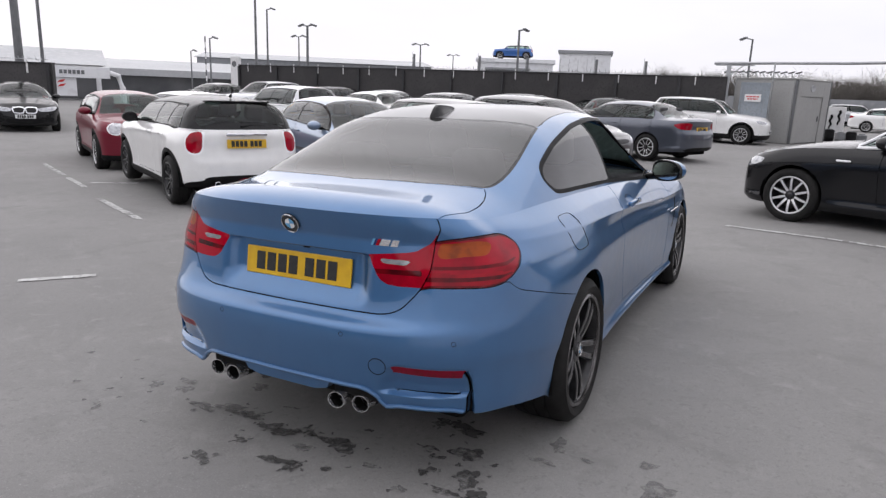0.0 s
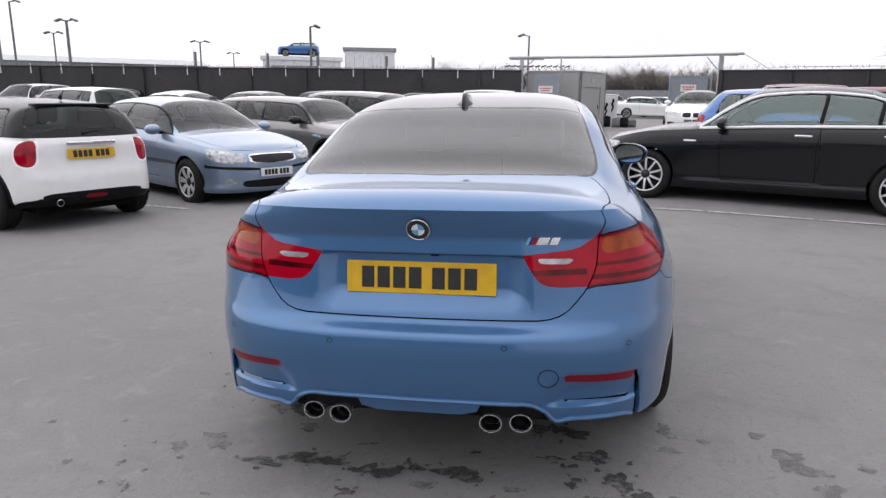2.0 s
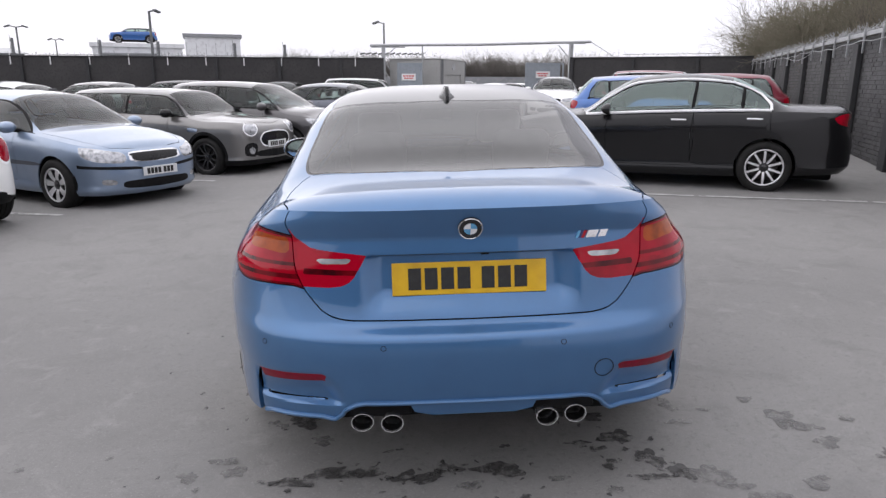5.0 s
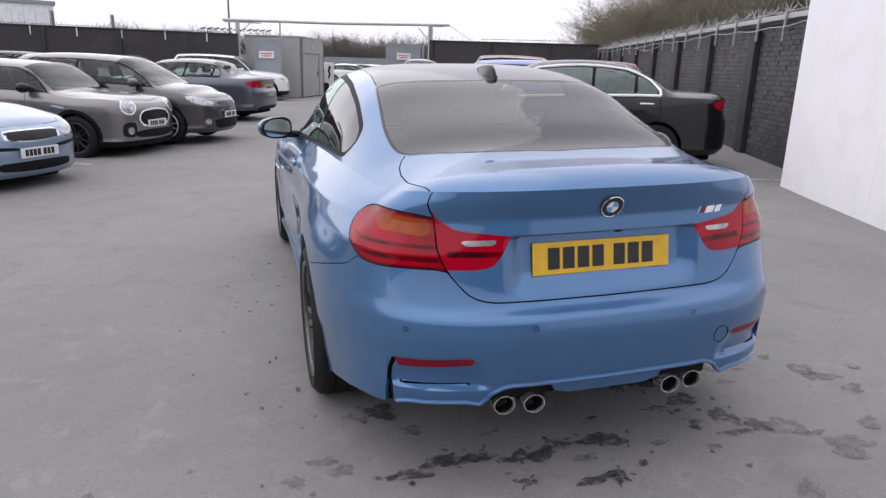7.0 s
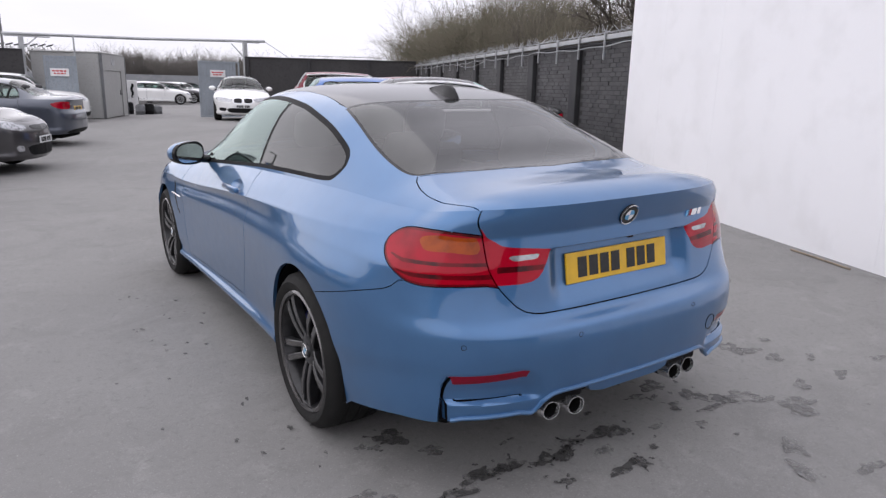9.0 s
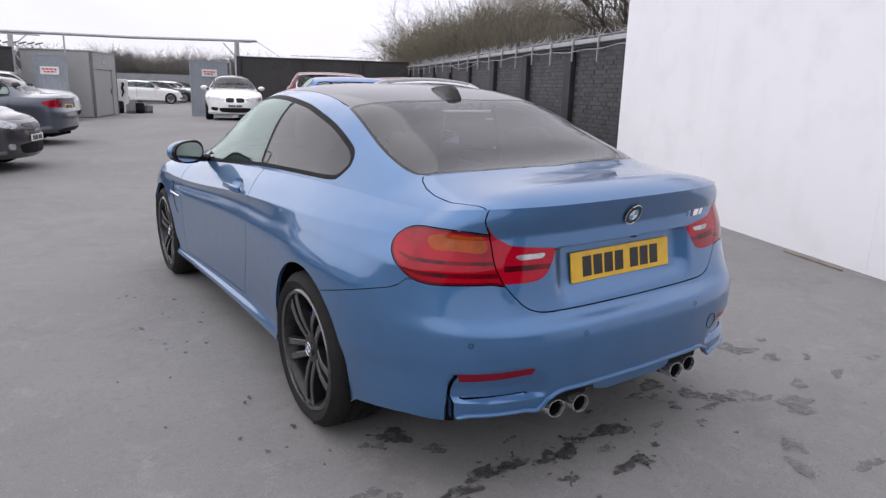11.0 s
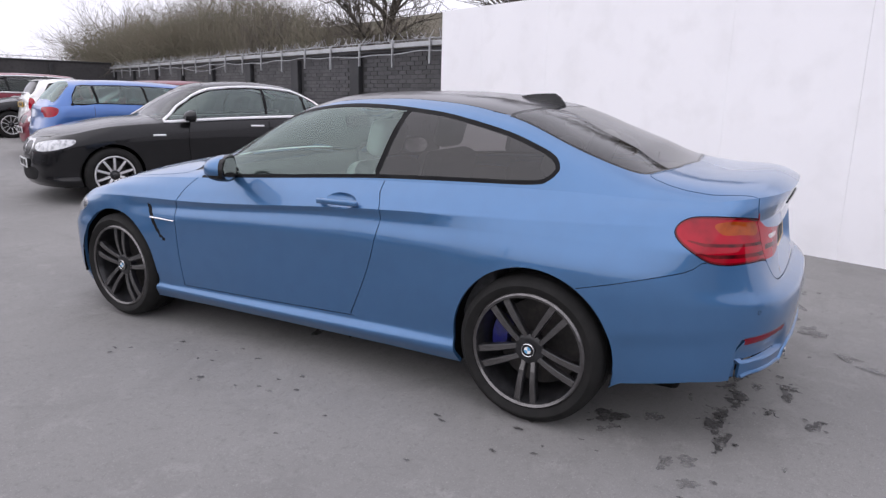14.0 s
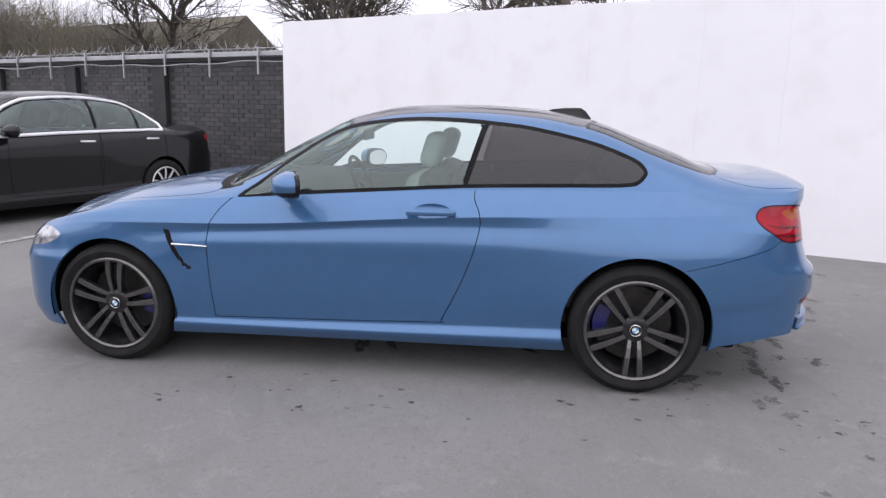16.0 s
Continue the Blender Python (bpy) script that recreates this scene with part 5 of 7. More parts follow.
    f_in = (v["inner"] < 0) & (v["lid"] < 0)
    f_clear = take(f_in & (v["clear"] < 0))
    f_bar3 = take(f_in & (v["bar3"] < 0))
    f_in = take(f_in)
    f_lid = take(v["lid"] < 0)
    f_scoop = take(v["scoop"] < 0)
    f_door = take(v["door"] < 0)
    f_refl = take(v["refl"] < 0)
    f_slot = take(v["slot"] < 0)
    f_shelf = take(v["shelf"] < 0)
    f_head = take(v["head"] < 0)
    f_vent = take(v["vent"] < 0)
    f_bump = take((v["bump"] < -.0016) & (c[:, 1] < .84) & (np.abs(c[:, 0]) < 1.0))
    f_body = take(left)
    # ---- and the upper faces
    c, q = T.centres()
    u = {n: f(c, q) for n, f in dict(dlo=dlo, pil=pillar, rg=rear_glass, sc=screen, roof=roof, deck=deck, bon=bonnet, cowl=cowl).items()}
    left = ~((np.abs(u["deck"]) < gapw) & (u["rg"] > 0) | (np.abs(u["bon"]) < gapw) | (np.abs(u["roof"]) < .0014))
    side = (u["dlo"] < 0)
    frame_band = take(side & ((u["dlo"] > -.019) | (np.abs(u["pil"]) < .016)))
    quarter = take(side & (u["pil"] < 0))
    window = take(side)
    rg_band = take((u["rg"] < 0) & (u["rg"] > -.012))
    rg = take(u["rg"] < 0)
    sc_band = take((u["sc"] < 0) & (u["sc"] > -.02))
    sc = take(u["sc"] < 0)
    t_roof = take(u["roof"] < 0)
    rg_band += take((np.abs(c[:, 0]) < .555) & (c[:, 1] > 1.15) & (c[:, 1] < 1.40))
    t_deck = take(u["deck"] < 0)
    t_bon = take(u["bon"] < 0)
    t_cowl = take(u["cowl"] < 0)
    t_body = take(left)

    def inner_wall(p, n):
        return abs(p.co.x + n.co.x) < 1.50 and abs(p.co.z - n.co.z) > abs(p.co.x - n.co.x)

    def recess(faces, far, depth):
        """The chosen skin set back by depth, with walls out to the surface."""
        bm = sheet([(R, faces)], far, 0, both=False)
        border = [e for e in bm.edges if len(e.link_faces) == 1]
        mouth = {}
        for e in border:
            for w in e.verts:
                if w not in mouth:
                    mouth[w] = bm.verts.new((w.co.x, w.co.y + .017, w.co.z))
        for w in list(bm.verts):
            if w not in mouth.values():
                w.co.y += depth
        for e in border:
            p, n = e.verts
            bm.faces.new((p, n, mouth[n], mouth[p])).material_index = 1 if inner_wall(p, n) else 0
        bmesh.ops.recalc_face_normals(bm, faces=bm.faces)
        return bm

    body = part("body_shell", sheet([(R, f_body), (T, t_body)], False, .016), "hero", car, smooth=True, angle=28)
    part("rear_bumper", sheet([(R, f_bump)], False, .016), "hero", car, smooth=True, angle=30)
    part("roof_panel", sheet([(T, t_roof)], False, .006), "carbon", car, "dark carbon-fibre roof panel", smooth=True)
    lidp = part("boot_lid", sheet([(R, f_lid), (T, t_deck)], False, .014), "hero", car, smooth=True, angle=40)
    part("bonnet", sheet([(T, t_bon)], False, .014), "hero", car, smooth=True)
    for far in (False, True):
        part("cowl", sheet([(T, t_cowl)], far, .012, both=False), "trim", car, "black plastic cowl", smooth=True)
    part("rear_window", sheet([(T, rg)], False, .004), "glass_rear", car, "dark tinted rear window", smooth=True)
    part("rear_window_band", sheet([(T, rg_band)], False, .004), "gloss_black", car, smooth=True)
    part("windscreen", sheet([(T, sc)], False, .004), "glass_clear", car, smooth=True)
    part("windscreen_band", sheet([(T, sc_band)], False, .004), "gloss_black", car, smooth=True)
    for far in (False, True):
        dr = part("door", sheet([(R, f_door)], far, .016, both=False), "hero", car, smooth=True, angle=28)
        sg = -1 if not far else 1
        part("window_trim", sheet([(T, frame_band)], far, .006, both=False), "trim", car, "black window surround", smooth=True)
        if not far:
            part("door_window", sheet([(T, window)], far, .004, both=False), "glass_clear", dr, "clear side window, wound up", smooth=True)
        part("quarter_window", sheet([(T, quarter)], far, .004, both=False), "glass_dark", car, "dark tinted rear side window", smooth=True)
        lp = part("tail_light", sheet([(R, f_lamp)], far, .02, both=False), "lamp_red", car, "red tail light with an amber turn lens", smooth=True)
        part("amber_lens", sheet([(R, f_amber)], far, .02, both=False), "lamp_amber", lp, "amber lens", smooth=True)
        part("lens_rib", sheet([(R, f_bars)], far, .02, both=False), "lamp_red_dark", lp, smooth=True)
        part("lens_rim", sheet([(R, f_rim)], far, .02, both=False), "lamp_red_dark", lp, smooth=True)
        part("lower_lens", sheet([(R, f_low)], far, .02, both=False), "lamp_red_bright", lp, smooth=True)
        lp = part("lid_light", sheet([(R, f_in)], far, .02, both=False), "lamp_red", lidp, "red inner tail light", smooth=True)
        part("reversing_lens", sheet([(R, f_clear)], far, .02, both=False), "lamp_clear", lp, "clear reversing lens", smooth=True)
        part("lens_rib", sheet([(R, f_bar3)], far, .02, both=False), "lamp_red_dark", lp, smooth=True)
        part("rear_reflector", sheet([(R, f_refl)], far, .01, both=False), "reflector", car, "dark red bumper reflector", smooth=True)
        part("bumper_slot", recess(f_slot, far, .034), ["trim", "hero"], car, "recessed black bumper air slot")
        part("shelf_gap", recess(f_shelf, far, .020), ["hero", "hero"], car, "dark gap over the bumper shelf")
        part("headlight", sheet([(R, f_head)], far, .02, both=False), "lamp_clear", car, smooth=True)
        fv = part("fender_vent", sheet([(R, f_vent)], far, .012, both=False), "trim", car, "black wing vent", smooth=True)
        bm = bmesh.new()
        tube(bm, [(sg * .926, 3.475, .680), (sg * .922, 3.38, .678), (sg * .913, 3.285, .672)], .007, 8, .005)
        part("vent_bar", bm, "chrome", fv, "chrome bar", smooth=True)
        # door handle: scooped plate and bar
        bm = sheet([(R, f_scoop)], far, 0, both=False)
        for vv in bm.verts:
            vv.co.x -= sg * .024 * max(0.0, -float(hollow(vv.co.y, vv.co.z)))
        part("handle_scoop", bm, "hero", dr, smooth=True, angle=60)
        bm = bmesh.new()
        box(bm, -.011, .011, -.128, .128, -.018, .018, .0105, seg=4)
        for vv in bm.verts:
            e = abs(vv.co.y) / .128
            vv.co.z *= 1 - .30 * e ** 3
            vv.co.x -= sg * .014 * e ** 4
        hd = part("door_handle", bm, "hero", dr, "body-coloured pull handle", smooth=True, angle=60)
        hd.matrix_local = Matrix.Translation((sg * .903, 2.090, .895)) @ Matrix.Rotation(radians(-1), 4, "X")
        # door mirror
        mm = Matrix.Translation((sg * .950, 2.80, 1.018)) @ Matrix.Rotation(radians(-sg * 28), 4, "Z")
        bm = bmesh.new()
        bmesh.ops.create_uvsphere(bm, u_segments=28, v_segments=18, radius=1.0)
        for vv in bm.verts:
            x, y, z = vv.co
            vv.co = Vector((math.copysign(abs(x) ** .75, x) * .112, (max(y, -.22) + .22) * .105 - .03, math.copysign(abs(z) ** .8, z) * (.070 + .012 * x * sg * -1)))
        for f in bm.faces:
            f.material_index = 1 if f.calc_center_median().z < -.028 or f.calc_center_median().y < -.012 else 0
        mi = part("door_mirror", bm, ["hero", "gloss_black"], dr, "blue door mirror with a black base", smooth=True, angle=50)
        mi.matrix_local = mm
        bm = bmesh.new()
        bmesh.ops.create_circle(bm, cap_ends=True, radius=1.0, segments=28)
        for vv in bm.verts:
            x, z = vv.co.x, vv.co.y
            vv.co = Vector((math.copysign(abs(x) ** .8, x) * .098, -.0325, math.copysign(abs(z) ** .85, z) * .057))
        bmesh.ops.recalc_face_normals(bm, faces=bm.faces)
        part("mirror_glass", bm, "chrome", mi, "mirror glass")
        bm = bmesh.new()
        tube(bm, [(sg * .80, 2.89, .965), (sg * .86, 2.85, .972), (sg * .92, 2.82, .985)], .026, 10, .02)
        part("mirror_arm", bm, "gloss_black", dr, smooth=True)
        bm = bmesh.new()
        prism(bm, [(3.04, .950), (2.84, .966), (2.90, 1.005)], sg * .770, sg * .776, "yz")
        part("mirror_sail", bm, "gloss_black", dr)
        # wheels
        for y, nm in ((AXLE_R, "rear"), (AXLE_F, "front")):
            hub = HUB_R if nm == "rear" else HUB_F
            m = Matrix.Translation((sg * (.800 if nm == "rear" else .782), y, hub))
            if sg > 0:
                m = m @ Matrix.Rotation(math.pi, 4, "Z")
            m = m @ Matrix.Rotation(radians(180 if nm == "rear" else 4), 4, "X")
            make_wheel("wheel", .335, .260, .262 if nm == "rear" else .25, "double", "alloy_cut", "alloy_black", car, m,
                       caliper=1.75 if nm == "rear" else 1.5, seg=64)
            bm = bmesh.new()
            rings = []
            for a in range(25):
                t = radians(-14 + 208 * a / 24)
                rings.append([bm.verts.new((sg * xx, y + rr * math.cos(t), hub + .005 + rr * math.sin(t))) for xx, rr in ((.905, .372), (.86, .384), (.56, .384))])
            for p, n in zip(rings, rings[1:]):
                for j in range(2):
                    bm.faces.new((p[j], p[j + 1], n[j + 1], n[j]))
            part("wheel_arch_liner", bm, "under", car, smooth=True)
    # exhausts, lower valance, plate, aerial, glass-house contents
    bm = bmesh.new()
    poly = [(-.200, .372), (-.225, .420), (.225, .420), (.200, .372), (.14, .358), (-.14, .358)]
    prism(bm, poly, .078, .30, "xz")
    part("diffuser", bm, "hero", car)
    for x in (-.364, -.263, .263, .364):
        bm = bmesh.new()
        lathe(bm, [(.30, .030), (.12, .033), (.085, .0375), (.062, .0385), (.056, .0392), (.056, .0365), (.070, .0355)], 32, "y")
        bmesh.ops.scale(bm, vec=(.97, 1, .80), verts=bm.verts)
        ex = part("exhaust_tip", bm, "polished", car, "polished oval exhaust tip", smooth=True, angle=45)
        ex.matrix_local = Matrix.Translation((x - .014, .028 if abs(x) > .3 else .012, .343)) @ Matrix.Rotation(radians(-6), 4, "X")
        bm = bmesh.new()
        lathe(bm, [(.070, .0355), (.11, .034), (.25, .03), (.25, .001)], 24, "y")
        bmesh.ops.scale(bm, vec=(.97, 1, .80), verts=bm.verts)
        part("exhaust_bore", bm, "under", ex)
    # black box in each exhaust cutout stands in for the shade behind the tips
    for x in (-.307, .307):
        bm = bmesh.new()
        box(bm, x * 1.022 - .105, x * 1.022 + .105, .108, .30, .345, .410, .01)
        part("exhaust_cutout", bm, "trim", car)
    pl = Matrix.Translation((-.002, .171, .8100)) @ Matrix.Rotation(radians(-8), 4, "X")
    number_plate(lidp, pl, "plate_y", .52, .111)
    bm = bmesh.new()
    for k in range(9):
        t = k / 8
        y = 1.50 - .25 * t
        hz = (.010 + .062 * t ** .8) * (1 if t < .8 else 1 - 3.9 * (t - .8))
        w = .012 + .032 * math.sin(min(t * 1.25, 1) * 1.5708) - (.03 * (t - .75) / .25 if t > .75 else 0)
        z0 = float(curve(HERO["zt"], [y])[0]) - .006
        row = [bm.verts.new((x, y, z)) for x, z in ((-w, z0), (-w * .45, z0 + hz * .40), (-.008, z0 + hz), (.008, z0 + hz), (w * .45, z0 + hz * .40), (w, z0))]
        if k:
            for j in range(5):
                bm.faces.new((prev[j], prev[j + 1], row[j + 1], row[j]))
        prev = row
    bm.faces.new(prev)
    part("roof_fin", bm, "gloss_black", car, "black shark-fin aerial", smooth=True, angle=50)
    for x, z in ((-.294, .617), (.294, .617), (-.696, .614), (.696, .614)):
        i = int(np.argmin(np.abs(ring[:200, 60, 0] + abs(x))))
        j = int(np.argmin(np.abs(ring[i, :100, 2] - z)))
        bm = bmesh.new()
        lathe(bm, [(-.0018, .0095), (-.0025, .0085), (-.0018, .0075)], 16, "y")
        ps = part("parking_sensor", bm, "trim", car)
        ps.matrix_local = Matrix.Translation((x, ring[i, j, 1] - (.004 if abs(x) > .5 else 0), z)) @ Matrix.Rotation(radians(32 if x > .5 else -32 if x < -.5 else 0), 4, "Z")
    # rolled lip along the lower edge of the bumper, over the exhausts
    for sgn in (-1, 1):
        bm = bmesh.new()
        pts = []
        for k in range(52):
            d = .757 * k / 51
            i = int(round(d / total * (ns - 1)))
            z = float(np.interp(d, LOW_D, LOW_Z)) + .004
            j = int(np.argmin(np.abs(ring[i, :80, 2] - z)))
            pts.append((sgn * -ring[i, j, 0], ring[i, j, 1] - .002, z))
        tube(bm, pts, .0085, 8)
        part("bumper_lip", bm, "hero", car, smooth=True)
    # tow-eye cover: a fine ring on the bumper
    bm = bmesh.new()
    pts = []
    for k in range(29):
        a = 6.28319 * k / 28
        x, z = .437 + .033 * math.cos(a), .512 + .031 * math.sin(a)
        i = int(np.argmin(np.abs(np.abs(ring[:110, 60, 0]) - x)))
        j = int(np.argmin(np.abs(ring[i, :100, 2] - z)))
        pts.append((x, ring[i, j, 1] - .0008, z))
    tube(bm, pts, .0014, 5, cap=False)
    part("tow_eye_cover", bm, "trim", car)
    # fuel flap outline on the off-side wing
    bm = bmesh.new()
    pts = []
    for k in range(41):
        a = 6.28319 * k / 40
        ca, sa = math.cos(a), math.sin(a)
        y = 1.00 + .088 * math.copysign(abs(ca) ** .45, ca) - .02 * sa
        z = .900 + .074 * math.copysign(abs(sa) ** .45, sa)
        i = int(np.argmin(np.abs(ring[110:500, 95, 1] - y))) + 110
        j = int(np.argmin(np.abs(ring[i, :, 2] - z)))
        pts.append((-ring[i, j, 0] + .0004, y, z))
    tube(bm, pts, .0017, 5, cap=False)
    part("fuel_flap_line", bm, "trim", car)
    # small emblem mark high on the lid edge
    bm = bmesh.new()
    box(bm, .036, .064, .161, .176, .889, .896, .003)
    part("lid_release", bm, "trim", lidp)
    bm = bmesh.new()
    box(bm, -.60, .60, .45, 4.25, .165, .46, .03)
    part("floor_pan", bm, "under", car)
    bm = bmesh.new()
    box(bm, -.80, .80, 1.42, 3.40, .168, .30, .02)
    part("sill_box", bm, "under", car)
    bm = bmesh.new()
    box(bm, -.52, .52, .22, .60, .275, .36, .03)
    part("silencer", bm, "under", car)
    # cabin
    inn = new("cabin_interior")
    inn.parent = car
    bm = bmesh.new()
    box(bm, -.72, .72, 1.28, 3.35, .30, .40, .02)
    part("cabin_floor", bm, "cloth", inn)
    bm = bmesh.new()
    box(bm, -.70, .70, .66, 1.22, .86, 1.035, .03)
    part("parcel_shelf", bm, "cloth", inn)
    bm = bmesh.new()
    box(bm, -.76, .76, 2.92, 3.32, .55, .965, .06, seg=3)
    part("dashboard", bm, "cloth", inn, smooth=True, angle=50)
    for sx in (-1, 1):
        bm = bmesh.new()
        box(bm, sx * .725, sx * .765, 1.92, 3.02, .40, .925, .012)
        part("door_card", bm, "cloth", inn)
        bm = bmesh.new()
        box(bm, sx * .60, sx * .80, 1.26, 1.86, .40, .97, .03)
        part("side_trim", bm, "cloth", inn)
        st = seat(inn, sx * .36, 2.33, "leather", .40, tilt=17, w=.46)
        bm = bmesh.new()
        box(bm, -.25, .25, -.09, .055, .10, .69, .045, m=Matrix.Rotation(radians(16), 4, "X"))
        part("seat_shell", bm, "cloth", st)
        seat(inn, sx * .33, 1.36, "leather", .36, tilt=20, w=.46)
    bm = bmesh.new()
    n1 = 28
    for k in range(n1):
        a0, a1 = 6.28319 * k / n1, 6.28319 * (k + 1) / n1
        tube(bm, [(.18 * math.cos(a0), .18 * math.sin(a0), 0), (.18 * math.cos(a1), .18 * math.sin(a1), 0)], .014, 6, cap=False)
    for a in (.3, 2.84, 4.71):
        tube(bm, [(0, 0, -.01), (.18 * math.cos(a), .18 * math.sin(a), 0)], .016, 6)
    sw = part("steering_wheel", bm, "trim", inn, smooth=True)
    sw.matrix_local = Matrix.Translation((.36, 2.75, .90)) @ Matrix.Rotation(radians(65), 4, "X")
    bm = bmesh.new()
    box(bm, -.11, .11, -.012, .012, -.035, .035, .01)
    rv = part("rear_view_mirror", bm, "trim", inn)
    rv.matrix_local = Matrix.Translation((0, 2.62, 1.24))
    # badge on the lid
    shell = BVHTree.FromPolygons([w.co.copy() for w in lidp.data.vertices], [tuple(f.vertices) for f in lidp.data.polygons])

    def skin(x, z):
        hit = shell.ray_cast(Vector((x, -1, z)), Vector((0, 1, 0)))[0]
        return hit.y if hit else .15

    slope = (skin(.006, 1.012) - skin(.006, .962)) / .05
    mb = Matrix.Translation((0, skin(.006, .987) - .001, .987)) @ Matrix.Rotation(radians(90), 4, "Z") @ Matrix.Rotation(math.atan(slope), 4, "Y")
    bm = bmesh.new()
    lathe(bm, [(.012, .041), (-.003, .041), (-.005, .039), (-.006, .001)], 36)
    bd = part("badge", bm, "logo_dark", lidp, "round badge with blue and white quarters", smooth=True)
    bd.matrix_local = mb
    badge_disc(bd, -.0075, .0355)
    # model lettering as plain bars of its colours
    for k, (x, w, mat) in enumerate(((.352, .009, "logo_blue"), (.362, .009, "badge_navy"), (.372, .011, "lamp_red_bright"), (.387, .036, "polished"), (.430, .026, "polished"))):
        bm = bmesh.new()
        prism(bm, [(x, .936), (x + w, .936), (x + w + .010, .960), (x + .010, .960)], 0, .01, "xz")
        for vv in bm.verts:
            vv.co.y += skin(vv.co.x, vv.co.z) - .0035
        part("model_badge_bar", bm, mat, lidp)
    return car


hero = build_hero()
hero.matrix_world = Matrix.Translation((.030, 1, 0)) @ Matrix.Rotation(radians(-.34), 4, "Z") @ Matrix.Rotation(radians(-1.446), 4, "Y") @ Matrix.Translation((0, -1, 0))

# ---------------------------------------------------------------- the other cars
def fleet_spec(L, W, H, wb, fo, deck, belt, cowl, nose, y_ws, y_rf, y_rr, y_rg, kind):
    yr, yf = L - fo - wb, L - fo
    sq = {"saloon": .0, "hatch": .3, "mini": .55}[kind]
    k = 1 - .35 * sq
    plan = [(0, 0), (.35 * W, .012 * k), (.60 * W, .045 * k), (.78 * W, .12 * k), (.885 * W, .23 * k), (.95 * W, .42 * k), (.985 * W, min(.75, yr - .12)), (W, yr), (.985 * W, yr + .5), (.975 * W, L / 2), (.985 * W, yf - .45),
            (W, yf)] + ([(.985 * W, yf + .24), (.95 * W, L - .30), (.88 * W, L - .18), (.68 * W, L - .075), (.36 * W, L - .018), (0, L)] if kind == "mini" else [(.98 * W, yf + .25), (.93 * W, L - .38), (.83 * W, L - .21), (.62 * W, L - .09), (.32 * W, L - .022), (0, L)])
    b0, b1, b2, b3 = belt
    bz = [(0, b0), (.35, b0 + .01), (yr, b1), (L * .48, b2), (y_ws - .1, b3), (yf, b3 - .045), (L - .3, nose + .05), (L, nose)]
    lo = [(0, .27), (.5, .25), (yr + .36, .2), (yf - .36, .19), (L, .2)]
    F = (0, .11, .2, .4, .58, .74, .86, .94, 1.0)
    side = (.055, .015, .03, .022, .012, .004, .010, .035, .07)
    rear = {"saloon": (.09, .015, 0, 0, .015, .07, .075, .06, .05), "hatch": (.09, .015, 0, 0, .03, .06, .07, .075, .09), "mini": (.08, .015, 0, .01, .04, .06, .065, .07, .085)}[kind]
    front = (.05, .01, 0, 0, 0, .01, .025, .055, .11) if kind == "mini" else (.06, .01, 0, 0, .01, .025, .05, .09, .14)
    ys = np.linspace(0, L, 24)
    za, zb = curve(lo, ys), curve(bz, ys)
    levels = []
    for f, s, r, t in zip(F, side, rear, front):
        bulge = [(y, s * (.45 if .2 <= f <= .75 and min(abs(y - yr), abs(y - yf)) < .4 else 1.0)) for y in np.linspace(0, L, 14)]
        levels.append({"z": list(zip(ys, za + f * (zb - za))), "in": bulge, "rear": r, "front": t})
    cm = (y_rf + y_ws) / 2
    zt = [(0.0, deck - .035), (.10, deck), (y_rg, deck + .012), ((y_rg + y_rr) / 2, deck + .012 + .56 * (H - .05 - deck)), (y_rr, H - .04), ((y_rr * .55 + y_rf * .45), H), (y_rf, H - .045),
          (cm, cowl + .58 * (H - .045 - cowl)), (y_ws, cowl), (y_ws + .35, cowl - .03), (L - .45, nose + (.10 if kind == "mini" else .12)), (L - .2, nose + .055), (L, nose)]
    zt = [p for i, p in enumerate(zt) if i == 0 or p[0] > zt[i - 1][0] + .005]
    zq = [(y, z - (.02 if y_rg < y < y_ws else .03)) for y, z in zt]
    q = {"saloon": 1.0, "hatch": 1.06, "mini": 1.13}[kind]
    xq = [(0, .62 * W * q), (y_rg, .69 * W * q), (y_rr, .655 * W * q), (y_rf, .67 * W * q), (y_ws, .76 * W * q), (L - .4, .68 * W), (L, .5 * W)]
    return {"L": L, "plan": plan, "levels": levels, "vk": list(F), "creases": [6], "tail_x": .62 * W, "nose_x": .55 * W, "xq": xq, "zt": zt, "zq": zq,
            "h1": [(0, .8), (y_rr, .88), (y_rf, .88), (y_ws, .7), (L, .7)], "h2": [(0, .8), (y_rr, .85), (y_rf, .85), (y_ws, .75), (L, .7)],
            "belt": bz, "W": W, "H": H, "yr": yr, "yf": yf, "ws": y_ws, "rf": y_rf, "rr": y_rr, "rg": y_rg, "low": lo}


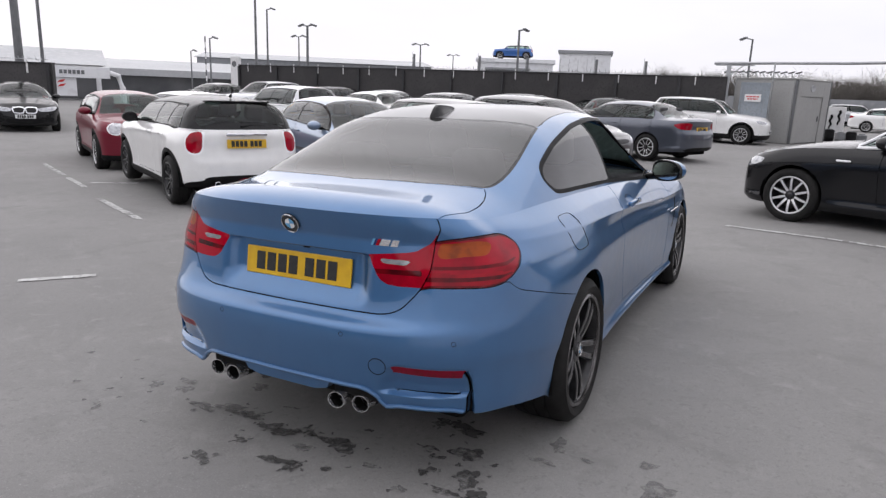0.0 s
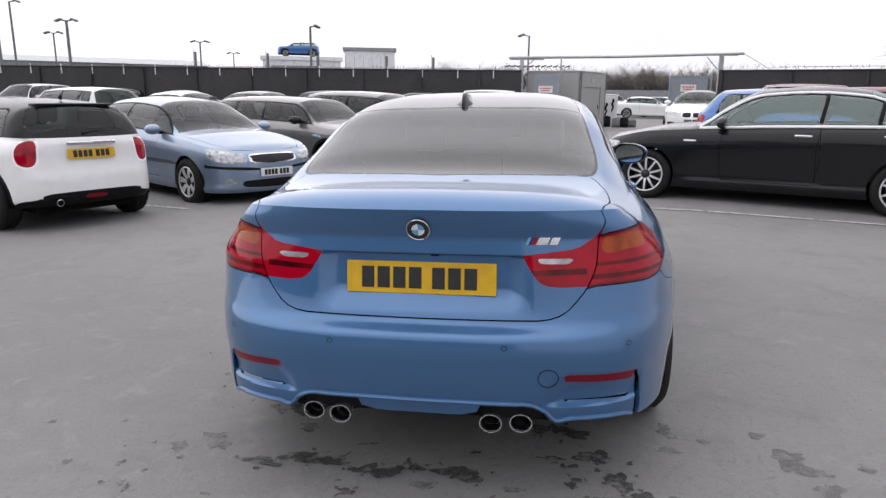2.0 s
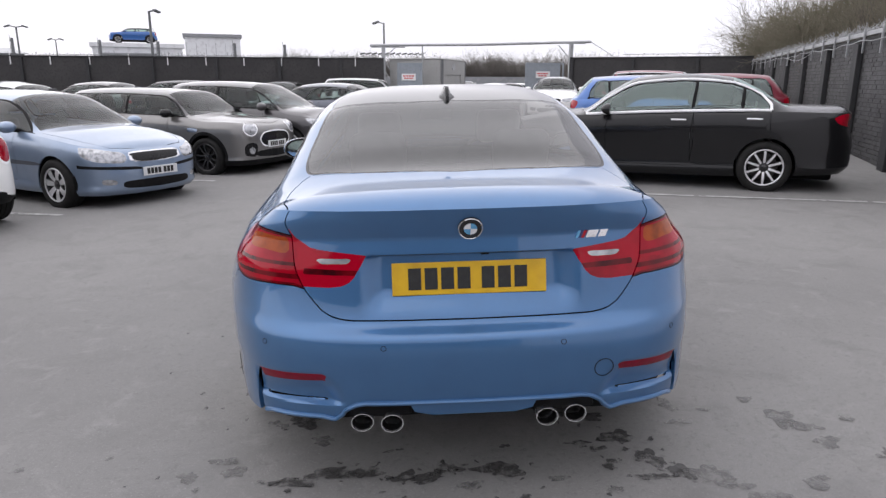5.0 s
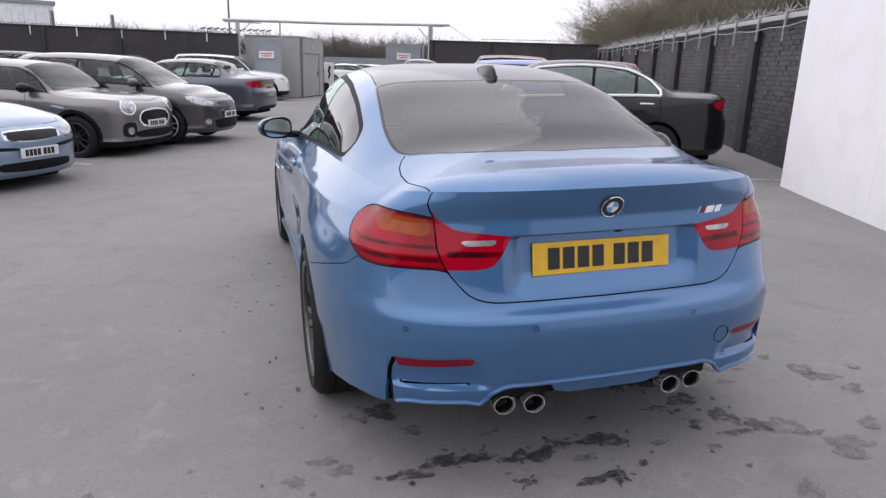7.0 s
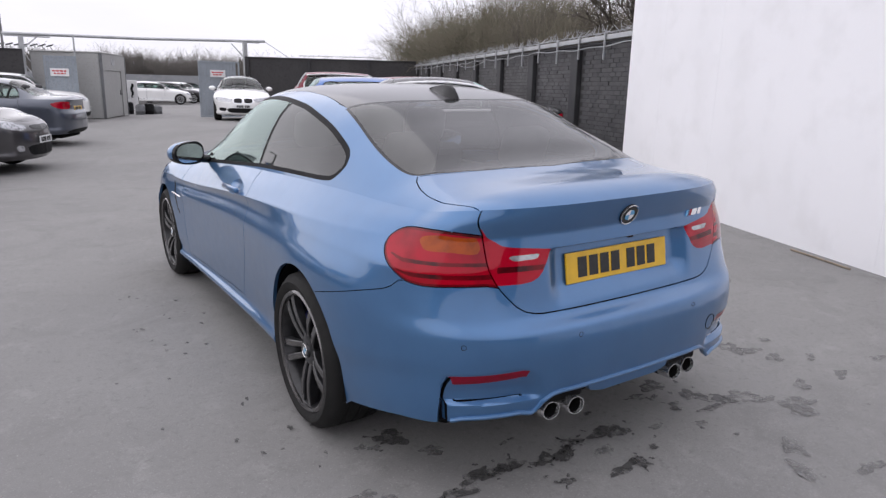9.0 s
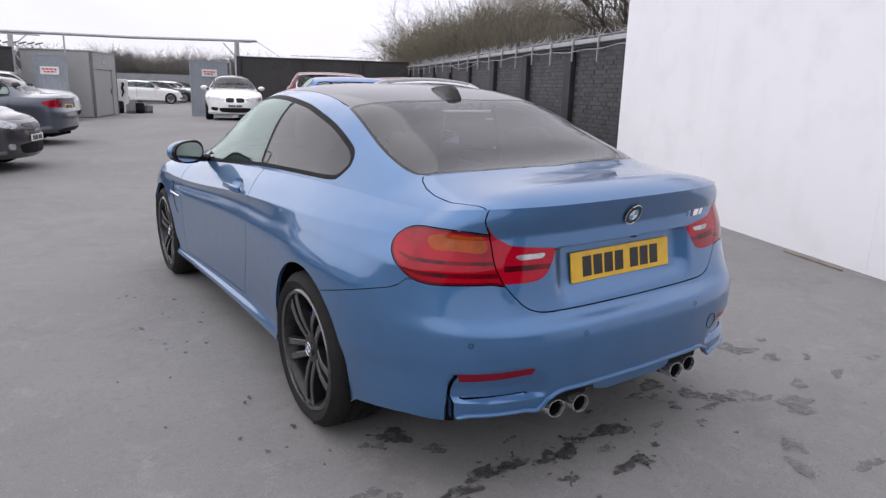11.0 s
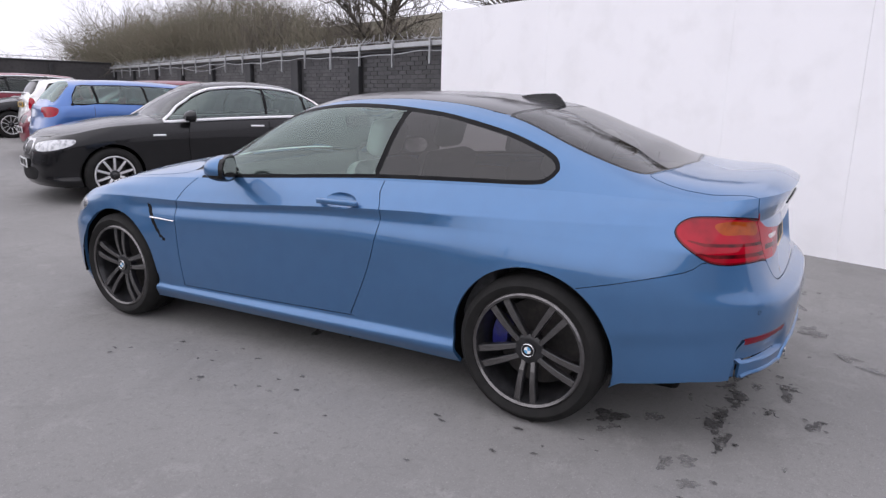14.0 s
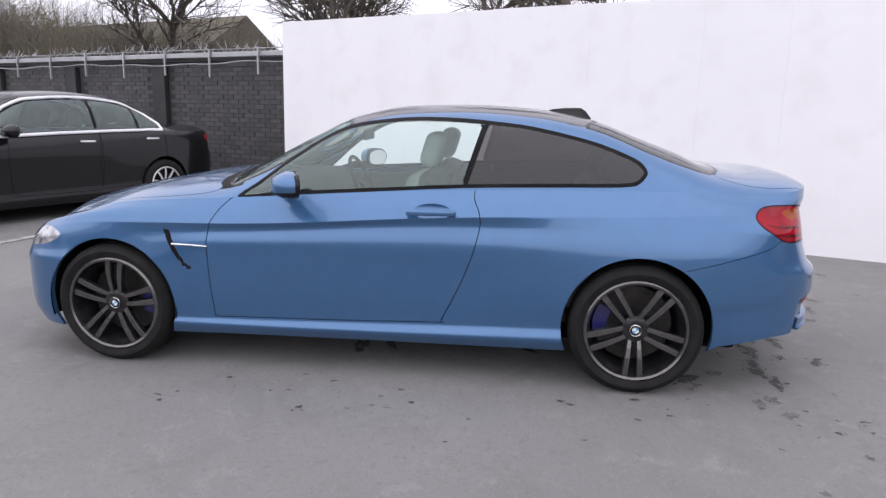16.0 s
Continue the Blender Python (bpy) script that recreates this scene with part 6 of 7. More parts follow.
def build_car(name, label, paint_mat, spec, doors, dlo_back, pillars, tail, head, wheel, roof_mat=None, extra=(), plates=("plate_y", "plate_w"), trim_low=0.0, chrome_line=False,
              tint="glass_tint", wipers=False, group="cars in the yard", glass_front="glass_tint"):
    """A parked car. doors: (y from, y to) each; pillars: y; tail, head: lens outlines over (distance round the plan, height); extra: (name, outline, material, end)."""
    car = thing(name, label, "car", group)
    ring, _ = ring_table(spec, 190, 56)
    total = plan_length(spec)
    top = top_table(spec, ring, 150, 36)
    R = Skin(ring, 0, 0, np.r_[np.linspace(0, .26, 34), np.linspace(.26, .74, 96)[1:], np.linspace(.74, 1, 34)[1:]], np.linspace(0, 1, 30))
    T = Skin(top, 90, 24)
    L, W, r = spec["L"], spec["W"], wheel["r"]

    def dz(poly, end):
        return lambda p, q: inside(poly, (q[:, 0] if end == "tail" else 1 - q[:, 0]) * total, p[:, 2])

    def yz(poly):
        return lambda p, q: inside(poly, p[:, 1], p[:, 2])

    def xy(poly):
        return lambda p, q: inside(poly, np.abs(p[:, 0]), p[:, 1])

    def ball(y):
        return lambda p, q: np.hypot(p[:, 1] - y, p[:, 2] - r - .008) - r - .035 + 1e3 * (np.abs(p[:, 0]) < .55 * W)

    ys = np.linspace(dlo_back, spec["ws"] - .10, 22)
    zbot = curve(spec["belt"], ys) + .018
    ztop = np.maximum(curve(spec["zq"], ys) - .072, zbot + .004)
    ztop[0] = (zbot[0] + min(ztop[0], zbot[0] + .2)) / 2
    dlo = yz(loop(list(zip(ys[::3], zbot[::3])) + [(ys[-1] + .04, zbot[-1] + .004)] + list(zip(ys[::-2], ztop[::-2])), 2))
    rr, rg, rf, ws = spec["rr"], spec["rg"], spec["rf"], spec["ws"]
    rgl = xy(loop([(-.5, rg + .03), (.4 * W, rg + .035), (.66 * W, rg + .06), (.69 * W, rg + .14), (.62 * W, rr - .08), (.585 * W, rr - .03), (.3 * W, rr - .012), (-.5, rr - .01)], 2))
    scr = xy(loop([(-.5, rf + .02), (.35 * W, rf + .015), (.60 * W, rf), (.64 * W, rf + .06), (.77 * W, ws - .14), (.76 * W, ws - .06), (.5 * W, ws - .02), (-.5, ws)], 2))
    arches = [ball(spec["yr"]), ball(spec["yf"])]
    door_f = []
    for a, b in doors:
        zs = float(curve(spec["low"], [a])[0])
        door_f.append(yz(np.array([(a, zs + .13), (a - .03, .62), (a, 1.2), (b - .02, 1.2), (b + .03, .75), (b, zs + .13)])))
    for f in arches:
        R.cut(f)
    for f in door_f:
        R.gap(f, .003)
    lens = [(n, dz(np.array(o), e), m, e) for n, o, m, e in ([("tail_light", loop(tail, 3), "lamp_red", "tail")] if tail else []) + ([("headlight", loop(head, 3), "lamp_clear", "nose")] if head else []) + [(n, loop(o, 3), m, e) for n, o, m, e in extra]]
    for _, f, _, _ in lens:
        R.cut(f)
    lowz = lambda p, q: p[:, 2] - trim_low
    archtrim = lambda p, q: np.minimum(*[f(p, q) for f in arches]) - .055
    if trim_low:
        R.cut(lowz)
        R.cut(archtrim)
    for f in (dlo, rgl, scr):
        T.cut(f)
    T.cut(lambda p, q: dlo(p, q) + .018)
    for y in pillars:
        T.cut(lambda p, q: np.where(dlo(p, q) < -.019, p[:, 1] - y + .12 * (p[:, 2] - 1.0) - .022, 1.0))
        T.cut(lambda p, q: np.where(dlo(p, q) < -.019, p[:, 1] - y + .12 * (p[:, 2] - 1.0) + .022, 1.0))
    roof = xy(np.array([(-.5, rr), (.62 * W, rr - .03), (.66 * W, (rr + rf) / 2), (.63 * W, rf), (-.5, rf + .02)]))
    bon = xy(loop([(-.5, ws + .02), (.6 * W, ws - .02), (.80 * W, ws - .02), (.84 * W, ws + .12), (.82 * W, L - .75), (.66 * W, L - .32), (.4 * W, L - .18), (-.5, L - .14)], 2))
    if roof_mat:
        T.cut(lambda p, q: np.where(p[:, 1] < ws - .05, p[:, 2] - curve(spec["belt"], p[:, 1]) - .022, 1.0))
    T.gap(bon, .003)

    c, q = R.centres()
    gone = np.minimum(*[f(c, q) for f in arches]) < 0
    uvv = R.uv()
    pv = R.place(uvv)
    R.bm.verts.index_update()
    for f in door_f:
        fv = np.abs(f(pv, uvv))
        wide = np.array([max(fv[v.index] for v in fc.verts) for fc in R.bm.faces])
        gone |= (np.abs(f(c, q)) < .0029) & (wide < .006)
    left = ~gone

    def take(mask):
        nonlocal left
        m = left & mask
        left = left & ~m
        return np.nonzero(m)[0].tolist()
    picked = [(n, take(f(c, q) < 0), m, e) for n, f, m, e in lens]
    low = take((lowz(c, q) < 0) | (archtrim(c, q) < 0)) if trim_low else []
    dr = [take(f(c, q) < 0) for f in door_f]
    body_r = take(left)
    c, q = T.centres()
    u = dlo(c, q)
    left = np.abs(bon(c, q)) > .0029
    pil = np.zeros(len(c), bool)
    for y in pillars:
        pil |= np.abs(c[:, 1] - y + .12 * (c[:, 2] - 1.0)) < .022
    band = take((u < 0) & ((u > -.018) | pil))
    glassf = [take((u < 0) & (c[:, 1] + .12 * (c[:, 2] - 1.0) > y)) for y in sorted(pillars, reverse=True)]
    glassf.append(take(u < 0))
    rgf, scf = take(rgl(c, q) < 0), take(scr(c, q) < 0)
    rooff = take((c[:, 2] > curve(spec["belt"], c[:, 1]) + .022) & (c[:, 1] < ws - .08)) if roof_mat else []
    bonf = take(bon(c, q) < 0)
    body_t = take(left)
    part("body_shell", sheet([(R, body_r), (T, body_t)], False, .014), paint_mat, car, smooth=True, angle=30)
    if low:
        part("lower_cladding", sheet([(R, low)], False, .014), "trim", car, smooth=True, angle=30)
    if rooff:
        part("roof_panel", sheet([(T, rooff)], False, .004), roof_mat, car, smooth=True)
    part("bonnet", sheet([(T, bonf)], False, .012), paint_mat, car, smooth=True)
    part("rear_window", sheet([(T, rgf)], False, .004), tint, car, smooth=True)
    part("windscreen", sheet([(T, scf)], False, .004), glass_front, car, smooth=True)
    for far in (False, True):
        sg = 1 if far else -1
        for k, f in enumerate(dr):
            d = part("door", sheet([(R, f)], far, .012, both=False), paint_mat, car, smooth=True, angle=30)
            a, b = doors[k]
            zh = float(curve(spec["belt"], [a + .2])[0]) - .10
            bm = bmesh.new()
            box(bm, -.012, .012, -.10, .10, -.015, .015, .01)
            h = part("door_handle", bm, "chrome" if chrome_line else paint_mat, d, smooth=True, angle=60)
            h.matrix_local = Matrix.Translation((sg * (W * .982 - .012), a + .17, zh))
        part("window_trim", sheet([(T, band)], far, .005, both=False), "trim", car, smooth=True)
        for f in glassf:
            if f:
                part("side_window", sheet([(T, f)], far, .004, both=False), tint, car, smooth=True)
        for n, f, m, e in picked:
            if f:
                part(n, sheet([(R, f)], far, .012, both=False), m, car, smooth=True)
        if chrome_line:
            bm = bmesh.new()
            pts = []
            for y, z in list(zip(ys, zbot - .006)) + list(zip(ys[::-1], ztop[::-1] + .012)):
                i = int(np.argmin(np.abs(top[:, 0, 1] - y)))
                j = int(np.argmin(np.abs(top[i, :, 2] - z)))
                pts.append((-sg * top[i, j, 0] + sg * .009, y, z))
            pts.append(pts[0])
            tube(bm, pts, .019, 8, cap=False)
            part("window_chrome", bm, "bright", car, smooth=True)
        # mirror
        zm = float(curve(spec["belt"], [ws - .35])[0]) + .075
        bm = bmesh.new()
        bmesh.ops.create_uvsphere(bm, u_segments=16, v_segments=10, radius=1.0)
        for vv in bm.verts:
            x, y, z = vv.co
            vv.co = Vector((x * .115, (max(y, -.25) + .25) * .10 - .03, z * .075))
        mi = part("door_mirror", bm, wheel.get("mirror", paint_mat), car, smooth=True, angle=50)
        mi.matrix_local = Matrix.Translation((sg * (W + .025), ws - .40, zm))
        bm = bmesh.new()
        tube(bm, [(sg * (W - .12), ws - .36, zm - .05), (sg * (W + .02), ws - .40, zm - .03)], .025, 8)
        part("mirror_arm", bm, "trim", car)
        for y in (spec["yr"], spec["yf"]):
            m = Matrix.Translation((sg * (W - .115), y, r))
            if sg > 0:
                m = m @ Matrix.Rotation(math.pi, 4, "Z")
            make_wheel("wheel", r, wheel["rim"], .215, wheel["style"], wheel["face"], wheel["barrel"], car, m @ Matrix.Rotation(y * 1.7, 4, "X"), seg=32, spokes=wheel["n"])
            bm = bmesh.new()
            rows = []
            for a in range(15):
                t = radians(-10 + 200 * a / 14)
                rows.append([bm.verts.new((sg * xx, y + (r + .05) * math.cos(t), r + .008 + (r + .05) * math.sin(t))) for xx in (W - .045, W - .35)])
            for p, n in zip(rows, rows[1:]):
                bm.faces.new((p[0], p[1], n[1], n[0]))
            part("wheel_arch_liner", bm, "under", car)
    bm = bmesh.new()
    box(bm, -W + .30, W - .30, .25, L - .3, .17, .45, .03)
    box(bm, -W + .07, W - .07, spec["yr"] + r + .08, spec["yf"] - r - .08, .19, .32, .03)
    part("floor_pan", bm, "under", car)
    inn = new("cabin_interior")
    inn.parent = car
    bm = bmesh.new()
    box(bm, -W + .16, W - .16, max(rg + .25, .35), ws - .25, .40, .66, .04)
    part("cabin_floor", bm, "cloth", inn)
    bm = bmesh.new()
    box(bm, -W + .15, W - .15, ws - .55, ws - .16, .5, float(curve(spec["belt"], [ws - .2])[0]) + .0, .06)
    part("dashboard", bm, "cloth", inn)
    for sx in (-.36, .36):
        seat(inn, sx, rf - .45 - (.15 if L > 4.3 else 0), "cloth", .40)
        seat(inn, sx, max(rr - .08, rf - 1.45), "cloth", .42, tilt=18)
    if plates[0]:
        number_plate(car, Matrix.Translation((0, spec["rear_plate"][0], spec["rear_plate"][1])) @ Matrix.Rotation(radians(-6), 4, "X"), plates[0], .52, .111)
    if plates[1]:
        number_plate(car, Matrix.Translation((0, L + .006 - spec.get("front_plate_in", 0), spec.get("front_plate", .46))) @ Matrix.Rotation(math.pi, 4, "Z"), plates[1], .52, .111)
    return car, R, T


def settle(car, deg, local, world):
    """Turns a car to head deg clockwise of +y and sets its local point on the given spot."""
    m = Matrix.Rotation(-radians(deg), 4, "Z")
    off = m @ Vector((local[0], local[1], 0))
    car.matrix_world = Matrix.Translation((world[0] - off.x, world[1] - off.y, ground_z(world[0], world[1]))) @ m
    return car


BLACK5 = {"r": .318, "rim": .225, "style": "split", "face": "alloy_black", "barrel": "alloy_black", "n": 5, "mirror": "gloss_black"}
SILVER10 = {"r": .335, "rim": .235, "style": "single", "face": "alloy", "barrel": "alloy_black", "n": 10}
SILVER7 = {"r": .318, "rim": .21, "style": "wide", "face": "alloy", "barrel": "alloy_black", "n": 7}
SILVER5 = {"r": .325, "rim": .225, "style": "split", "face": "alloy", "barrel": "alloy_black", "n": 5}

S3 = dict(kind="saloon", L=4.62, W=.905, H=1.435, wb=2.81, fo=.77, deck=1.07, belt=(.99, 1.0, .975, .92), cowl=1.0, nose=.745, y_ws=3.35, y_rf=2.55, y_rr=1.25, y_rg=.62)


def saloon3(name, label, mat, wheel=SILVER5, **kw):
    sp = fleet_spec(**S3)
    sp["rear_plate"] = (.072, .80)
    return build_car(name, label, mat, sp, [(.98, 1.86), (1.87, 2.92)], .95, [1.88, 1.18], [(.46, .93), (.62, .955), (.78, .955), (.92, .93), (.98, .90), (.90, .84), (.74, .80), (.50, .80), (.46, .84)],
                     [(.34, .685), (.56, .72), (.80, .745), (.98, .735), (.90, .66), (.70, .615), (.45, .60), (.35, .625)], wheel,
                     extra=[("grille", [(.045, .705), (.28, .70), (.275, .60), (.23, .572), (.07, .572), (.045, .60)], "gloss_black", "nose"), ("grille_surround", [(.022, .728), (.31, .722), (.303, .59), (.25, .548), (.055, .548), (.022, .59)], "chrome", "nose"), ("air_intake", [(-.2, .40), (.45, .40), (.52, .34), (.40, .27), (-.2, .27)], "trim", "nose"),
                            ("bumper_vent", [(.56, .40), (.78, .42), (.80, .34), (.60, .31)], "trim", "nose"), ("valance", [(-.2, .36), (.55, .36), (.62, .27), (-.2, .24)], "trim", "tail")],
                     **kw)[0]


def saloon5(name, label, mat):
    sp = fleet_spec(kind="saloon", L=4.90, W=.93, H=1.53, wb=2.968, fo=.83, deck=1.12, belt=(1.03, 1.05, 1.02, .965), cowl=1.04, nose=.77, y_ws=3.52, y_rf=2.74, y_rr=1.55, y_rg=.80)
    sp["rear_plate"] = (.075, .82)
    car = build_car(name, label, mat, sp, [(1.10, 2.02), (2.03, 3.12)], 1.08, [2.04, 1.44], [(.46, .98), (.62, 1.02), (.78, 1.03), (.92, 1.005), (.98, .97), (.92, .91), (.74, .87), (.50, .86)],
                     [(.40, .70), (.56, .735), (.80, .765), (1.05, .765), (.98, .69), (.75, .635), (.48, .62)], SILVER10, chrome_line=True,
                     extra=[("grille", [(.045, .72), (.28, .715), (.275, .60), (.07, .572), (.045, .60)], "gloss_black", "nose"), ("grille_surround", [(.022, .742), (.31, .738), (.303, .59), (.06, .548), (.022, .59)], "chrome", "nose"), ("air_intake", [(-.2, .42), (.45, .42), (.52, .34), (.40, .27), (-.2, .27)], "trim", "nose")], tint="glass_clear")[0]
    for sg in (-1, 1):
        bm = bmesh.new()
        box(bm, sg * .925 - .012, sg * .925 + .012, 3.44, 3.60, .805, .828, .008)
        part("side_marker", bm, "bright", car, "bright side marker", smooth=True, angle=50)
    return car


def hatch1(name, label, mat):
    sp = fleet_spec(kind="hatch", L=4.32, W=.882, H=1.43, wb=2.69, fo=.76, deck=1.0, belt=(.97, 1.0, .97, .92), cowl=.99, nose=.74, y_ws=3.15, y_rf=2.42, y_rr=.52, y_rg=.17)
    sp["rear_plate"] = (.072, .76)
    return build_car(name, label, mat, sp, [(.80, 1.65), (1.66, 2.72)], .46, [1.68, .86], [(.38, .94), (.60, .96), (.78, .955), (.86, .92), (.80, .82), (.66, .79), (.50, .80), (.46, .86), (.38, .87)],
                     [(.36, .69), (.56, .725), (.80, .75), (.98, .73), (.88, .66), (.70, .62), (.45, .61)], SILVER5,
                     extra=[("grille", [(.03, .71), (.28, .70), (.27, .60), (.06, .57)], "gloss_black", "nose")], tint="glass_clear")[0]


def city_hatch(name, label, mat):
    sp = fleet_spec(kind="hatch", L=4.0, W=.868, H=1.49, wb=2.511, fo=.82, deck=1.02, belt=(1.0, 1.03, .98, .93), cowl=1.01, nose=.78, y_ws=3.06, y_rf=2.22, y_rr=.42, y_rg=.14)
    sp["rear_plate"] = (.07, .70)
    sp["front_plate"] = .50
    return build_car(name, label, mat, sp, [(.85, 1.55), (1.56, 2.62)], .50, [1.58, .90], [(.55, 1.0), (.72, 1.0), (.80, .93), (.74, .80), (.62, .80)],
                     [(.46, .72), (.62, .77), (.85, .82), (1.02, .82), (.95, .74), (.78, .68), (.55, .66)], SILVER5,
                     extra=[("grille", [(-.2, .72), (.34, .73), (.30, .66), (-.2, .645)], "gloss_black", "nose"), ("grille_bar", [(-.2, .70), (.30, .705), (.29, .685), (-.2, .68)], "chrome", "nose"), ("air_intake", [(-.2, .42), (.45, .42), (.52, .34), (.40, .27), (-.2, .27)], "trim", "nose"),
                            ("fog_lamp", [(.62, .42), (.72, .43), (.72, .35), (.62, .34)], "lamp_clear", "nose")])[0]


def mondeo(name, label, mat):
    sp = fleet_spec(kind="hatch", L=4.73, W=.905, H=1.445, wb=2.754, fo=.83, deck=1.04, belt=(.99, 1.0, .96, .91), cowl=1.0, nose=.745, y_ws=3.52, y_rf=2.68, y_rr=1.15, y_rg=.35)
    sp["rear_plate"] = (.072, .80)
    sp["front_plate"] = .47
    return build_car(name, label, mat, sp, [(1.02, 1.96), (1.97, 3.08)], .82, [1.98, 1.12], [(.55, .95), (.80, .96), (.86, .90), (.78, .80), (.60, .80)],
                     [(.44, .70), (.60, .735), (.82, .775), (.98, .775), (.95, .68), (.80, .62), (.62, .595), (.45, .60)], SILVER7, glass_front="glass_tint",
                     extra=[("grille", [(-.2, .70), (.33, .70), (.35, .66), (.30, .61), (-.2, .60)], "gloss_black", "nose"), ("grille_bar", [(-.2, .72), (.36, .715), (.385, .66), (.33, .60), (-.2, .585), (-.2, .60), (.30, .612), (.345, .66), (.33, .70), (-.2, .70)], "chrome", "nose"),
                            ("air_intake", [(-.2, .37), (.40, .37), (.52, .35), (.46, .28), (-.2, .27)], "trim", "nose"), ("bumper_strip", [(.30, .535), (.85, .565), (1.02, .57), (1.02, .535), (.85, .53), (.30, .50)], "trim", "nose"),
                            ("fog_lamp", [(.60, .38), (.74, .40), (.76, .34), (.62, .33)], "lamp_clear", "nose"), ("rub_strip", [(1.85, .58), (3.6, .58), (3.6, .535), (1.85, .535)], "greyblue", "nose")])[0]


def mini(name, label, mat, roof_mat, wheel=BLACK5, long=True, nose=True, trim=.30):
    if long:
        sp = fleet_spec(kind="mini", L=3.98, W=.848, H=1.395, wb=2.567, fo=.74, deck=.99, belt=(.97, .985, .97, .945), cowl=1.01, nose=.85, y_ws=2.95, y_rf=2.38, y_rr=.38, y_rg=.12)
        doors, pillars = [(.86, 1.52), (1.53, 2.48)], [1.55, .90]
    else:
        sp = fleet_spec(kind="mini", L=3.72, W=.842, H=1.41, wb=2.467, fo=.68, deck=.99, belt=(.97, .985, .97, .945), cowl=1.01, nose=.85, y_ws=2.75, y_rf=2.18, y_rr=.37, y_rg=.12)
        doors, pillars = [(1.08, 2.30)], [1.12]
    sp["rear_plate"] = (.040, .82)
    sp["front_plate"] = .42
    W = sp["W"]
    tail = [(.665 + .105 * math.copysign(abs(math.cos(a * .5236)) ** .8, math.cos(a * .5236)), .835 + .135 * math.copysign(abs(math.sin(a * .5236)) ** .8, math.sin(a * .5236))) for a in range(12)]
    ring_t = [(.665 + (u - .665) * 1.22, .835 + (z - .835) * 1.17) for u, z in tail]
    head = [(.56 + .125 * math.cos(a * .5236), .78 + .105 * math.sin(a * .5236)) for a in range(12)]
    ring_h = [(.56 + .148 * math.cos(a * .5236), .78 + .128 * math.sin(a * .5236)) for a in range(12)]
    car, R, T = build_car(name, label, mat, sp, doors, .40, pillars, tail, head, wheel, roof_mat=roof_mat, trim_low=trim,
                          extra=[("tail_light_ring", ring_t, "bright", "tail"), ("headlight_ring", ring_h, "bright", "nose"), ("grille", [(-.2, .70), (.30, .70), (.40, .62), (.38, .52), (.30, .47), (-.2, .47)], "gloss_black", "nose"),
                                 ("rear_fog_lamp", [(-.12, .375), (.10, .375), (.10, .335), (-.12, .335)], "reflector", "tail"), ("rear_cladding", [(-.2, .40), (.50, .41), (.60, .36), (.80, .33), (.85, .24), (-.2, .2)], "trim", "tail")])
    bm = bmesh.new()
    box(bm, -.27, .27, .018, .05, .915, .958, .012)
    part("handle_strip", bm, "chrome", car, "chrome tailgate strip", smooth=True, angle=50)
    bm = bmesh.new()
    tube(bm, [(-.05, .10, 1.035), (.08, .135, 1.05), (.25, .14, 1.045)], .012, 6)
    part("rear_wiper", bm, "trim", car)
    bm = bmesh.new()
    box(bm, -.42, .42, .30, .47, 1.328, 1.352, .01)
    part("roof_spoiler", bm, roof_mat or mat, car, smooth=True, angle=50)
    for x in (-.40,):
        bm = bmesh.new()
        lathe(bm, [(.02, .036), (-.01, .038), (-.012, .032), (.02, .03), (.1, .03)], 20, "y")
        e = part("exhaust_tip", bm, "chrome", car, smooth=True)
        e.matrix_local = Matrix.Translation((x, .03, .31))
    bm = bmesh.new()
    tube(bm, [(0, .60, 1.40), (0, .52, 1.50)], .006, 6, .003)
    tube(bm, [(0, .62, 1.40), (0, .58, 1.43)], .022, 8, .01)
    part("aerial", bm, "trim", car)
    return car


def clubman(name, label, mat, roof_mat):
    sp = fleet_spec(kind="mini", L=4.25, W=.90, H=1.445, wb=2.67, fo=.80, deck=.99, belt=(.98, 1.0, .98, .95), cowl=1.02, nose=.86, y_ws=3.12, y_rf=2.5, y_rr=.30, y_rg=.10)
    sp["rear_plate"] = (.045, .70)
    sp["front_plate"] = .53
    head = [(.60 + .125 * math.cos(a * .5236), .80 + .105 * math.sin(a * .5236)) for a in range(12)]
    ring_h = [(.60 + .148 * math.cos(a * .5236), .80 + .126 * math.sin(a * .5236)) for a in range(12)]
    fog = [(.62 + .06 * math.cos(a * .6283), .44 + .06 * math.sin(a * .6283)) for a in range(10)]
    gr = [(-.2, .72), (.26, .72), (.38, .66), (.41, .60), (.36, .54), (.26, .51), (-.2, .51)]
    gro = [(-.2, .742), (.27, .742), (.40, .675), (.438, .60), (.38, .52), (.27, .488), (-.2, .488)]
    car, R, T = build_car(name, label, mat, sp, [(.95, 1.70), (1.71, 2.66)], .22, [1.73, .95], [(.5, .80), (.7, .81), (.72, .74), (.52, .73)], head, dict(BLACK5, r=.325, rim=.23), roof_mat=roof_mat, trim_low=.29,
                          extra=[("headlight_ring", ring_h, "bright", "nose"), ("grille", gr, "gloss_black", "nose"), ("grille_surround", gro, "bright", "nose"), ("fog_lamp", fog, "lamp_clear", "nose"),
                                 ("fog_surround", [(.52, .55), (.72, .55), (.76, .40), (.70, .35), (.54, .36)], "gloss_black", "nose"), ("air_intake", [(-.2, .43), (.46, .43), (.5, .34), (-.2, .32)], "trim", "nose"),
                                 ("scuttle", [(1.62, .80), (1.80, .80), (1.80, .74), (1.62, .74)], "chrome", "nose")])
    return car


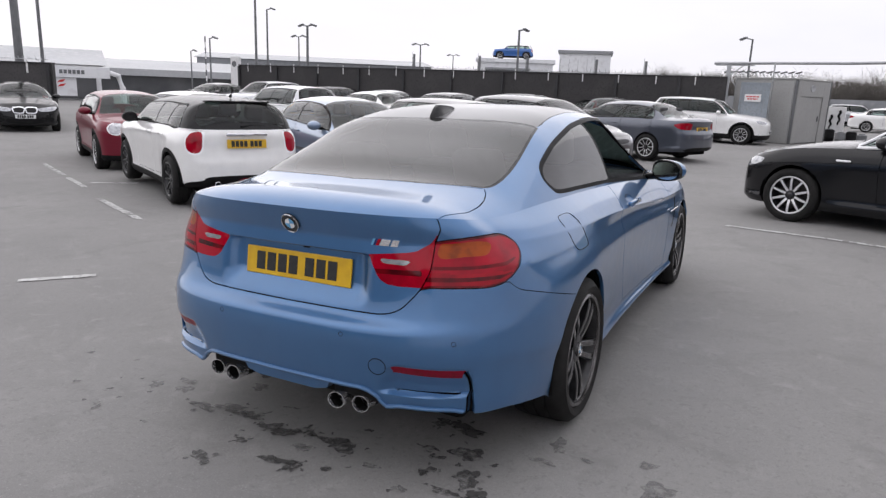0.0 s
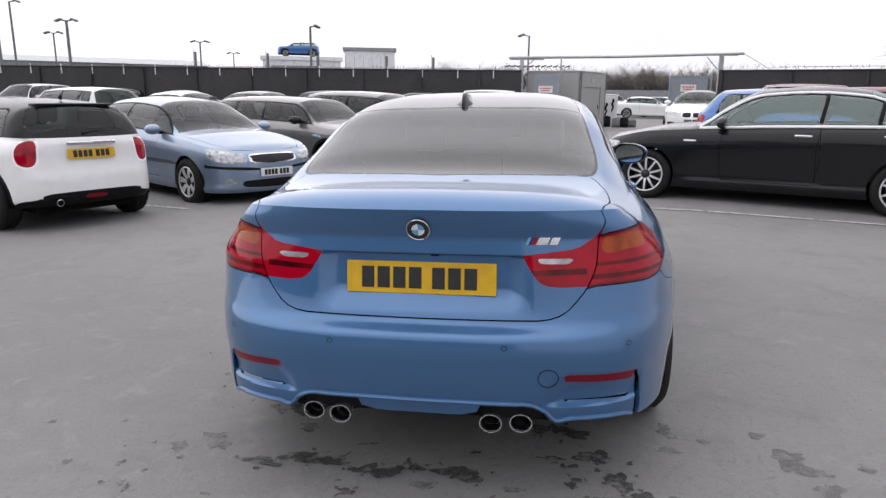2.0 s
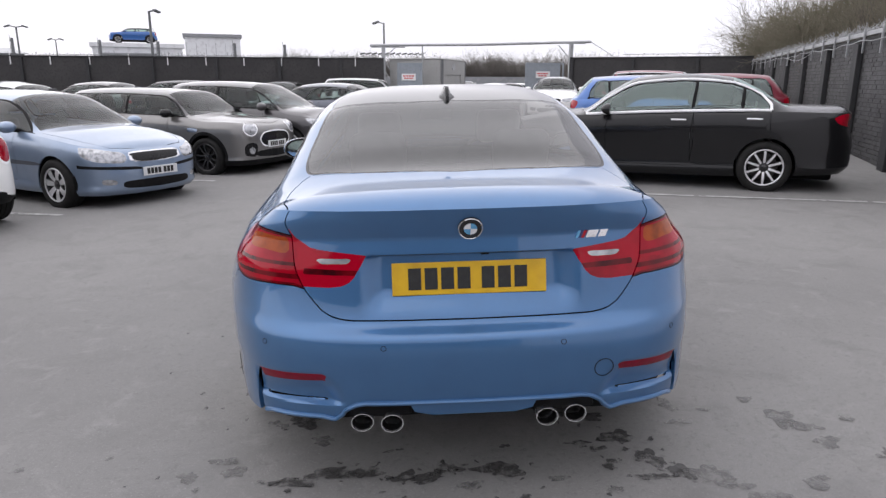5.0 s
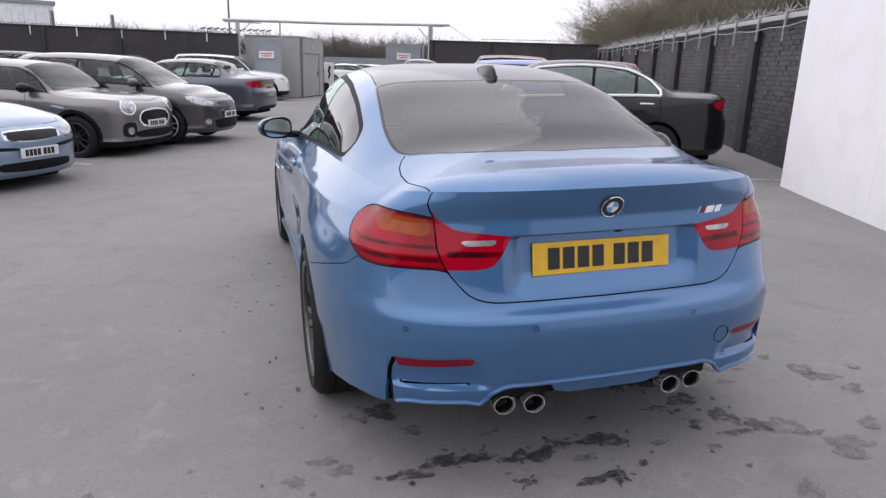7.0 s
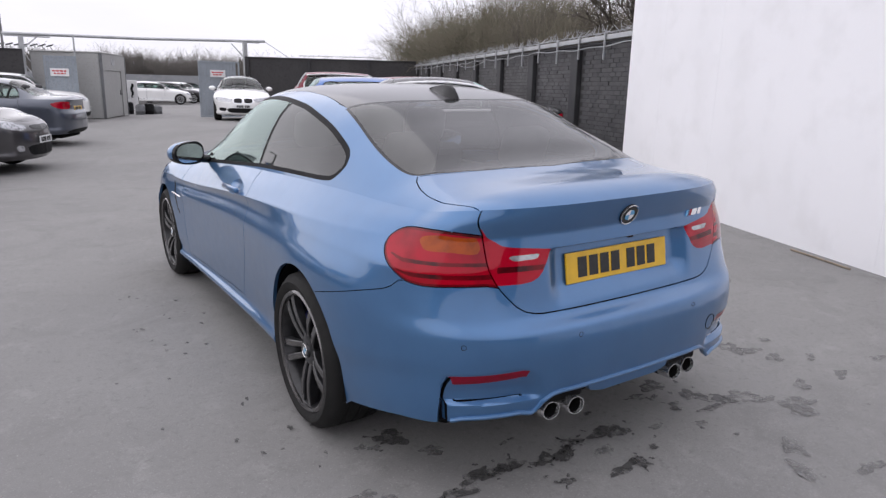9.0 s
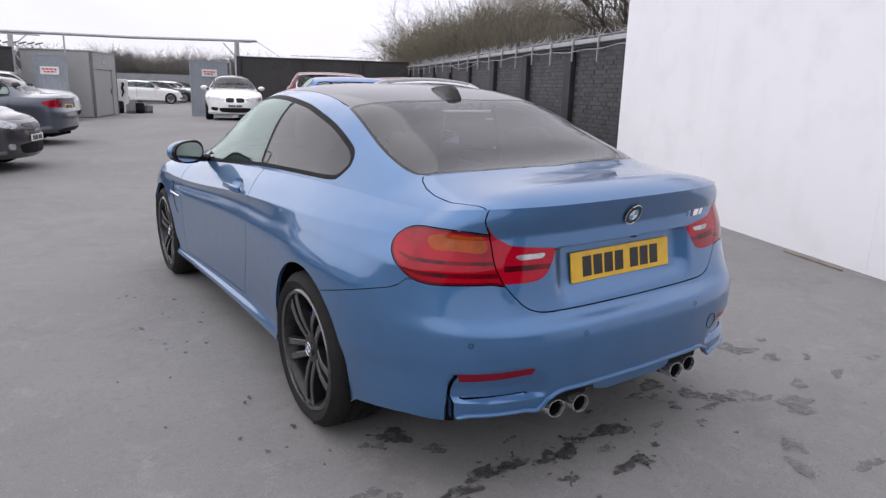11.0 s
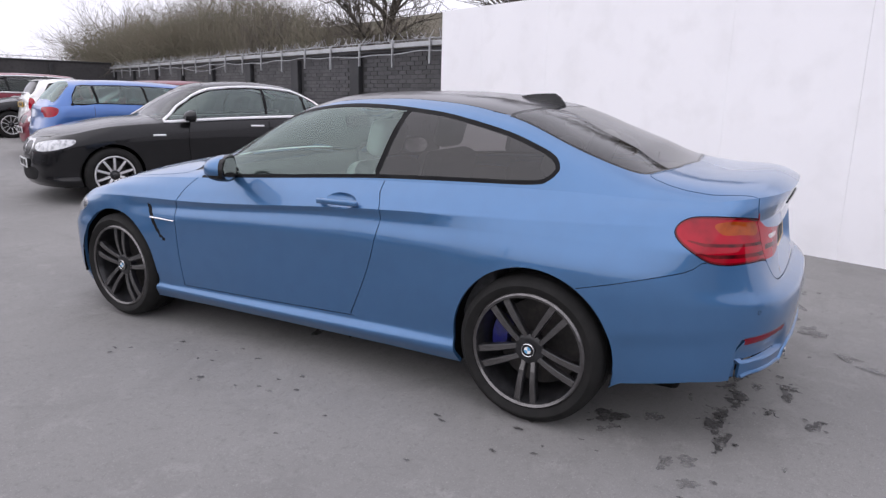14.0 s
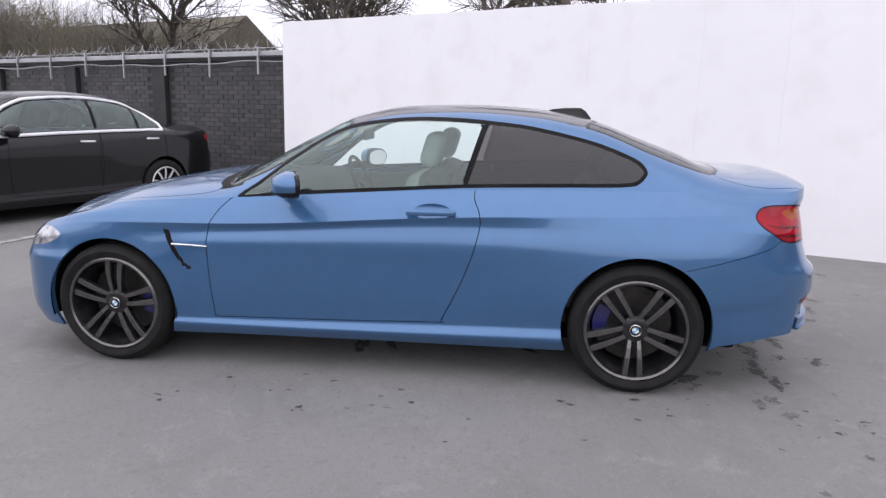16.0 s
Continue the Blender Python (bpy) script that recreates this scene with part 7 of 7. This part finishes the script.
def suv(name, label, mat):
    sp = fleet_spec(kind="hatch", L=4.45, W=.90, H=1.62, wb=2.76, fo=.80, deck=1.08, belt=(1.06, 1.08, 1.05, 1.0), cowl=1.08, nose=.88, y_ws=3.2, y_rf=2.5, y_rr=.50, y_rg=.14)
    sp["rear_plate"] = (.07, .84)
    return build_car(name, label, mat, sp, [(.85, 1.70), (1.71, 2.76)], .40, [1.73, .92], [(.40, 1.0), (.62, 1.02), (.80, 1.01), (.86, .96), (.80, .88), (.50, .88)], [(.36, .80), (.60, .84), (.90, .86), (.84, .77), (.50, .73)],
                     dict(SILVER5, r=.35, rim=.235), trim_low=.36, chrome_line=True)[0]


U_DEG = 90 + 21.5      # heading of cars that face out of the west row
west = U_DEG
c = mini("white_hatchback", "white five-door small hatchback with black roof and black wheels", "white", "gloss_black")
settle(c, 296.4, (0, 0), (-4.56, 4.755))
c = mini("red_hatchback", "dark red three-door small hatchback with round headlights", "red", None, SILVER5, False)
settle(c, 118.5, (0, 0), (-12.0, 8.45))
c = mondeo("pale_blue_saloon", "pale metallic blue family hatchback with grey bumper strips", "silverblue")
settle(c, 121.5, (0, 0), (-7.36, 9.33))
c = clubman("grey_estate", "grey small estate with dark roof and round headlights", "grey", "graphite")
settle(c, 114.5, (0, 0), (-6.25, 11.69))
c = city_hatch("dark_grey_hatchback", "dark grey city hatchback with a chrome grille bar", "graphite")
settle(c, west, (0, 4.0), (-1.27, 11.40))
c = saloon3("grey_saloon", "blue-grey saloon with red tail lights, parked nose in", "greyblue")
settle(c, west + 180, (0, .07), (-.36, 15.9))
c = suv("white_tall_hatchback", "tall white family car parked beside the cabin", "white")
settle(c, 98, (.5, 2.9), (-.75, 25.1))
c = saloon5("black_saloon", "black executive saloon with chrome window line and silver wheels", "black")
settle(c, -68.6, (-.815, 4.07), (1.75, 7.66))
c = hatch1("blue_hatchback", "bright blue hatchback parked tail outwards", "blue")
settle(c, 109, (.78, .12), (3.0, 11.0))
c = hatch1("red_small_car", "dark red hatchback parked nose outwards", "red")
settle(c, -70, (0, 4.32), (3.55, 12.9))
c = mini("white_compact", "white compact hatchback with red tail lights", "white", None, SILVER5)
settle(c, 110, (0, 0), (5.1, 15.7))
c = saloon3("black_compact_saloon", "black saloon parked nose outwards by the wall", "black")
settle(c, -70, (0, 4.62), (5.3, 18.3))
c = suv("red_suv", "dark red sport utility car with silver window line", "red")
settle(c, 110, (0, 0), (6.35, 20.45))
c = saloon3("white_saloon", "white saloon facing the yard with black kidney grilles", "white")
settle(c, 195, (0, 4.62), (4.72, 20.4))
black3 = saloon3("black_parked_saloon", "black saloon parked in front of the dark wall", "black", SILVER7)
settle(black3, 120, (0, 4.62), (-18.2, 10.2))

# ---------------------------------------------------------------- beyond the walls
def slab(name, a, b, depth, h, mat, label, roof=None, rise=0.0):
    """A far building: front from a to b, depth metres back, with a roof part."""
    deg = heading(a, b)
    ln = (Vector(b) - Vector(a)).length
    t = thing(name, label, "building", m=frame_at(a, deg))
    bm = bmesh.new()
    box(bm, -depth, 0, 0, ln, 0, h)
    part("wall", bm, mat, t)
    bm = bmesh.new()
    if rise:
        prism(bm, [(-depth - .4, h + .01), (.4, h + .01), (-depth * .5, h + rise)], -.4, ln + .4, "xz")
    else:
        box(bm, -depth - .2, .2, -.2, ln + .2, h + .01, h + .35)
    part("roof", bm, roof or mat, t)
    return t, ln


show, ln = slab("showroom", (-46, 16.5), (-38.6, 27.7), 9, 2.2, "clad_white", "white car showroom with a pale pitched roof and a sign band", "roofsheet", 1.1)
bm = bmesh.new()
box(bm, 3.7, 3.95, ln - 2.6, ln + .3, 1.40, 2.06, .02)
part("fascia", bm, "clad_white", show, "white fascia with a grey row of bars")
x = ln - 2.35
for k in range(6):
    bm = bmesh.new()
    box(bm, 3.952, 3.97, x, x + .17, 1.62, 1.84)
    part("lettering_bar", bm, "pole", show)
    x += .225
bm = bmesh.new()
box(bm, 3.7, 3.8, ln - 2.6, ln - 1.5, .35, 1.38)
part("poster", bm, "clad_white", show)
for z in (1.10, .86):
    bm = bmesh.new()
    prism(bm, [(ln - 2.5, z), (ln - 2.2, z + .05), (ln - 2.05, z + .2), (ln - 2.35, z + .15)], 3.802, 3.815, "yz")
    part("emblem", bm, "sign_red", show)
bm = bmesh.new()
tube(bm, [(3.8, ln + .3, 1.75), (3.8, ln + .75, 1.6), (3.8, ln + .95, .9), (3.8, ln + 1.0, 0)], .16, 10)
part("arch_column", bm, "clad_white", show, smooth=True)
bm = bmesh.new()
box(bm, .05, .15, 1.0, ln - .3, .1, 1.9)
part("glazing", bm, "clad_dark", show)

wh, ln = slab("warehouse", (-62, 38.5), (-43.5, 60), 24, 2.35, "clad_dark", "long low grey warehouse with a metal roof", "roofsheet", 1.2)
bm = bmesh.new()
box(bm, .45, .6, 0, ln, 1.75, 2.4)
part("cladding_band", bm, "roofsheet", wh)
wh2, ln = slab("far_warehouse", (-68, 63.2), (-44, 82.2), 20, 4.5, "clad", "far long grey industrial building", "roofsheet", 1.0)
for k in range(6):
    bm = bmesh.new()
    box(bm, .01, .12, 2 + 4.6 * k, 5.4 + 4.6 * k, 2.4, 3.5)
    part("window", bm, "clad_dark", wh2)

PL0, PL1 = (-26.8, 60.1), (-20.0, 62.7)
pl, ln = slab("display_plinth", PL0, PL1, 4, 4.35, "clad_white", "white flat-roofed kiosk that carries a display car", "clad_white")
bm = bmesh.new()
box(bm, .02, 1.6, .8, 5.1, 3.6, 3.8, .03)
part("canopy", bm, "clad", pl)
bm = bmesh.new()
box(bm, .02, .1, .8, 5.0, .8, 3.55)
part("glazing", bm, "clad_dark", pl)
bx, ln = slab("white_box_building", (-23.4, 75.0), (-17.9, 76.5), 5, 6.1, "clad_white", "plain pale box-shaped building", "clad")
for k in range(5):
    bm = bmesh.new()
    box(bm, .004, .03, .1 + 1.0 * k, .13 + 1.0 * k, .2, 5.5)
    part("panel_joint", bm, "clad", bx)
d_car = mini("display_hatchback", "blue small hatchback displayed on the kiosk roof", "blue", "white", SILVER5, True)
settle(d_car, -110, (0, 2.0), (-24.1, 62.4))
d_car.location.z = 4.71


def lamp_post(p, h, heads, label, r=.07):
    t = thing("street_lamp", label, "street lamp", "lamp posts round the yard", Matrix.Translation((p[0], p[1], 0)))
    bm = bmesh.new()
    tube(bm, [(0, 0, 0), (0, 0, h * .35), (0, 0, h)], r, 8, r * .65)
    part("pole", bm, "pole", t, smooth=True)
    for a in heads:
        c, s = math.cos(radians(a)), math.sin(radians(a))
        bm = bmesh.new()
        tube(bm, [(0, 0, h - .02), (c * .38, s * .38, h + .06)], r * .45, 6)
        part("arm", bm, "pole", t)
        bm = bmesh.new()
        box(bm, -.08, .34, -.13, .13, -.05, .06, .025)
        hd = part("lamp_head", bm, "pole", t)
        hd.matrix_local = Matrix.Translation((c * .42, s * .42, h + .08)) @ Matrix.Rotation(radians(a), 4, "Z") @ Matrix.Rotation(radians(18), 4, "Y")
    return t


for p, h, heads, r in (((-24.0, 13.7), 9.5, (200,), .17), ((-27.0, 16.5), 9.0, (200,), .08), ((-38.9, 42.4), 9.0, (0,), .13), ((-38.2, 43.0), 7.4, (10,), .10), ((-36.3, 44.7), 5.4, (0, 180), .08), ((-29.5, 37.3), 5.5, (0, 180), .12),
                       ((-37.9, 36.4), 4.6, (0,), .08), ((-27.8, 50.4), 5.2, (20, 200), .09), ((-34.3, 69.6), 5.4, (0, 180), .08), ((-14.8, 40.1), 5.4, (60,), .11), ((-1.3, 43.1), 5.1, (160,), .08), ((-49.9, 45.6), 4.2, (0,), .08)):
    lamp_post(p, h, heads, "tall grey lamp post beyond the boundary wall" if len(heads) < 2 else "grey lamp post with two flood-light heads", r)
# striped barrier pole and white sign post at the wall's end
t = thing("striped_pole", "thin dark and white striped height pole", "pole", m=Matrix.Translation((-34.5, 32.7, 0)))
for k in range(12):
    bm = bmesh.new()
    box(bm, -.032, .032, -.032, .032, .37 * k, .37 * k + .368)
    part("band", bm, "pole" if k % 2 else "sign_white", t)
t = thing("white_post", "white square post at the end of the wall", "post", m=Matrix.Translation((-25.5, 26.2, 0)))
bm = bmesh.new()
box(bm, -.27, .27, -.12, .12, 0, 2.85, .02)
part("post", bm, "sign_white", t)
bm = bmesh.new()
lathe(bm, [(-.125, .001), (-.14, .15), (-.125, .16)], 20, "y")
bmesh.ops.translate(bm, vec=(0, 0, 2.45), verts=bm.verts)
part("emblem", bm, "pole", t, "dark round emblem")
for k in range(5):
    t = thing("flag_pole", "thin dark feather flag pole behind the wall", "flag", "feather flags behind the wall", Matrix.Translation((-26 + 4.2 * k + (k % 2) * .8, 46 + k * 1.5, 0)))
    bm = bmesh.new()
    tube(bm, [(0, 0, 0), (0, 0, 4.4)], .03, 6, .015)
    part("pole", bm, "pole", t)
    bm = bmesh.new()
    box(bm, .04, .24, -.01, .01, 2.4, 4.2, .005)
    part("flag", bm, "pole", t)

# far boundary wall, scrubby bank behind the brick wall, far ground rise
wall_block("wall_far", (-12, 61.8), 101, 0, 60, .25, 1.95, "clad", "far pale boundary wall of the next yard")
bm = bmesh.new()
rows = []
for i in range(60):
    s = -16 + i * .9
    row = []
    for j in range(9):
        o = .8 + j * 2.6
        z = .2 + .85 * min(j / 3, 1.2) + .5 * noise.noise((s * .25, o * .3, 2)) + .25 * noise.noise((s * .9, o * .9, 5))
        p = along(EW, EDEG, s, o)
        row.append(bm.verts.new((p.x, p.y, max(z, .05))))
    rows.append(row)
for a, b in zip(rows, rows[1:]):
    for j in range(8):
        bm.faces.new((a[j], b[j], b[j + 1], a[j + 1]))
bk = part("scrub_bank", bm, "bank", smooth=True)
tagged(bk, "rough brown scrub bank behind the brick wall", "bank", kind="structure")


# ---------------------------------------------------------------- bare trees and thickets
def twigs(seed, stems, height, levels, spread, thick, kids, droop=0.0, sides=3):
    """Tapered branches by repeated forking: (stout mesh data, fine mesh data)."""
    rnd = random.Random(seed)
    data = {0: ([], []), 1: ([], [])}

    def bar(a, b, r0, r1, fine):
        vs, fs = data[1 if fine else 0]
        d = (b - a).normalized()
        x = d.cross(Vector((0, 0, 1)) if abs(d.z) < .9 else Vector((1, 0, 0))).normalized()
        y = d.cross(x)
        n = sides if fine else 6
        o = len(vs)
        for p, r in ((a, r0), (b, r1)):
            for k in range(n):
                an = 6.28319 * k / n
                vs.append(p + r * (math.cos(an) * x + math.sin(an) * y))
        for k in range(n):
            fs.append((o + k, o + (k + 1) % n, o + n + (k + 1) % n, o + n + k))

    def grow(p, d, ln, r, lv):
        n = 3
        q = p
        for k in range(n):
            d = (d + Vector((rnd.gauss(0, .13), rnd.gauss(0, .13), rnd.gauss(0, .08) - droop))).normalized()
            e = q + d * ln / n
            bar(q, e, r * (1 - k / n * .45), r * (1 - (k + 1) / n * .45), lv >= 2)
            q = e
            if lv < levels and k > 0 or (lv < levels and lv > 0):
                for _ in range(kids if k < n - 1 else kids + 1):
                    a = rnd.uniform(0, 6.283)
                    x = d.cross(Vector((.3, .2, 1))).normalized()
                    y = d.cross(x)
                    nd = (d * rnd.uniform(.5, 1) + (x * math.cos(a) + y * math.sin(a)) * rnd.uniform(.45, .95) * spread + Vector((0, 0, .18))).normalized()
                    grow(q, nd, ln * rnd.uniform(.5, .78), r * .5, lv + 1)

    for k in range(stems):
        a = 6.283 * k / stems + rnd.uniform(-.4, .4)
        lean = rnd.uniform(.1, .75) if stems > 1 else .03
        st = Vector((math.cos(a) * .5 * (stems > 1), math.sin(a) * .5 * (stems > 1), 0))
        grow(st, Vector((math.cos(a) * lean, math.sin(a) * lean, 1)).normalized(), height * rnd.uniform(.32, .5), thick, 0)
    return data


def tree(name, label, seed, mat, category, **kw):
    t = thing(name, label, category)
    d = twigs(seed, **kw)
    for k, nm in ((0, "trunk"), (1, "crown")):
        me = bpy.data.meshes.new(nm)
        me.from_pydata([tuple(v) for v in d[k][0]], [], d[k][1])
        me.materials.append(M[mat])
        ob = new(nm, me)
        ob.parent = t
        if k or kw["stems"] > 1:
            ob["kind"] = "stuff"
    return t


def scatter(proto, spots):
    for k, (p, turn, sc) in enumerate(spots):
        m = Matrix.Translation(p) @ Matrix.Rotation(turn, 4, "Z")
        o = proto if k == 0 else copy_thing(proto, m)
        o.matrix_world = m
        o.scale = (sc, sc, sc)


def top_of(t):
    return max(v.co.z for c in t.children for v in c.data.vertices)


rnd = random.Random(21)
bush = [tree("thicket", "dense leafless thicket with green-brown twigs behind the wall", 31 + k, "bark_green" if k < 2 else "bark", "bush", stems=9, height=4.3, levels=3, spread=.9, thick=.035, kids=2) for k in range(3)]
spots = []
HB_TOP = top_of(bush[0])
for i in range(34):
    s = 13.6 + i * .55 + rnd.uniform(-.4, .4)
    o = rnd.uniform(1.8, 3.2) + (i % 3) * 1.5
    h = (5.3 if s < 20 else 5.0) + .35 * (i % 3) if s > 15 else 3.9
    spots.append((along(EW, EDEG, s, o, .5), rnd.uniform(0, 6.28), h / HB_TOP * rnd.uniform(.82, 1.04)))
for i in range(30):
    s = 3.6 + i * .36 + rnd.uniform(-.2, .2)
    o = rnd.uniform(1.7, 2.6) + (i % 3) * 1.1
    h = 3.25 + .07 * (s - 3.6) + .28 * (i % 3)
    if s < 8.2 and i % 2:
        continue
    if s < 7:
        h -= .5
    spots.append((along(EW, EDEG, s, o, .5), rnd.uniform(0, 6.28), h / HB_TOP * rnd.uniform(.85, 1.05)))
for i in range(26):
    s = -8.0 + i * .85 + rnd.uniform(-.3, .3)
    spots.append((along(EW, EDEG, s, rnd.uniform(1.8, 4.0), .5), rnd.uniform(0, 6.28), rnd.uniform(2.0, 2.7) / HB_TOP))
for k in range(3):
    scatter(bush[k], spots[k::3])
bare = [tree("bare_tree", "tall leafless tree with fine spreading branches behind the wall", 61 + k, "bark", "tree", stems=1, height=9.0, levels=4, spread=.85, thick=.16, kids=2) for k in range(2)]
spots = [(along(EW, EDEG, s, o, .6), rnd.uniform(0, 6.28), sc) for s, o, sc in ((6.2, 2.9, .72), (2.0, 4.2, .78), (-0.9, 5.0, .8), (3.9, 6.5, .8), (-3.6, 4.2, .85), (-6.5, 5.0, .8))]
for k in range(2):
    scatter(bare[k], spots[k::2])
far = [tree("far_tree", "far leafless tree in a line beyond the next yard", 81 + k, "bark_far", "tree", stems=1, height=6.2, levels=3, spread=.7, thick=.12, kids=3) for k in range(2)]
spots = []
for i in range(34):
    a = radians(-6 + i * 1.45)
    d = rnd.uniform(82, 96)
    spots.append((Vector((-2 + d * math.sin(a), d * math.cos(a) - 1, 0)), rnd.uniform(0, 6.28), rnd.uniform(.6, .95)))
for k in range(2):
    scatter(far[k], spots[k::2])
hedge = tree("far_hedge", "far brown hedge beyond the next yard", 95, "bark_far", "bush", stems=12, height=3.6, levels=3, spread=1.0, thick=.05, kids=2)
spots = []
for i in range(74):
    a = radians(-8 + i * .72)
    d = rnd.uniform(74, 82)
    spots.append((Vector((-2 + d * math.sin(a), d * math.cos(a) - 1, 0)), rnd.uniform(0, 6.28), rnd.uniform(.95, 1.25)))
scatter(hedge, spots)
shed, ln = slab("brown_roof_house", tuple(along(EW, EDEG, 13.6, 9.5)[:2]), tuple(along(EW, EDEG, 34.0, 9.5)[:2]), -7, 3.3, "clad", "low building with a dark brown pitched roof behind the trees", "bank", 2.0)

# ---------------------------------------------------------------- cars further back
back = [mini("white_back_row_hatchback", "white small hatchback in the back row", "white", None, SILVER5), suv("silver_suv", "silver sport utility car in the back row", "silver"),
        saloon3("dark_back_row_saloon", "dark grey saloon in the back row", "graphite"), city_hatch("black_back_row_hatchback", "black hatchback in the back row", "black"), saloon3("white_back_row_saloon", "white saloon in the back row", "white")]
order = [0, 1, 4, 2, 3]
for k, i in enumerate(order):
    settle(back[i], west + 180 + rnd.uniform(-1.5, 1.5), (0, 2.2), along((-13.0, 11.2), 21.5, 3.1 * k))
extra_row = [(2, 17.5), (0, 20.4), (3, 23.0)]
for i, s in extra_row:
    o = copy_thing(back[i], Matrix.Identity(4))
    settle(o, west + 180, (0, 2.2), along((-13.0, 11.2), 21.5, s))
for k, (i, x) in enumerate(((3, -17.5), (4, -14.2), (1, -20.8), (2, -11.0), (2, -24.0), (4, -7.9), (3, -4.6))):
    o = copy_thing(back[i], Matrix.Identity(4))
    settle(o, 182, (0, 2.2), (x, 23.2))
for k, (i, x, y, dg) in enumerate(((4, 6.0, 41.3, 98), (2, 7.5, 44.2, 98), (4, 8.6, 46.9, 98), (4, 9.6, 49.6, 98), (2, 10.8, 52.3, 98), (1, 5.0, 53.0, 98), (3, 14.8, 50.0, 98), (2, 19.0, 51.5, 98))):
    o = copy_thing(back[i], Matrix.Identity(4))
    settle(o, dg, (0, 2.2), (x + .6, y + 5))

# ---------------------------------------------------------------- bricks of the east wall
def brick_mesh(bm, y0, y1, z0, z1, depth):
    a = [(-depth, y0, z0), (-depth, y1, z0), (-depth, y1, z1), (-depth, y0, z1)]
    b = [(.004, y0, z0), (.004, y1, z0), (.004, y1, z1), (.004, y0, z1)]
    va, vb = [bm.verts.new(p) for p in a], [bm.verts.new(p) for p in b]
    bm.faces.new(va[::-1])
    for k in range(4):
        bm.faces.new((va[k], va[(k + 1) % 4], vb[(k + 1) % 4], vb[k]))


rnd = random.Random(77)
course, pitch = 0.075, 0.225
proto = {}
for kind, ln in (("whole", .215), ("half", .1025)):
    for dpt in range(3):
        bm = bmesh.new()
        brick_mesh(bm, 0, ln, 0, .065, .007 + .003 * dpt)
        bmesh.ops.recalc_face_normals(bm, faces=bm.faces)
        me = bpy.data.meshes.new("brick")
        bm.to_mesh(me)
        bm.free()
        me.materials.append(M["brick"])
        proto[kind, dpt] = me
rest_v, rest_f = [], []
count = 0
for row in range(29):
    z = .02 + row * course
    s = -1.1 + (pitch / 2 if row % 2 else 0)
    while s < 20.2:
        near_pier = any(abs(s + .107 - p) < .27 for p in PIERS)
        if not near_pier:
            d = rnd.randrange(3)
            if .15 < s < 2.75 and z > .72 and count < 300:
                o = new("brick", proto["whole", d])
                o.parent = brick_wall
                o.matrix_local = Matrix.Translation((rnd.uniform(-.001, .001), s + rnd.uniform(-.002, .002), z + rnd.uniform(-.001, .001)))
                count += 1
            else:
                i = len(rest_v)
                dp = .007 + .003 * d
                y0, y1, z0, z1 = s, s + .215, z, z + .065
                rest_v += [(-dp, y0, z0), (-dp, y1, z0), (-dp, y1, z1), (-dp, y0, z1), (.004, y0, z0), (.004, y1, z0), (.004, y1, z1), (.004, y0, z1)]
                rest_f += [(i + 3, i + 2, i + 1, i), (i, i + 1, i + 5, i + 4), (i + 1, i + 2, i + 6, i + 5), (i + 2, i + 3, i + 7, i + 6), (i + 3, i, i + 4, i + 7)]
        s += pitch
me = bpy.data.meshes.new("bricks")
me.from_pydata(rest_v, [], rest_f)
me.materials.append(M["brick"])
ob = new("bricks", me)
ob.parent = brick_wall
ob["kind"] = "stuff"
